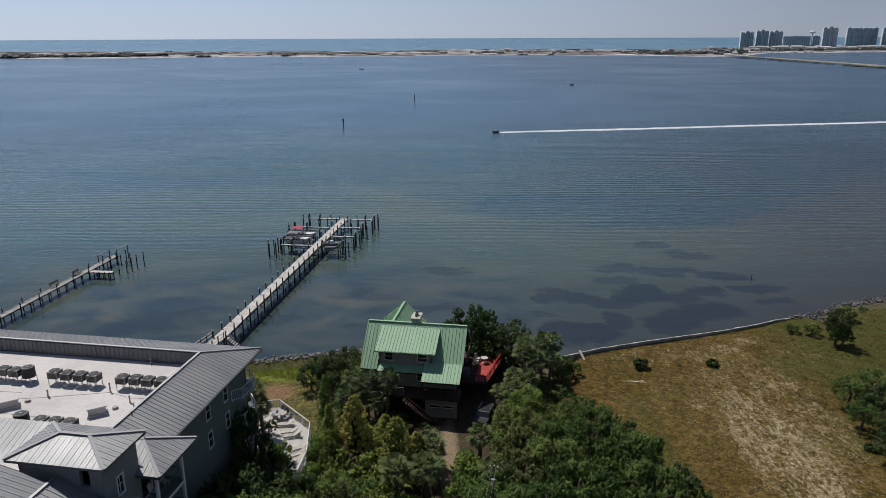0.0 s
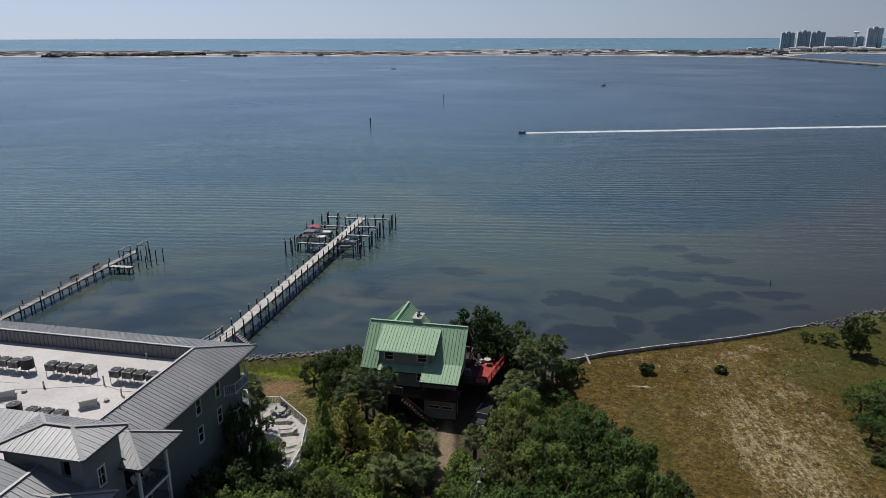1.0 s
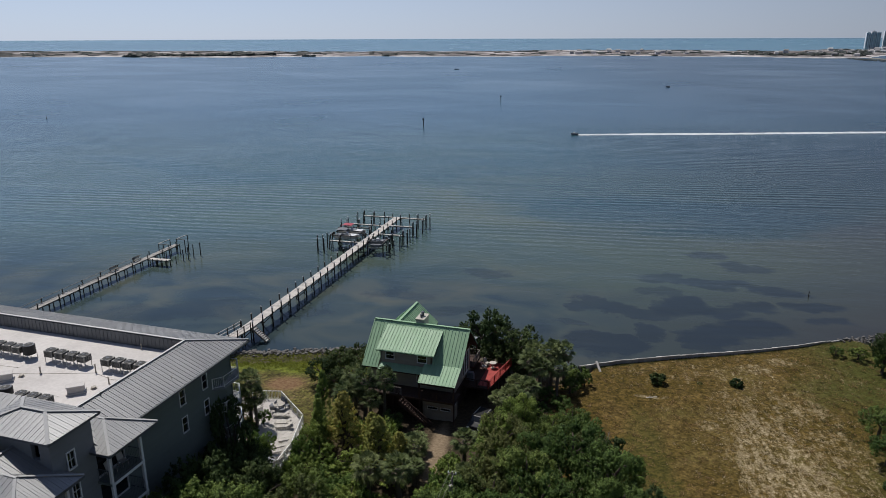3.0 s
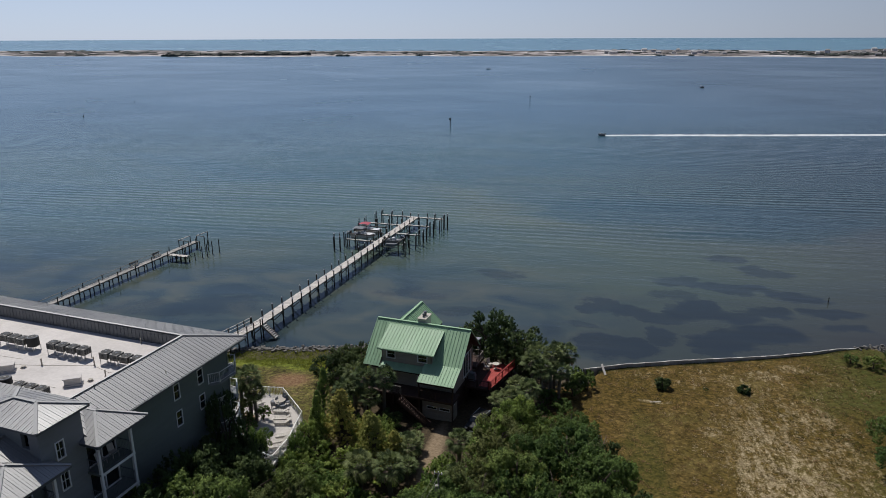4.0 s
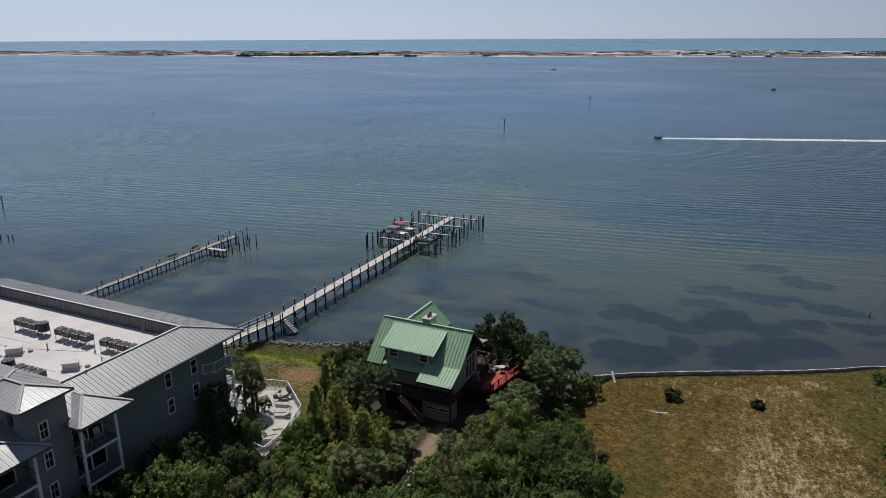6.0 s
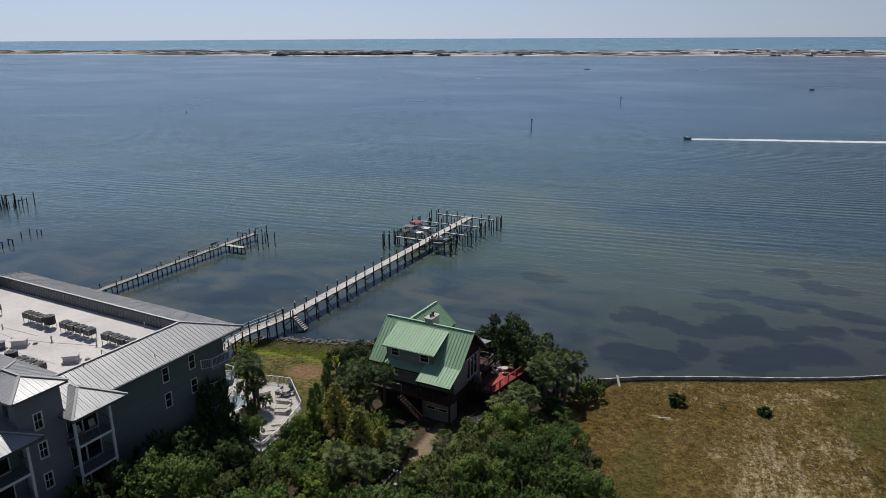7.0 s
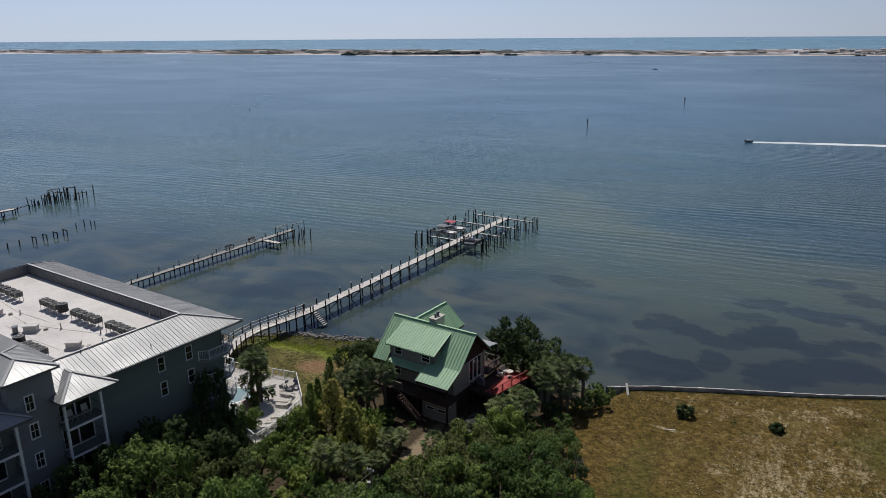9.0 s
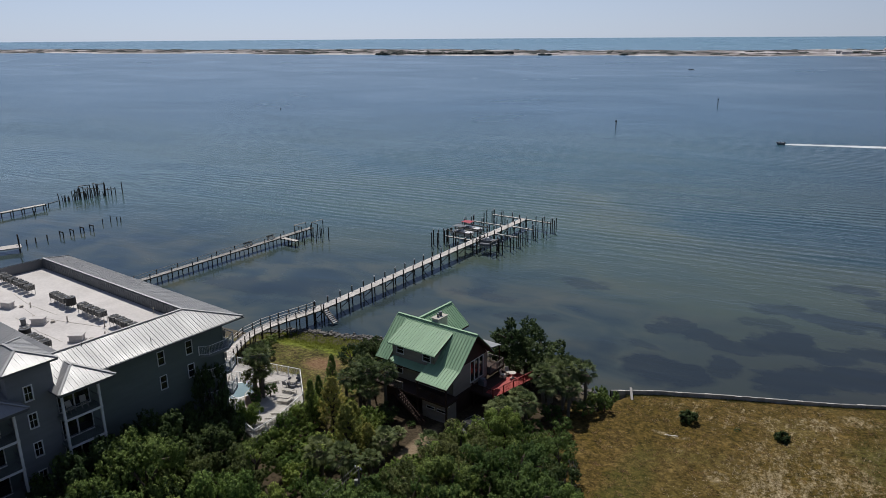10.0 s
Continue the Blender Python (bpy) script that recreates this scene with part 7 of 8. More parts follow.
def palm_kind(seed, height, label, fronds=36, reach=1.2):
    rng = np.random.default_rng(seed)
    ob = thing("palm_tree", Matrix.Identity(4), label, "palm tree", "palms of the grove")
    bm = bmesh.new()
    prev, r = Vector((0, 0, -0.3)), 0.19
    for k in range(5):
        nxt = Vector((0.05 * math.sin(k), 0.06 * math.cos(k * 1.3), height * (k + 1) / 5))
        tube(bm, prev, nxt, r, r * 0.97, 9)
        prev = nxt
    tube(bm, prev - Vector((0, 0, 0.7)), prev, 0.26, 0.2, 9)
    part("trunk", bm, PALM_BARK, ob)
    vs, fs = [], []
    for k in range(fronds):
        az = k * 2.39996 + rng.uniform(-0.2, 0.2)
        el = math.radians(78 - 125 * (k / fronds) ** 0.9 + rng.uniform(-8, 8))
        d = np.array([math.cos(az) * math.cos(el), math.sin(az) * math.cos(el), math.sin(el)])
        side = np.array([-math.sin(az), math.cos(az), 0])
        up = np.cross(d, side) * -1
        stem = reach * rng.uniform(0.55, 0.75)
        base = np.array(prev) + d * 0.05
        hub = base + d * stem
        i = len(vs)
        vs += [(base - side * 0.025).tolist(), (base + side * 0.025).tolist(), hub.tolist()]
        fs.append((i, i + 1, i + 2))
        nb = 15
        for j in range(nb):
            f = (j / (nb - 1) - 0.5) * math.radians(200)
            lead = d * math.cos(f) + side * math.sin(f)
            ln = reach * 0.62 * (1 - 0.25 * abs(f) / 1.75) * rng.uniform(0.85, 1.1)
            wid = np.cross(lead, up)
            wid /= np.linalg.norm(wid) + 1e-9
            mid = hub + lead * ln * 0.6 + up * 0.05
            tip = hub + lead * ln + np.array([0, 0, -0.30 * ln]) + up * 0.02
            i = len(vs)
            vs += [(hub - wid * 0.012).tolist(), (mid - wid * 0.042).tolist(), tip.tolist(), (mid + wid * 0.042).tolist()]
            fs += [(i, i + 1, i + 3), (i + 1, i + 2, i + 3)]
    dv, df = [], []
    for k in range(14):
        az = rng.uniform(0, 6.28)
        d = np.array([math.cos(az), math.sin(az), 0])
        side = np.array([-math.sin(az), math.cos(az), 0])
        top = np.array(prev) + np.array([0, 0, -0.15]) + d * 0.15
        low_p = top + d * reach * rng.uniform(0.25, 0.55) + np.array([0, 0, -reach * rng.uniform(0.6, 1.0)])
        w = reach * rng.uniform(0.16, 0.28)
        i = len(dv)
        midp = top * 0.4 + low_p * 0.6 + d * 0.12
        dv += [top.tolist(), (midp - side * w).tolist(), low_p.tolist(), (midp + side * w).tolist(), (midp + d * 0.08).tolist()]
        df += [(i, i + 1, i + 4), (i + 1, i + 2, i + 4), (i + 2, i + 3, i + 4), (i + 3, i, i + 4)]
    skirt = bpy.data.meshes.new("dead_fronds")
    skirt.from_pydata(dv, [], df)
    part("dead_fronds", skirt, DEAD_FROND, ob, "pale dead hanging fronds")
    me = bpy.data.meshes.new("fronds")
    me.from_pydata(vs, [], fs)
    part("fronds", me, PALM_LEAF, ob)
    return ob


oak_a = tree_kind("oak_tree", 1, 7.0, 2.7, OAK_LEAF, "dense dark green scrub oak in the grove")
oak_b = tree_kind("oak_tree", 2, 6.2, 3.0, OAK_LEAF, "broad dark green scrub oak in the grove")
oak_c = tree_kind("oak_tree", 3, 7.4, 2.5, BRIGHT_LEAF, "bright green young oak in the grove")
oak_d = tree_kind("dark_tree", 4, 6.6, 2.6, DARK_LEAF, "very dark green evergreen tree beside the house", 760, 19, (0.085, 0.15))
oak_e = tree_kind("olive_tree", 9, 6.8, 2.6, OLIVE_LEAF, "grey-olive scrub tree in the grove", 760, 20, (0.075, 0.135), clump=0.28)
gold = tree_kind("cypress_tree", 5, 7.4, 2.3, GOLD_LEAF, "feathery yellow-green cypress by the drive", 420, 26, (0.09, 0.15), "cone", clump=0.32)
cedar = tree_kind("cedar_tree", 6, 8.0, 1.5, BRIGHT_LEAF, "slim olive green cedar by the pool deck", 360, 25, (0.08, 0.14), "cone", clump=0.28)
shrub = tree_kind("shrub", 7, 2.4, 1.25, OAK_LEAF, "rounded dark green shrub", 150, 22, (0.09, 0.15), low=-0.9, clump=0.22, category="shrub")
low_bush = tree_kind("bush", 8, 2.6, 1.7, BRIGHT_LEAF, "bright green bush in the undergrowth", 190, 22, (0.1, 0.17), low=-0.9, clump=0.26, category="bush")
field_bush = tree_kind("field_bush", 12, 1.7, 1.0, DARK_LEAF, "dense round dark bush alone in the dry field", 330, 20, (0.08, 0.14), low=-0.9, clump=0.2, category="bush")
palm_a = palm_kind(1, 4.6, "sabal palm with a ragged round head")
palm_b = palm_kind(2, 3.1, "short sabal palm with a wide head", 34, 1.1)

placed = {}


def plant(kind, x, y, scale=1.0, tall=1.0, sink=0.0):
    m = pose(x, y, float(ground_z(x, y)) - sink, random.uniform(-3, 3), random.uniform(-3, 3), random.uniform(0, 360)) @ Matrix.Diagonal((scale, scale, scale * tall, 1))
    if kind not in placed:
        placed[kind] = True
        kind.matrix_basis = m
        return kind
    return copy_thing_plain(kind, m)


def copy_thing_plain(kind, m):
    made = copy_thing(kind, Matrix.Identity(4))
    made.matrix_basis = m
    return made


# grove: a loose scatter kept clear of the drive, the house, the pool deck and the condominium
def free_spot(x, y):
    if -3.0 < x < 3.2 and y > 59:
        return False
    if y > 57 and x < 3.2 and x > -2.4 and y < 60:
        return False
    if 3 < x < 13 and y > 59.5 + (x - 3) * 1.05:
        return False
    if -12.5 < x <= 3 and y > 57:
        return False
    if 3 < x < 7.4 and y > 55.5:
        return False
    if -7 < x < 6 and y > 53.5:
        return False
    lim = min(24.0, 17.8 + (72 - y) * 0.33)
    if x > lim - 1.2:
        return False
    wall = -17.9 + (y - 62.3) * 0.168
    if x < wall + 2.3:
        return False
    if y > 58 and x < -11.8:
        return False
    if y > 70.5 and x < 3:
        return False
    if y > 73.5:
        return False
    return True


sc = random.Random(21)
spots_t = []
tries = 0
while len(spots_t) < 140 and tries < 12000:
    tries += 1
    x, y = sc.uniform(-26, 24), sc.uniform(31, 74)
    gap = 3.05 if x > 3 else 3.2
    if free_spot(x, y) and all((x - a) ** 2 + (y - b) ** 2 > gap * gap for a, b in spots_t):
        spots_t.append((x, y))
for x, y in spots_t:
    r = sc.random()
    if x > 3:
        kind = oak_a if r < 0.3 else oak_b if r < 0.52 else oak_c if r < 0.64 else oak_e if r < 0.88 else oak_d
        border = min(24.0, 17.8 + (72 - y) * 0.33) - x
        target = min(9.0 if y < 58 else 9.0 - (y - 58) * 0.3, 4.6 + border * 0.62)
    else:
        kind = oak_c if r < 0.5 else oak_a if r < 0.68 else oak_b if r < 0.8 else oak_e
        if x < -9:
            kind = oak_d if r < 0.5 else oak_a if r < 0.8 else oak_e
        target = 11.2 if y < 49 else 9.3 if y < 54 else 7.0
        if -6 < x:
            target -= 1.2
        if -8.5 < x < 5.5 and 48.5 < y:   # open ground with palms by the drive
            target = min(target, 3.0 + max(0.0, 53 - y) * 0.55)
            kind = oak_c if r < 0.6 else oak_e
        if -16 < x < -7 and 51.5 < y:   # low growth before the terrace
            target = min(target, 2.5 + max(0.0, 56.5 - y) * 0.6)
    s = target / 7.0 * sc.uniform(0.74, 1.14)
    stretch = max(1.0, s / (0.55 + s * 0.45)) * sc.uniform(0.95, 1.08)
    if y > min(42.5, 39 + 0.51 * x):   # the grove ends where the clearing to the south begins
        plant(kind, x, y, 1.06 * min(s, 0.55 + s * 0.45), stretch / 1.06)
# named trees
for x, y, s, h in ((-9.6, 66.9, 1.1, 0.88), (-4.5, 62.8, 1.15, 0.8), (-6.3, 65.6, 0.9, 0.8), (-2.9, 63.6, 0.8, 0.75)):
    plant(gold, x, y, s, h)
for x, y, s, h in ((-13.9, 72.2, 0.8, 1.05), (-13.2, 69.2, 0.72, 0.95), (-12.2, 66.2, 0.85, 0.95)):
    plant(cedar, x, y, s, h)
for x, y, s, h in ((3.9, 90.2, 1.55, 0.9), (8.2, 88.2, 1.35, 0.88), (2.8, 89.7, 1.15, 0.95), (6.0, 87.3, 0.95, 0.85), (-5.3, 71.6, 0.5, 0.8), (10.0, 86.6, 0.7, 0.6), (7.0, 91.4, 0.9, 0.7), (11.0, 88.5, 0.75, 0.8), (-14.6, 82.8, 0.85, 0.9), (-17.0, 81.2, 0.72, 0.8), (-12.9, 85.0, 0.78, 0.9), (-12.6, 80.2, 0.85, 0.9), (-16.2, 84.2, 0.7, 0.8), (-12.0, 77.0, 0.62, 0.9), (-14.6, 79.2, 0.62, 0.8),
                   (-17.5, 57.0, 0.85, 2.2), (8.9, 86.0, 0.55, 0.95), (7.0, 87.6, 0.5, 0.9), (-17.0, 54.2, 0.85, 1.6), (-18.0, 59.6, 0.45, 1.6), (-17.6, 51.8, 0.95, 1.4), (-18.4, 48.4, 0.9, 1.3), (-15.9, 56.3, 0.76, 1.42), (-14.9, 57.0, 0.5, 1.35), (-14.4, 53.0, 0.95, 1.2)):
    plant(oak_d, x, y, s, h)
for x, y, s, h, k in ((-8.9, 72.9, 1.12, 1.05, palm_a), (-6.7, 73.2, 1.08, 1.1, palm_a), (-11.2, 71.6, 1.0, 0.95, palm_a), (-10.6, 74.4, 1.05, 1.05, palm_a), (-7.8, 71.4, 1.0, 0.8, palm_a), (-1.5, 67.4, 0.9, 0.6, palm_b), (-1.9, 65.6, 1.0, 0.75, palm_b), (-1.2, 63.9, 1.1, 0.85, palm_b), (3.7, 65.0, 1.2, 0.9, palm_b), (-1.6, 57.4, 1.35, 1.0, palm_b), (-4.7, 57.8, 1.3, 1.0, palm_b), (5.0, 56.6, 1.2, 0.95, palm_b), (-0.9, 61.0, 1.0, 0.7, palm_b), (-10.0, 72.8, 1.05, 0.9, palm_a), (8.8, 78.0, 1.1, 0.7, palm_a), (6.9, 75.6, 1.0, 0.62, palm_a), (9.4, 74.4, 1.05, 0.7, palm_a), (12.9, 84.6, 1.1, 1.0, palm_a), (11.6, 80.6, 1.1, 0.9, palm_a), (4.6, 58.4, 1.0, 1.1, palm_b),
                      (7.9, 74.8, 1.15, 1.0, palm_b), (10.2, 76.6, 1.2, 1.0, palm_b), (7.4, 72.6, 0.9, 0.8, palm_b), (12.4, 83.2, 1.15, 0.98, palm_a), (14.6, 85.4, 1.15, 0.98, palm_a), (10.6, 84.2, 1.1, 0.95, palm_a), (10.4, 82.0, 1.15, 0.95, palm_a), (13.6, 81.8, 1.05, 0.8, palm_a),
                      ):
    plant(k, x, y, s, h)
for x, y, s, h, k in ((-20.4, 66.9, 1.15, 0.98, palm_a), (-21.8, 67.6, 1.1, 0.9, palm_a), (-19.4, 66.2, 1.0, 0.8, palm_a), (-21.0, 66.4, 0.55, 1.1, oak_e), (-18.9, 66.9, 0.8, 0.9, shrub), (-20.0, 65.5, 0.7, 0.9, shrub), (-16.1, 60.9, 0.4, 1.0, oak_c), (-19.0, 64.6, 0.55, 0.8, shrub)):
    plant(k, x, y, s, h, float(ground_z(x, y)) - PZ)   # in the terrace bed
for x, y, s, h in ((-4.9, 70.6, 0.9, 0.8), (16.9, 88.9, 1.0, 0.9), (15.6, 88.3, 1.1, 0.9), (16.0, 86.2, 1.2, 0.9), (17.2, 84.6, 0.9, 0.9), (12.2, 79.6, 1.1, 0.9), (15.2, 82.4, 1.1, 0.8), (14.0, 77.8, 1.05, 0.8), (9.2, 79.4, 1.0, 0.8), (11.4, 75.0, 1.2, 0.9), (-2.2, 71.8, 0.5, 0.5), (-7.6, 70.2, 1.0, 0.8),
                   (-30.2, 76.0, 0.9, 0.8), (-30.6, 77.8, 1.0, 0.8), (-30.9, 79.6, 0.9, 0.8), (-31.8, 81.6, 0.9, 0.7), (-29.2, 78.8, 0.7, 0.7), (-32.9, 83.6, 0.8, 0.6),
                   (56.4, 93.0, 1.3, 1.2), (57.8, 93.8, 1.1, 1.0), (63.5, 103.0, 1.3, 0.8), (58.8, 98.0, 1.2, 0.8), (55.0, 97.2, 1.1, 0.7), (52.6, 98.4, 0.9, 0.6), (69.0, 108.2, 0.7, 0.6)):
    plant(shrub, x, y, s, h)
for x, y, s, h in ((-5.2, 66.6, 1.1, 1.1), (-3.3, 65.6, 0.9, 1.0), (-7.4, 67.6, 1.0, 1.1), (-6.0, 68.8, 1.0, 1.2), (-8.6, 60.9, 0.9, 0.7), (-9.8, 61.9, 0.9, 0.7), (-7.6, 59.0, 0.9, 0.8), (-11.0, 60.6, 0.9, 0.8), (-8.6, 58.0, 1.0, 0.9), (2.7, 61.6, 1.15, 1.05), (3.6, 59.4, 1.1, 1.0), (3.9, 61.4, 0.8, 0.9), (-2.6, 60.2, 0.9, 0.8), (2.6, 57.4, 0.9, 0.9), (-0.6, 55.2, 1.0, 0.9), (-3.0, 56.0, 0.9, 0.9), (-6.2, 59.6, 1.0, 0.9), (-6.0, 56.0, 1.2, 1.0), (2.4, 63.6, 0.8, 0.9), (2.3, 65.6, 0.6, 0.7), (2.1, 59.4, 1.0, 1.1), (1.6, 55.8, 1.2, 1.2), (-1.2, 53.2, 1.0, 1.0), (2.4, 53.8, 1.0, 1.1), (-3.9, 54.6, 1.2, 1.1), (7.4, 69.4, 1.0, 0.8), (-11.4, 63.4, 1.1, 1.0), (-12.4, 60.4, 1.1, 1.0), (-10.4, 69.6, 1.1, 1.0), (-7.0, 62.0, 1.2, 1.0), (13.4, 72.6, 1.1, 0.8), (15.8, 69.4, 1.0, 0.7), (17.0, 64.5, 1.0, 0.7), (18.4, 59.0, 1.0, 0.8), (9.6, 73.2, 1.2, 0.9), (-11.8, 75.0, 0.9, 0.9)):
    plant(low_bush, x, y, s, h)
for x, y, s, h in ((8.0, 70.2, 0.8, 1.02), (6.9, 66.4, 0.85, 1.0), (9.6, 71.6, 0.75, 1.05), (6.5, 62.4, 0.85, 0.9), (-12.6, 56.2, 0.5, 0.75), (-17.2, 59.4, 0.55, 1.6), (-16.5, 60.5, 0.46, 1.6), (-16.2, 57.6, 0.5, 1.4), (-12.5, 64.8, 0.6, 1.0), (-13.0, 62.4, 0.5, 1.15), (-13.2, 60.1, 0.42, 1.1), (-12.7, 67.4, 0.45, 1.2), (-12.2, 67.0, 0.5, 0.95)):
    plant(oak_c, x, y, s, h)
for x, y, s, h in ((-16.2, 47.6, 1.1, 1.25), (-10.0, 54.0, 0.9, 1.0)):
    plant(oak_a, x, y, s, h)
for x, y, s, h in ((26.6, 86.6, 1.05, 0.95), (36.5, 87.2, 0.85, 0.95), (46.2, 66.4, 0.8, 0.8), (31.9, 86.9, 0.4, 0.8)):
    plant(field_bush, x, y, s, h * 1.05, 0.45)
# field tree and the hedge on the far side of the field
plant(oak_d, 56.6, 93.6, 0.72, 1.3)
for x, y, s, h in ((48.6, 75.6, 0.8, 0.75), (50.8, 72.4, 0.85, 0.8), (47.4, 70.6, 0.7, 0.7), (52.4, 77.4, 0.8, 0.75), (48.6, 66.6, 0.8, 0.8), (51.6, 67.6, 0.9, 0.8), (46.8, 63.6, 0.75, 0.75), (54.6, 73.4, 0.9, 0.8), (50.6, 61.6, 0.9, 0.8), (55.5, 68.0, 0.9, 0.8), (47.8, 58.6, 0.8, 0.8), (54.4, 63.0, 0.95, 0.85)):
    plant(oak_a if sc.random() < 0.4 else oak_d, x, y, s * 1.08, h)


# ---- grass ----
def grass(name, spots_g, material, label, hi, seed):
    rng = np.random.default_rng(seed)
    vs, fs = [], []
    for x, y in spots_g:
        z = float(ground_z(x, y)) - 0.03
        for k in range(5):
            a, l, h = rng.uniform(0, 6.28), rng.uniform(0.1, 0.32), rng.uniform(*hi)
            w = rng.uniform(0.025, 0.06)
            bx, by = x + rng.normal(0, 0.16), y + rng.normal(0, 0.16)
            i = len(vs)
            vs += [(bx - math.sin(a) * w, by + math.cos(a) * w, z), (bx + math.sin(a) * w, by - math.cos(a) * w, z), (bx + math.cos(a) * l, by + math.sin(a) * l, z + h)]
            fs.append((i, i + 1, i + 2))
    me = bpy.data.meshes.new(name)
    me.from_pydata(vs, [], fs)
    return solid(name, me, material, label, "grass", kind="stuff")


rg = np.random.default_rng(4)
sp = []
for k in range(15000):
    x, y = rg.uniform(13, 70), rg.uniform(46, 112)
    if y > np.interp(x, SX, SY) - 0.9 or (x < 17 and y < 78):
        continue
    bare = math.exp(-(((x - 36.6) / 7) ** 2 + ((y - 69) / 14) ** 2))
    if rg.random() < 0.75 * bare or math.sin(x * 0.7 + 2 * math.sin(y * 0.33)) + math.sin(y * 0.9 + x * 0.3) + rg.normal(0, 0.9) < -0.6:
        continue
    sp.append((x, y))
grass("dry_field_grass", sp, DRY_GRASS, "dry brown and olive tufts of field grass", (0.04, 0.16), 1)
sp = []
for k in range(3000):
    x, y = rg.normal(36.8, 5.0), rg.normal(68, 9.5)
    if 45 < y < 92 and math.sin(x * 1.3 + math.sin(y * 0.7) * 2) + math.sin(y * 0.9 + x * 0.4) + rg.normal(0, 0.5) > 0.2:
        sp.append((x, y))
for k in range(200):
    x = rg.uniform(20, 52)
    sp.append((x, float(np.interp(x, SX, SY)) - rg.uniform(1.5, 8)))
grass("dry_straw", sp, STRAW, "bleached straw lying over the bare sand", (0.03, 0.12), 5)
sp = [(x, y) for x, y in zip(rg.uniform(-40, -10, 6500), rg.uniform(83.5, 95, 6500)) if y < np.interp(x, SX, SY) - 0.6 and y > 84.5 + 0.5 * math.sin(x)]
grass("marsh_grass", sp, GREEN_GRASS, "bright green marsh grass behind the beach", (0.1, 0.28), 2)
sp = [(x, y) for x, y in zip(rg.uniform(44, 90, 7000), rg.uniform(50, 125, 7000)) if y < np.interp(x, SX, SY) - 0.8]
for k in range(900):   # weeds along the bulkhead
    x = rg.uniform(17, 56)
    if math.sin(x * 1.7) + math.sin(x * 0.61 + 1) + rg.normal(0, 0.6) > -0.2:
        sp.append((x, float(np.interp(x, SX, SY)) - 0.95 - abs(rg.normal(0, 0.35))))
grass("green_field_grass", sp, FIELD_BLADE, "green grass along the edge of the field", (0.06, 0.2), 3)


# ---- bulkhead and shore stones ----
wall = thing("bulkhead", Matrix.Identity(4), "grey timber bulkhead with a pale cap along the field", "bulkhead")
line = [Vector((x, y, 0)) for x, y in SHORE if 15 < x < 58]
along = []
for k in range(len(line) - 1):
    a, b = line[k], line[k + 1]
    n = max(1, round((b - a).length / 0.9))
    along += [a.lerp(b, j / n) for j in range(n)]
along.append(line[-1])
for k in range(len(along) - 1):
    a, b = along[k], along[k + 1]
    d = (b - a).normalized()
    s = Vector((d.y, -d.x, 0))
    a, b = a + s * 0.65, b + s * 0.65
    top = 1.78 - 0.12 * float(smooth(30, 44, a.x)) - 0.5 * max(0, (a.x - 50) / 8) + random.uniform(-0.03, 0.03)
    bm = bmesh.new()
    prism(bm, [(*a.xy, top), (*b.xy, top), (*(b + s * 0.09).xy, top), (*(a + s * 0.09).xy, top)], (0, 0, -3.2))
    part("sheet_panel", bm, PIER_GREY, wall)
    bm = bmesh.new()
    prism(bm, [(*(a - s * 0.1).xy, top + 0.09), (*(b - s * 0.1).xy, top + 0.09), (*(b + s * 0.1).xy, top + 0.09), (*(a + s * 0.1).xy, top + 0.09)], (0, 0, -0.085))
    part("cap_board", bm, DECK_WOOD if k % 4 == 1 else PIER_GREY, wall)
    if k % 3 == 0:
        c = a - s * 0.16
        part("piling", tube(bmesh.new(), (c.x, c.y, -1.2), (c.x, c.y, top - 0.02), 0.13, 0.13, 7), PILE_WOOD, wall)
solid("leaning_post", bev(beam(bmesh.new(), (0.2, -0.5, -0.25), (-0.5, 1.3, 1.05), 0.3, 0.16), 0.03), DECK_WOOD, "pale leaning timber post by the bulkhead", "post", m=pose(19.5, 89.0, 1.3))


def stones(name, places, label):
    """Uneven angular stones heaped along the shore, as one piece of stuff."""
    rng = np.random.default_rng(8)
    base = np.array([(1, 1, 1), (1, 1, -1), (1, -1, 1), (1, -1, -1), (-1, 1, 1), (-1, 1, -1), (-1, -1, 1), (-1, -1, -1)], float) * 0.5
    quads = np.array([(0, 2, 3, 1), (4, 5, 7, 6), (0, 1, 5, 4), (2, 6, 7, 3), (0, 4, 6, 2), (1, 3, 7, 5)])
    vs, fs = [], []
    for x, y, z, s in places:
        q = base * s * rng.uniform(0.6, 1.25, 3) * rng.uniform(0.6, 1.2, (8, 1))
        a = rng.uniform(0, 6.28)
        r = np.array([[math.cos(a), -math.sin(a), 0], [math.sin(a), math.cos(a), 0], [0, 0, 1]])
        i = len(vs)
        vs += (q @ r.T + np.array([x, y, z])).tolist()
        fs += (quads + i).tolist()
    me = bpy.data.meshes.new(name)
    me.from_pydata(vs, [], fs)
    return solid(name, me, ROCK, label, "stones", kind="stuff")


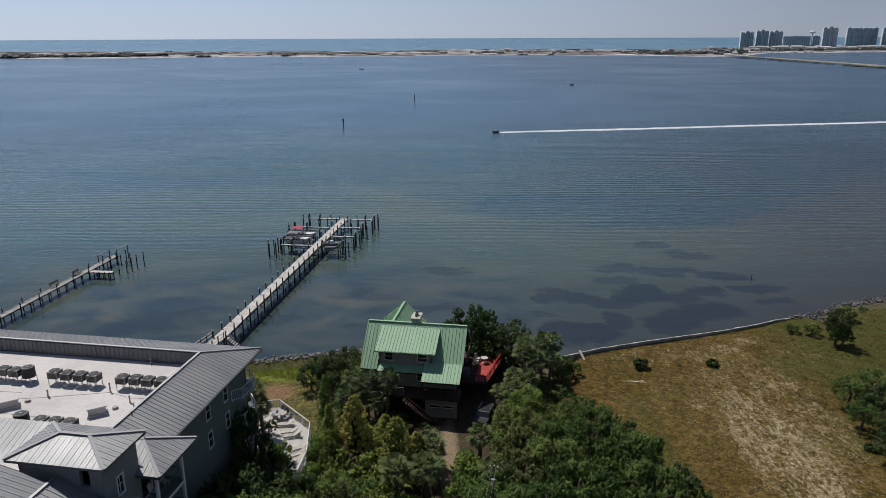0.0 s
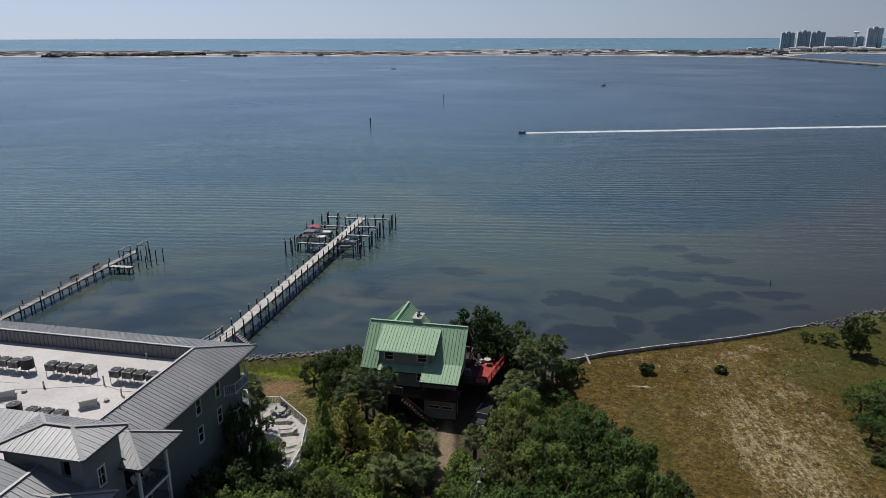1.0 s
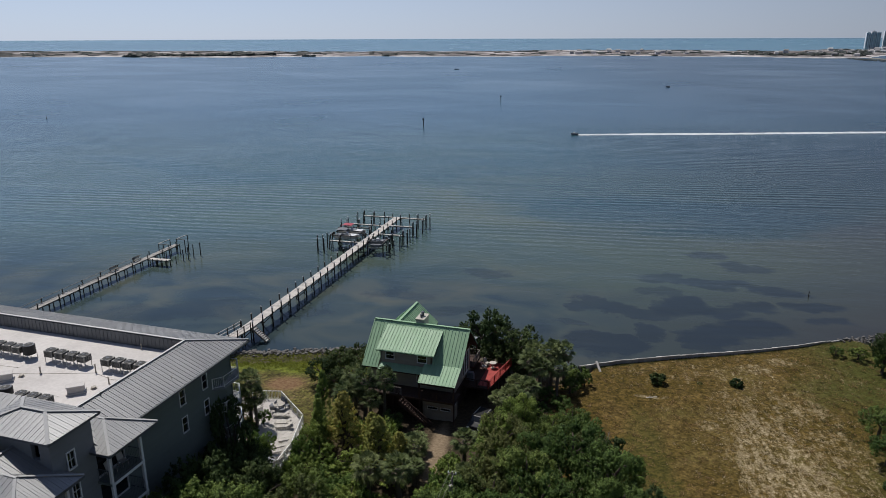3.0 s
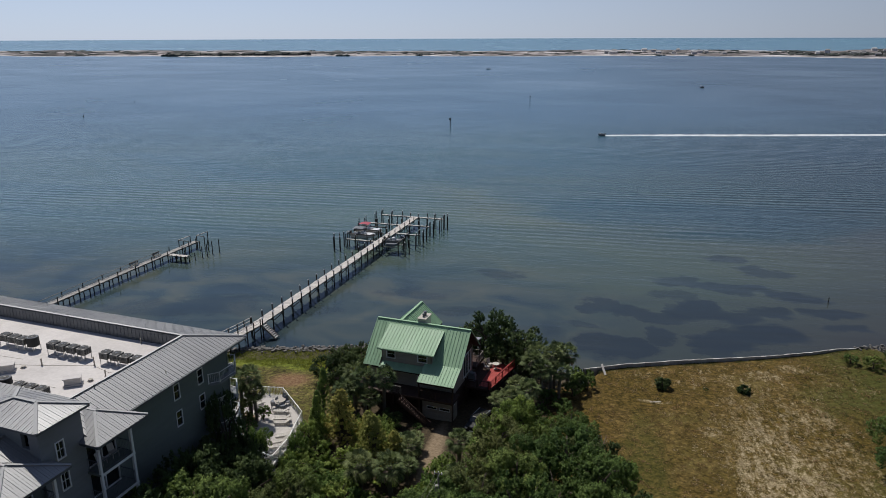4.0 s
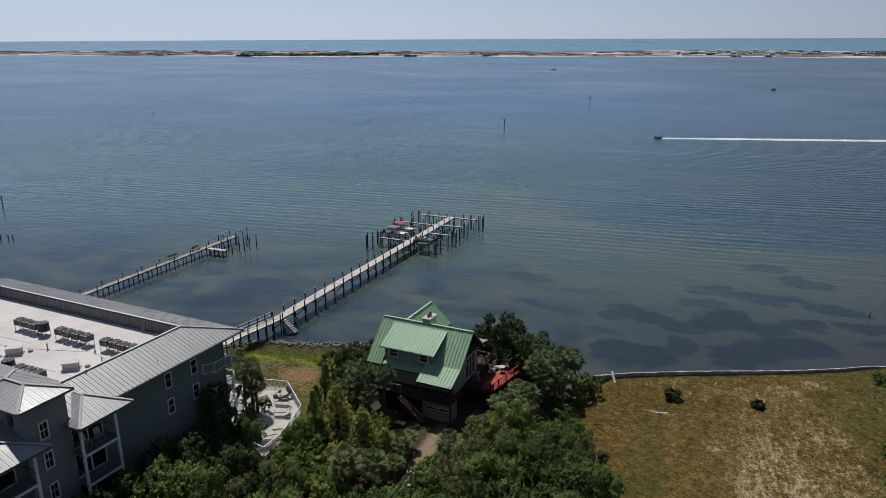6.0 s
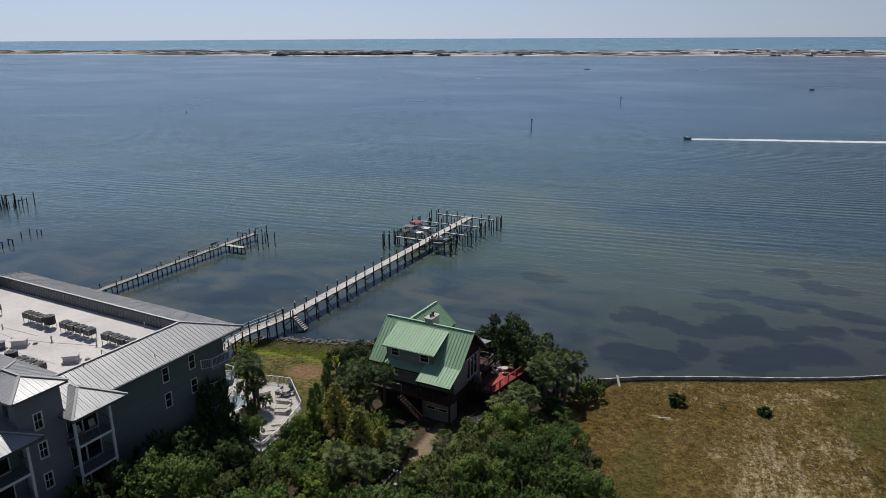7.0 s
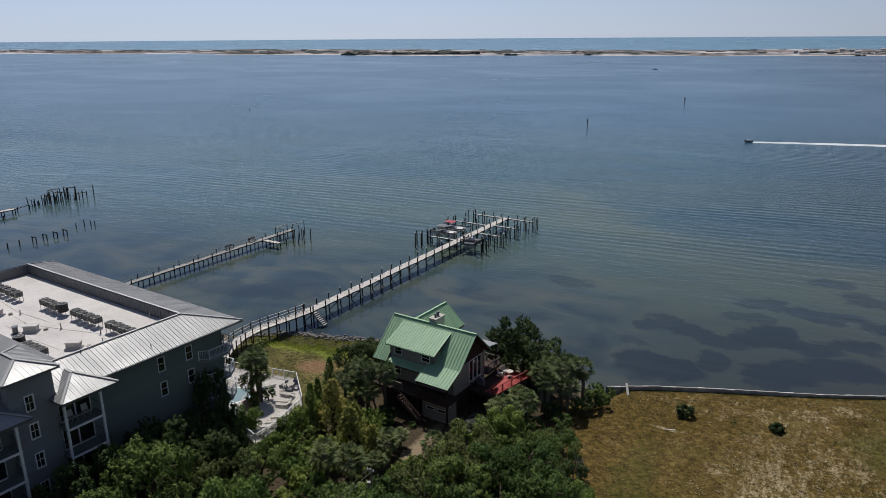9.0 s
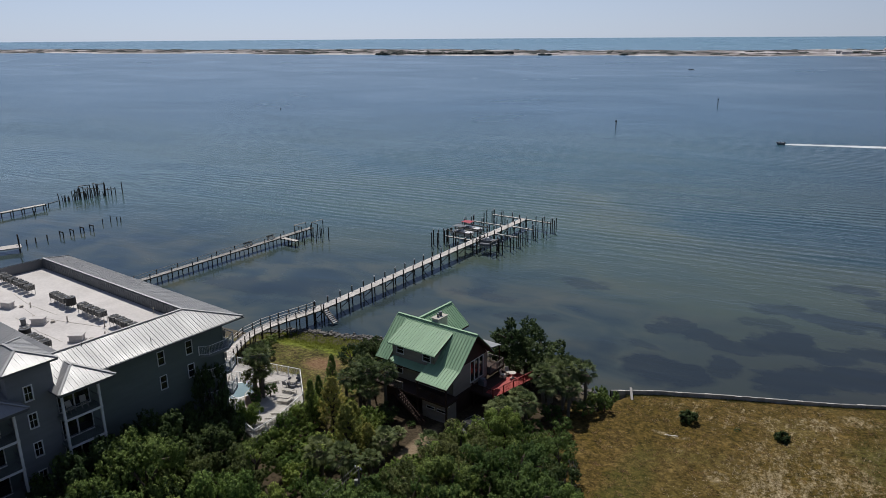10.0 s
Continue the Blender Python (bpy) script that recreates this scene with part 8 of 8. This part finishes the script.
rq = np.random.default_rng(6)
pl = []
for k in range(1300):
    x = rq.uniform(-39, 16)
    y = float(np.interp(x, SX, SY)) + rq.normal(-0.4, 0.5)
    pl.append((x, y, max(0.05, float(ground_z(x, y))) + 0.03, 0.16 + 0.4 * rq.random() ** 2))
for k in range(560):
    x = rq.uniform(55, 84)
    y = float(np.interp(x, SX, SY)) + rq.normal(-0.2, 0.7)
    pl.append((x, y, max(0.05, float(ground_z(x, y))) + 0.1, rq.uniform(0.15, 0.38)))
stones("shore_stones", pl, "grey stones heaped along the waterline")
for x, y, l, a in ((25.3, 82.6, 1.5, 6),):
    solid("driftwood", bev(beam(bmesh.new(), (-l / 2, 0, 0.03), (l / 2, 0.1, 0.07), 0.16, 0.05), 0.01), DECK_WOOD, "bleached board lying in the dry grass", "driftwood", "boards in the grass", m=pose(x, y, float(ground_z(x, y)), 0, 0, a))
st = thing("mooring_stick", pose(58.4, 126.9, 0), "thin leaning stick standing in the shallows", "stick")
part("stick", tube(bmesh.new(), (0, 0, -1.3), (0.25, 0, 1.0), 0.07, 0.05, 6), PILE_WOOD, st)
part("stay", tube(bmesh.new(), (0.5, 0, -1.2), (0.15, 0, 0.9), 0.05, 0.04, 6), PILE_WOOD, st)

# ---- pool terrace beside the condominium ----
poly = [(-12.4, 7.6), (-8.0, 8.7), (-2.9, 10.05), (2.2, 5.9), (3.8, 0.5), (4.05, -3.05), (1.9, -2.6), (0.9, 0.3), (-12.4, 0.3)]
terrace = thing("pool_terrace", BM, "pale raised pool terrace with white railing", "terrace")
part("slab", prism(bmesh.new(), [(x, y, PZ - 0.03) for x, y in poly], (0, 0, -0.35)), CONCRETE, terrace)
bm_poly = poly
step = 0.62
x = -12.4
while x < 4.4:
    col = clip(bm_poly, x + 0.008, x + step - 0.008)
    if len(col) >= 3:
        lo = min(p[1] for p in col)
        hi = max(p[1] for p in col)
        y = lo
        while y < hi:
            cell = [(b, a) for a, b in col]
            cell = clip(cell, y + 0.008, y + step * 2 - 0.008)
            if len(cell) >= 3:
                part("paver", prism(bmesh.new(), [(b, a, PZ) for a, b in cell], (0, 0, -0.03)), PAVERS, terrace)
            y += step * 2
    x += step
edge = [(-8.0, 8.62), (-2.95, 9.95), (2.12, 5.85), (3.7, 0.5), (3.95, -2.95), (2.0, -2.5)]
railing(terrace, [(a, b, PZ) for a, b in edge], 1.05, WHITE_PAINT, 0.17, "railing", 1.6, 0.05)
railing(terrace, [(-12.3, 7.5, PZ), (-10.0, 8.1, PZ)], 1.05, WHITE_PAINT, 0.17, "railing", 1.6, 0.05)
railing(terrace, [(-9.6, 4.5, PZ), (-7.3, 5.3, PZ)], 1.05, WHITE_PAINT, 0.17, "railing", 1.6, 0.05)
for a, b in poly:
    part("pier", box(bmesh.new(), (a * 0.97 - 0.2, b * 0.95 - 0.2, 0.3), (a * 0.97 + 0.2, b * 0.95 + 0.2, PZ - 0.38)), CONCRETE, terrace)
pool = thing("swimming_pool", BM @ pose(-6.6, 2.6, PZ, 0, 0, -40), "pale blue kidney pool with white coping", "pool")
bm = bmesh.new()
ring = [(1.7 * math.cos(a) * (1 + 0.15 * math.cos(2 * a)), 2.6 * math.sin(a), 0.03) for a in [2 * math.pi * k / 28 for k in range(28)]]
part("coping", prism(bmesh.new(), [(x * 1.14, y * 1.1, 0.06) for x, y, z in ring], (0, 0, -0.05)), WHITE_PAINT, pool)
part("pool_water", prism(bm, [(x, y, 0.075) for x, y, z in ring], (0, 0, -0.03)), POOL_BLUE, pool)


bedd = thing("planting_bed", BM @ pose(-3.3, 2.9, PZ, 0, 0, 42), "clay coloured planting bed on the terrace", "planting bed")
ring = [(1.15 * math.cos(a) * (1 + 0.12 * math.sin(3 * a)), 2.7 * math.sin(a)) for a in [2 * math.pi * k / 24 for k in range(24)]]
part("soil", prism(bmesh.new(), [(x, y, 0.05) for x, y in ring], (0, 0, -0.04)), two_scale("clay_soil", (0.26, 0.16, 0.1), (0.45, 0.31, 0.22), 1.2, 8, 0.95), bedd)
rim = bmesh.new()
for k in range(24):
    beam(rim, (*ring[k], 0.06), (*ring[(k + 1) % 24], 0.06), 0.12, 0.12)
part("edging", rim, CONCRETE, bedd)


def lounger(m):
    ob = thing("sun_lounger", m, "pale tan sun lounger with slatted bed on the terrace", "lounger", "loungers on the terrace")
    bm = bmesh.new()
    for s in (-0.3, 0.3):
        beam(bm, (s, -0.95, 0.3), (s, 0.95, 0.3), 0.05, 0.06)
    part("bed_frame", bm, LOUNGE, ob)
    for k in range(7):
        y = -0.9 + k * 0.19
        part("slat", box(bmesh.new(), (-0.31, y, 0.32), (0.31, y + 0.15, 0.35)), LOUNGE, ob)
    part("backrest", prism(bmesh.new(), [(-0.31, 0.4, 0.36), (0.31, 0.4, 0.36), (0.31, 0.95, 0.72), (-0.31, 0.95, 0.72)], (0, 0.02, -0.04)), LOUNGE, ob)
    for x in (-0.28, 0.28):
        for y in (-0.8, 0.8):
            part("leg", beam(bmesh.new(), (x, y, 0), (x, y, 0.3), 0.05, 0.05, (1, 0, 0)), LOUNGE, ob)
    return ob


lg = None
for u, v, a in ((-0.9, 6.3, -74), (0.1, 4.9, -68), (0.6, 4.2, -66), (-4.5, 6.6, 150), (2.2, 2.0, -52), (2.5, 0.9, -48), (2.7, -0.1, -52), (2.9, -1.2, -46), (3.0, -2.1, -50)):
    m = BM @ pose(u, v, PZ, 0, 0, a)
    if lg is None:
        lg = lounger(m)
    else:
        copy_thing(lg, m)
tb = thing("terrace_table", BM @ pose(-2.0, 7.75, PZ), "round pale grey table on the terrace", "table")
part("tabletop", tube(bmesh.new(), (0, 0, 0.7), (0, 0, 0.75), 0.68, 0.68, 24), CONCRETE, tb)
part("stem", tube(bmesh.new(), (0, 0, 0), (0, 0, 0.7), 0.06, 0.05, 10), CANVAS_GREY, tb)
dark_chair = None
for k in range(5):
    a = k * 72 + 20
    m = BM @ pose(-2.0 + 0.85 * math.sin(math.radians(-a)), 7.75 - 0.85 * math.cos(math.radians(a)), PZ, 0, 0, a + 180)
    if dark_chair is None:
        dark_chair = patio_chair(m, CANVAS_GREY)
        tagged(dark_chair, "dark grey chair drawn up to the terrace table", "chair", "chairs on the terrace")
    else:
        copy_thing(dark_chair, m)

# ---- pole in the grove ----
PX, PY = 4.23, 51.5
PH = 9.54 - float(ground_z(PX, PY))
pole = thing("utility_pole", pose(PX, PY, float(ground_z(PX, PY))), "slim weathered utility pole with cross arm and wires", "pole")
part("mast", tube(bmesh.new(), (0, 0, -0.3), (0, 0, PH + 0.2), 0.11, 0.08, 8), GREY_WOOD, pole)
part("cross_arm", beam(bmesh.new(), (-0.4, 0.07, PH), (0.35, -0.06, PH), 0.07, 0.09), GREY_WOOD, pole)
for x in (-0.34, 0.0, 0.3):
    part("insulator", tube(bmesh.new(), (x, 0.1 - (x + 0.7) * 0.17, PH + 0.05), (x, 0.1 - (x + 0.7) * 0.17, PH + 0.22), 0.06, 0.04, 8), WHITE_CAP, pole)
part("transformer", tube(bmesh.new(), (-0.1, -0.26, PH - 1.5), (-0.1, -0.26, PH - 0.95), 0.17, 0.17, 10), AC_METAL, pole)
for x0, dz in ((-0.2, 0.2), (0.15, 0.1)):
    bm = bmesh.new()
    prev = Vector((x0, 0, PH + dz))
    for k in range(1, 13):
        f = k / 12
        nxt = Vector((x0 - 6 * f, -30 * f, PH + dz - 1.6 * math.sin(math.pi * f)))
        beam(bm, prev, nxt, 0.014, 0.014)
        prev = nxt
    part("wire", bm, AC_METAL, pole)

# ---- small things ----
twigs = thing("dead_branches", pose(18.4, 67.6, float(ground_z(18.4, 67.6))), "bleached dead branches at the edge of the grove", "branches")
for k in range(7):
    a = k * 0.9
    bm = tube(bmesh.new(), (0, 0, -0.2), (0.15 * math.cos(a), 0.15 * math.sin(a), 2.4), 0.04, 0.03, 6)
    tube(bm, (0.15 * math.cos(a), 0.15 * math.sin(a), 2.38), (0.5 * math.cos(a), 0.4 * math.sin(a), 3.2 + 0.1 * k), 0.03, 0.015, 6)
    part("branch", bm, LOUNGE, twigs)
for u, v, z in corner_chairs:
    copy_thing(c0, BM @ pose(u, v, z + 0.005, 0, 0, random.uniform(-40, 40)))["label"] = "pale chair on the corner balcony"
for v, a in ((-18.0, 80), (-19.2, 100)):
    copy_thing(c0, BM @ pose(-0.05, v, 12.755, 0, 0, a))["label"] = "pale chair standing on the upper balcony"
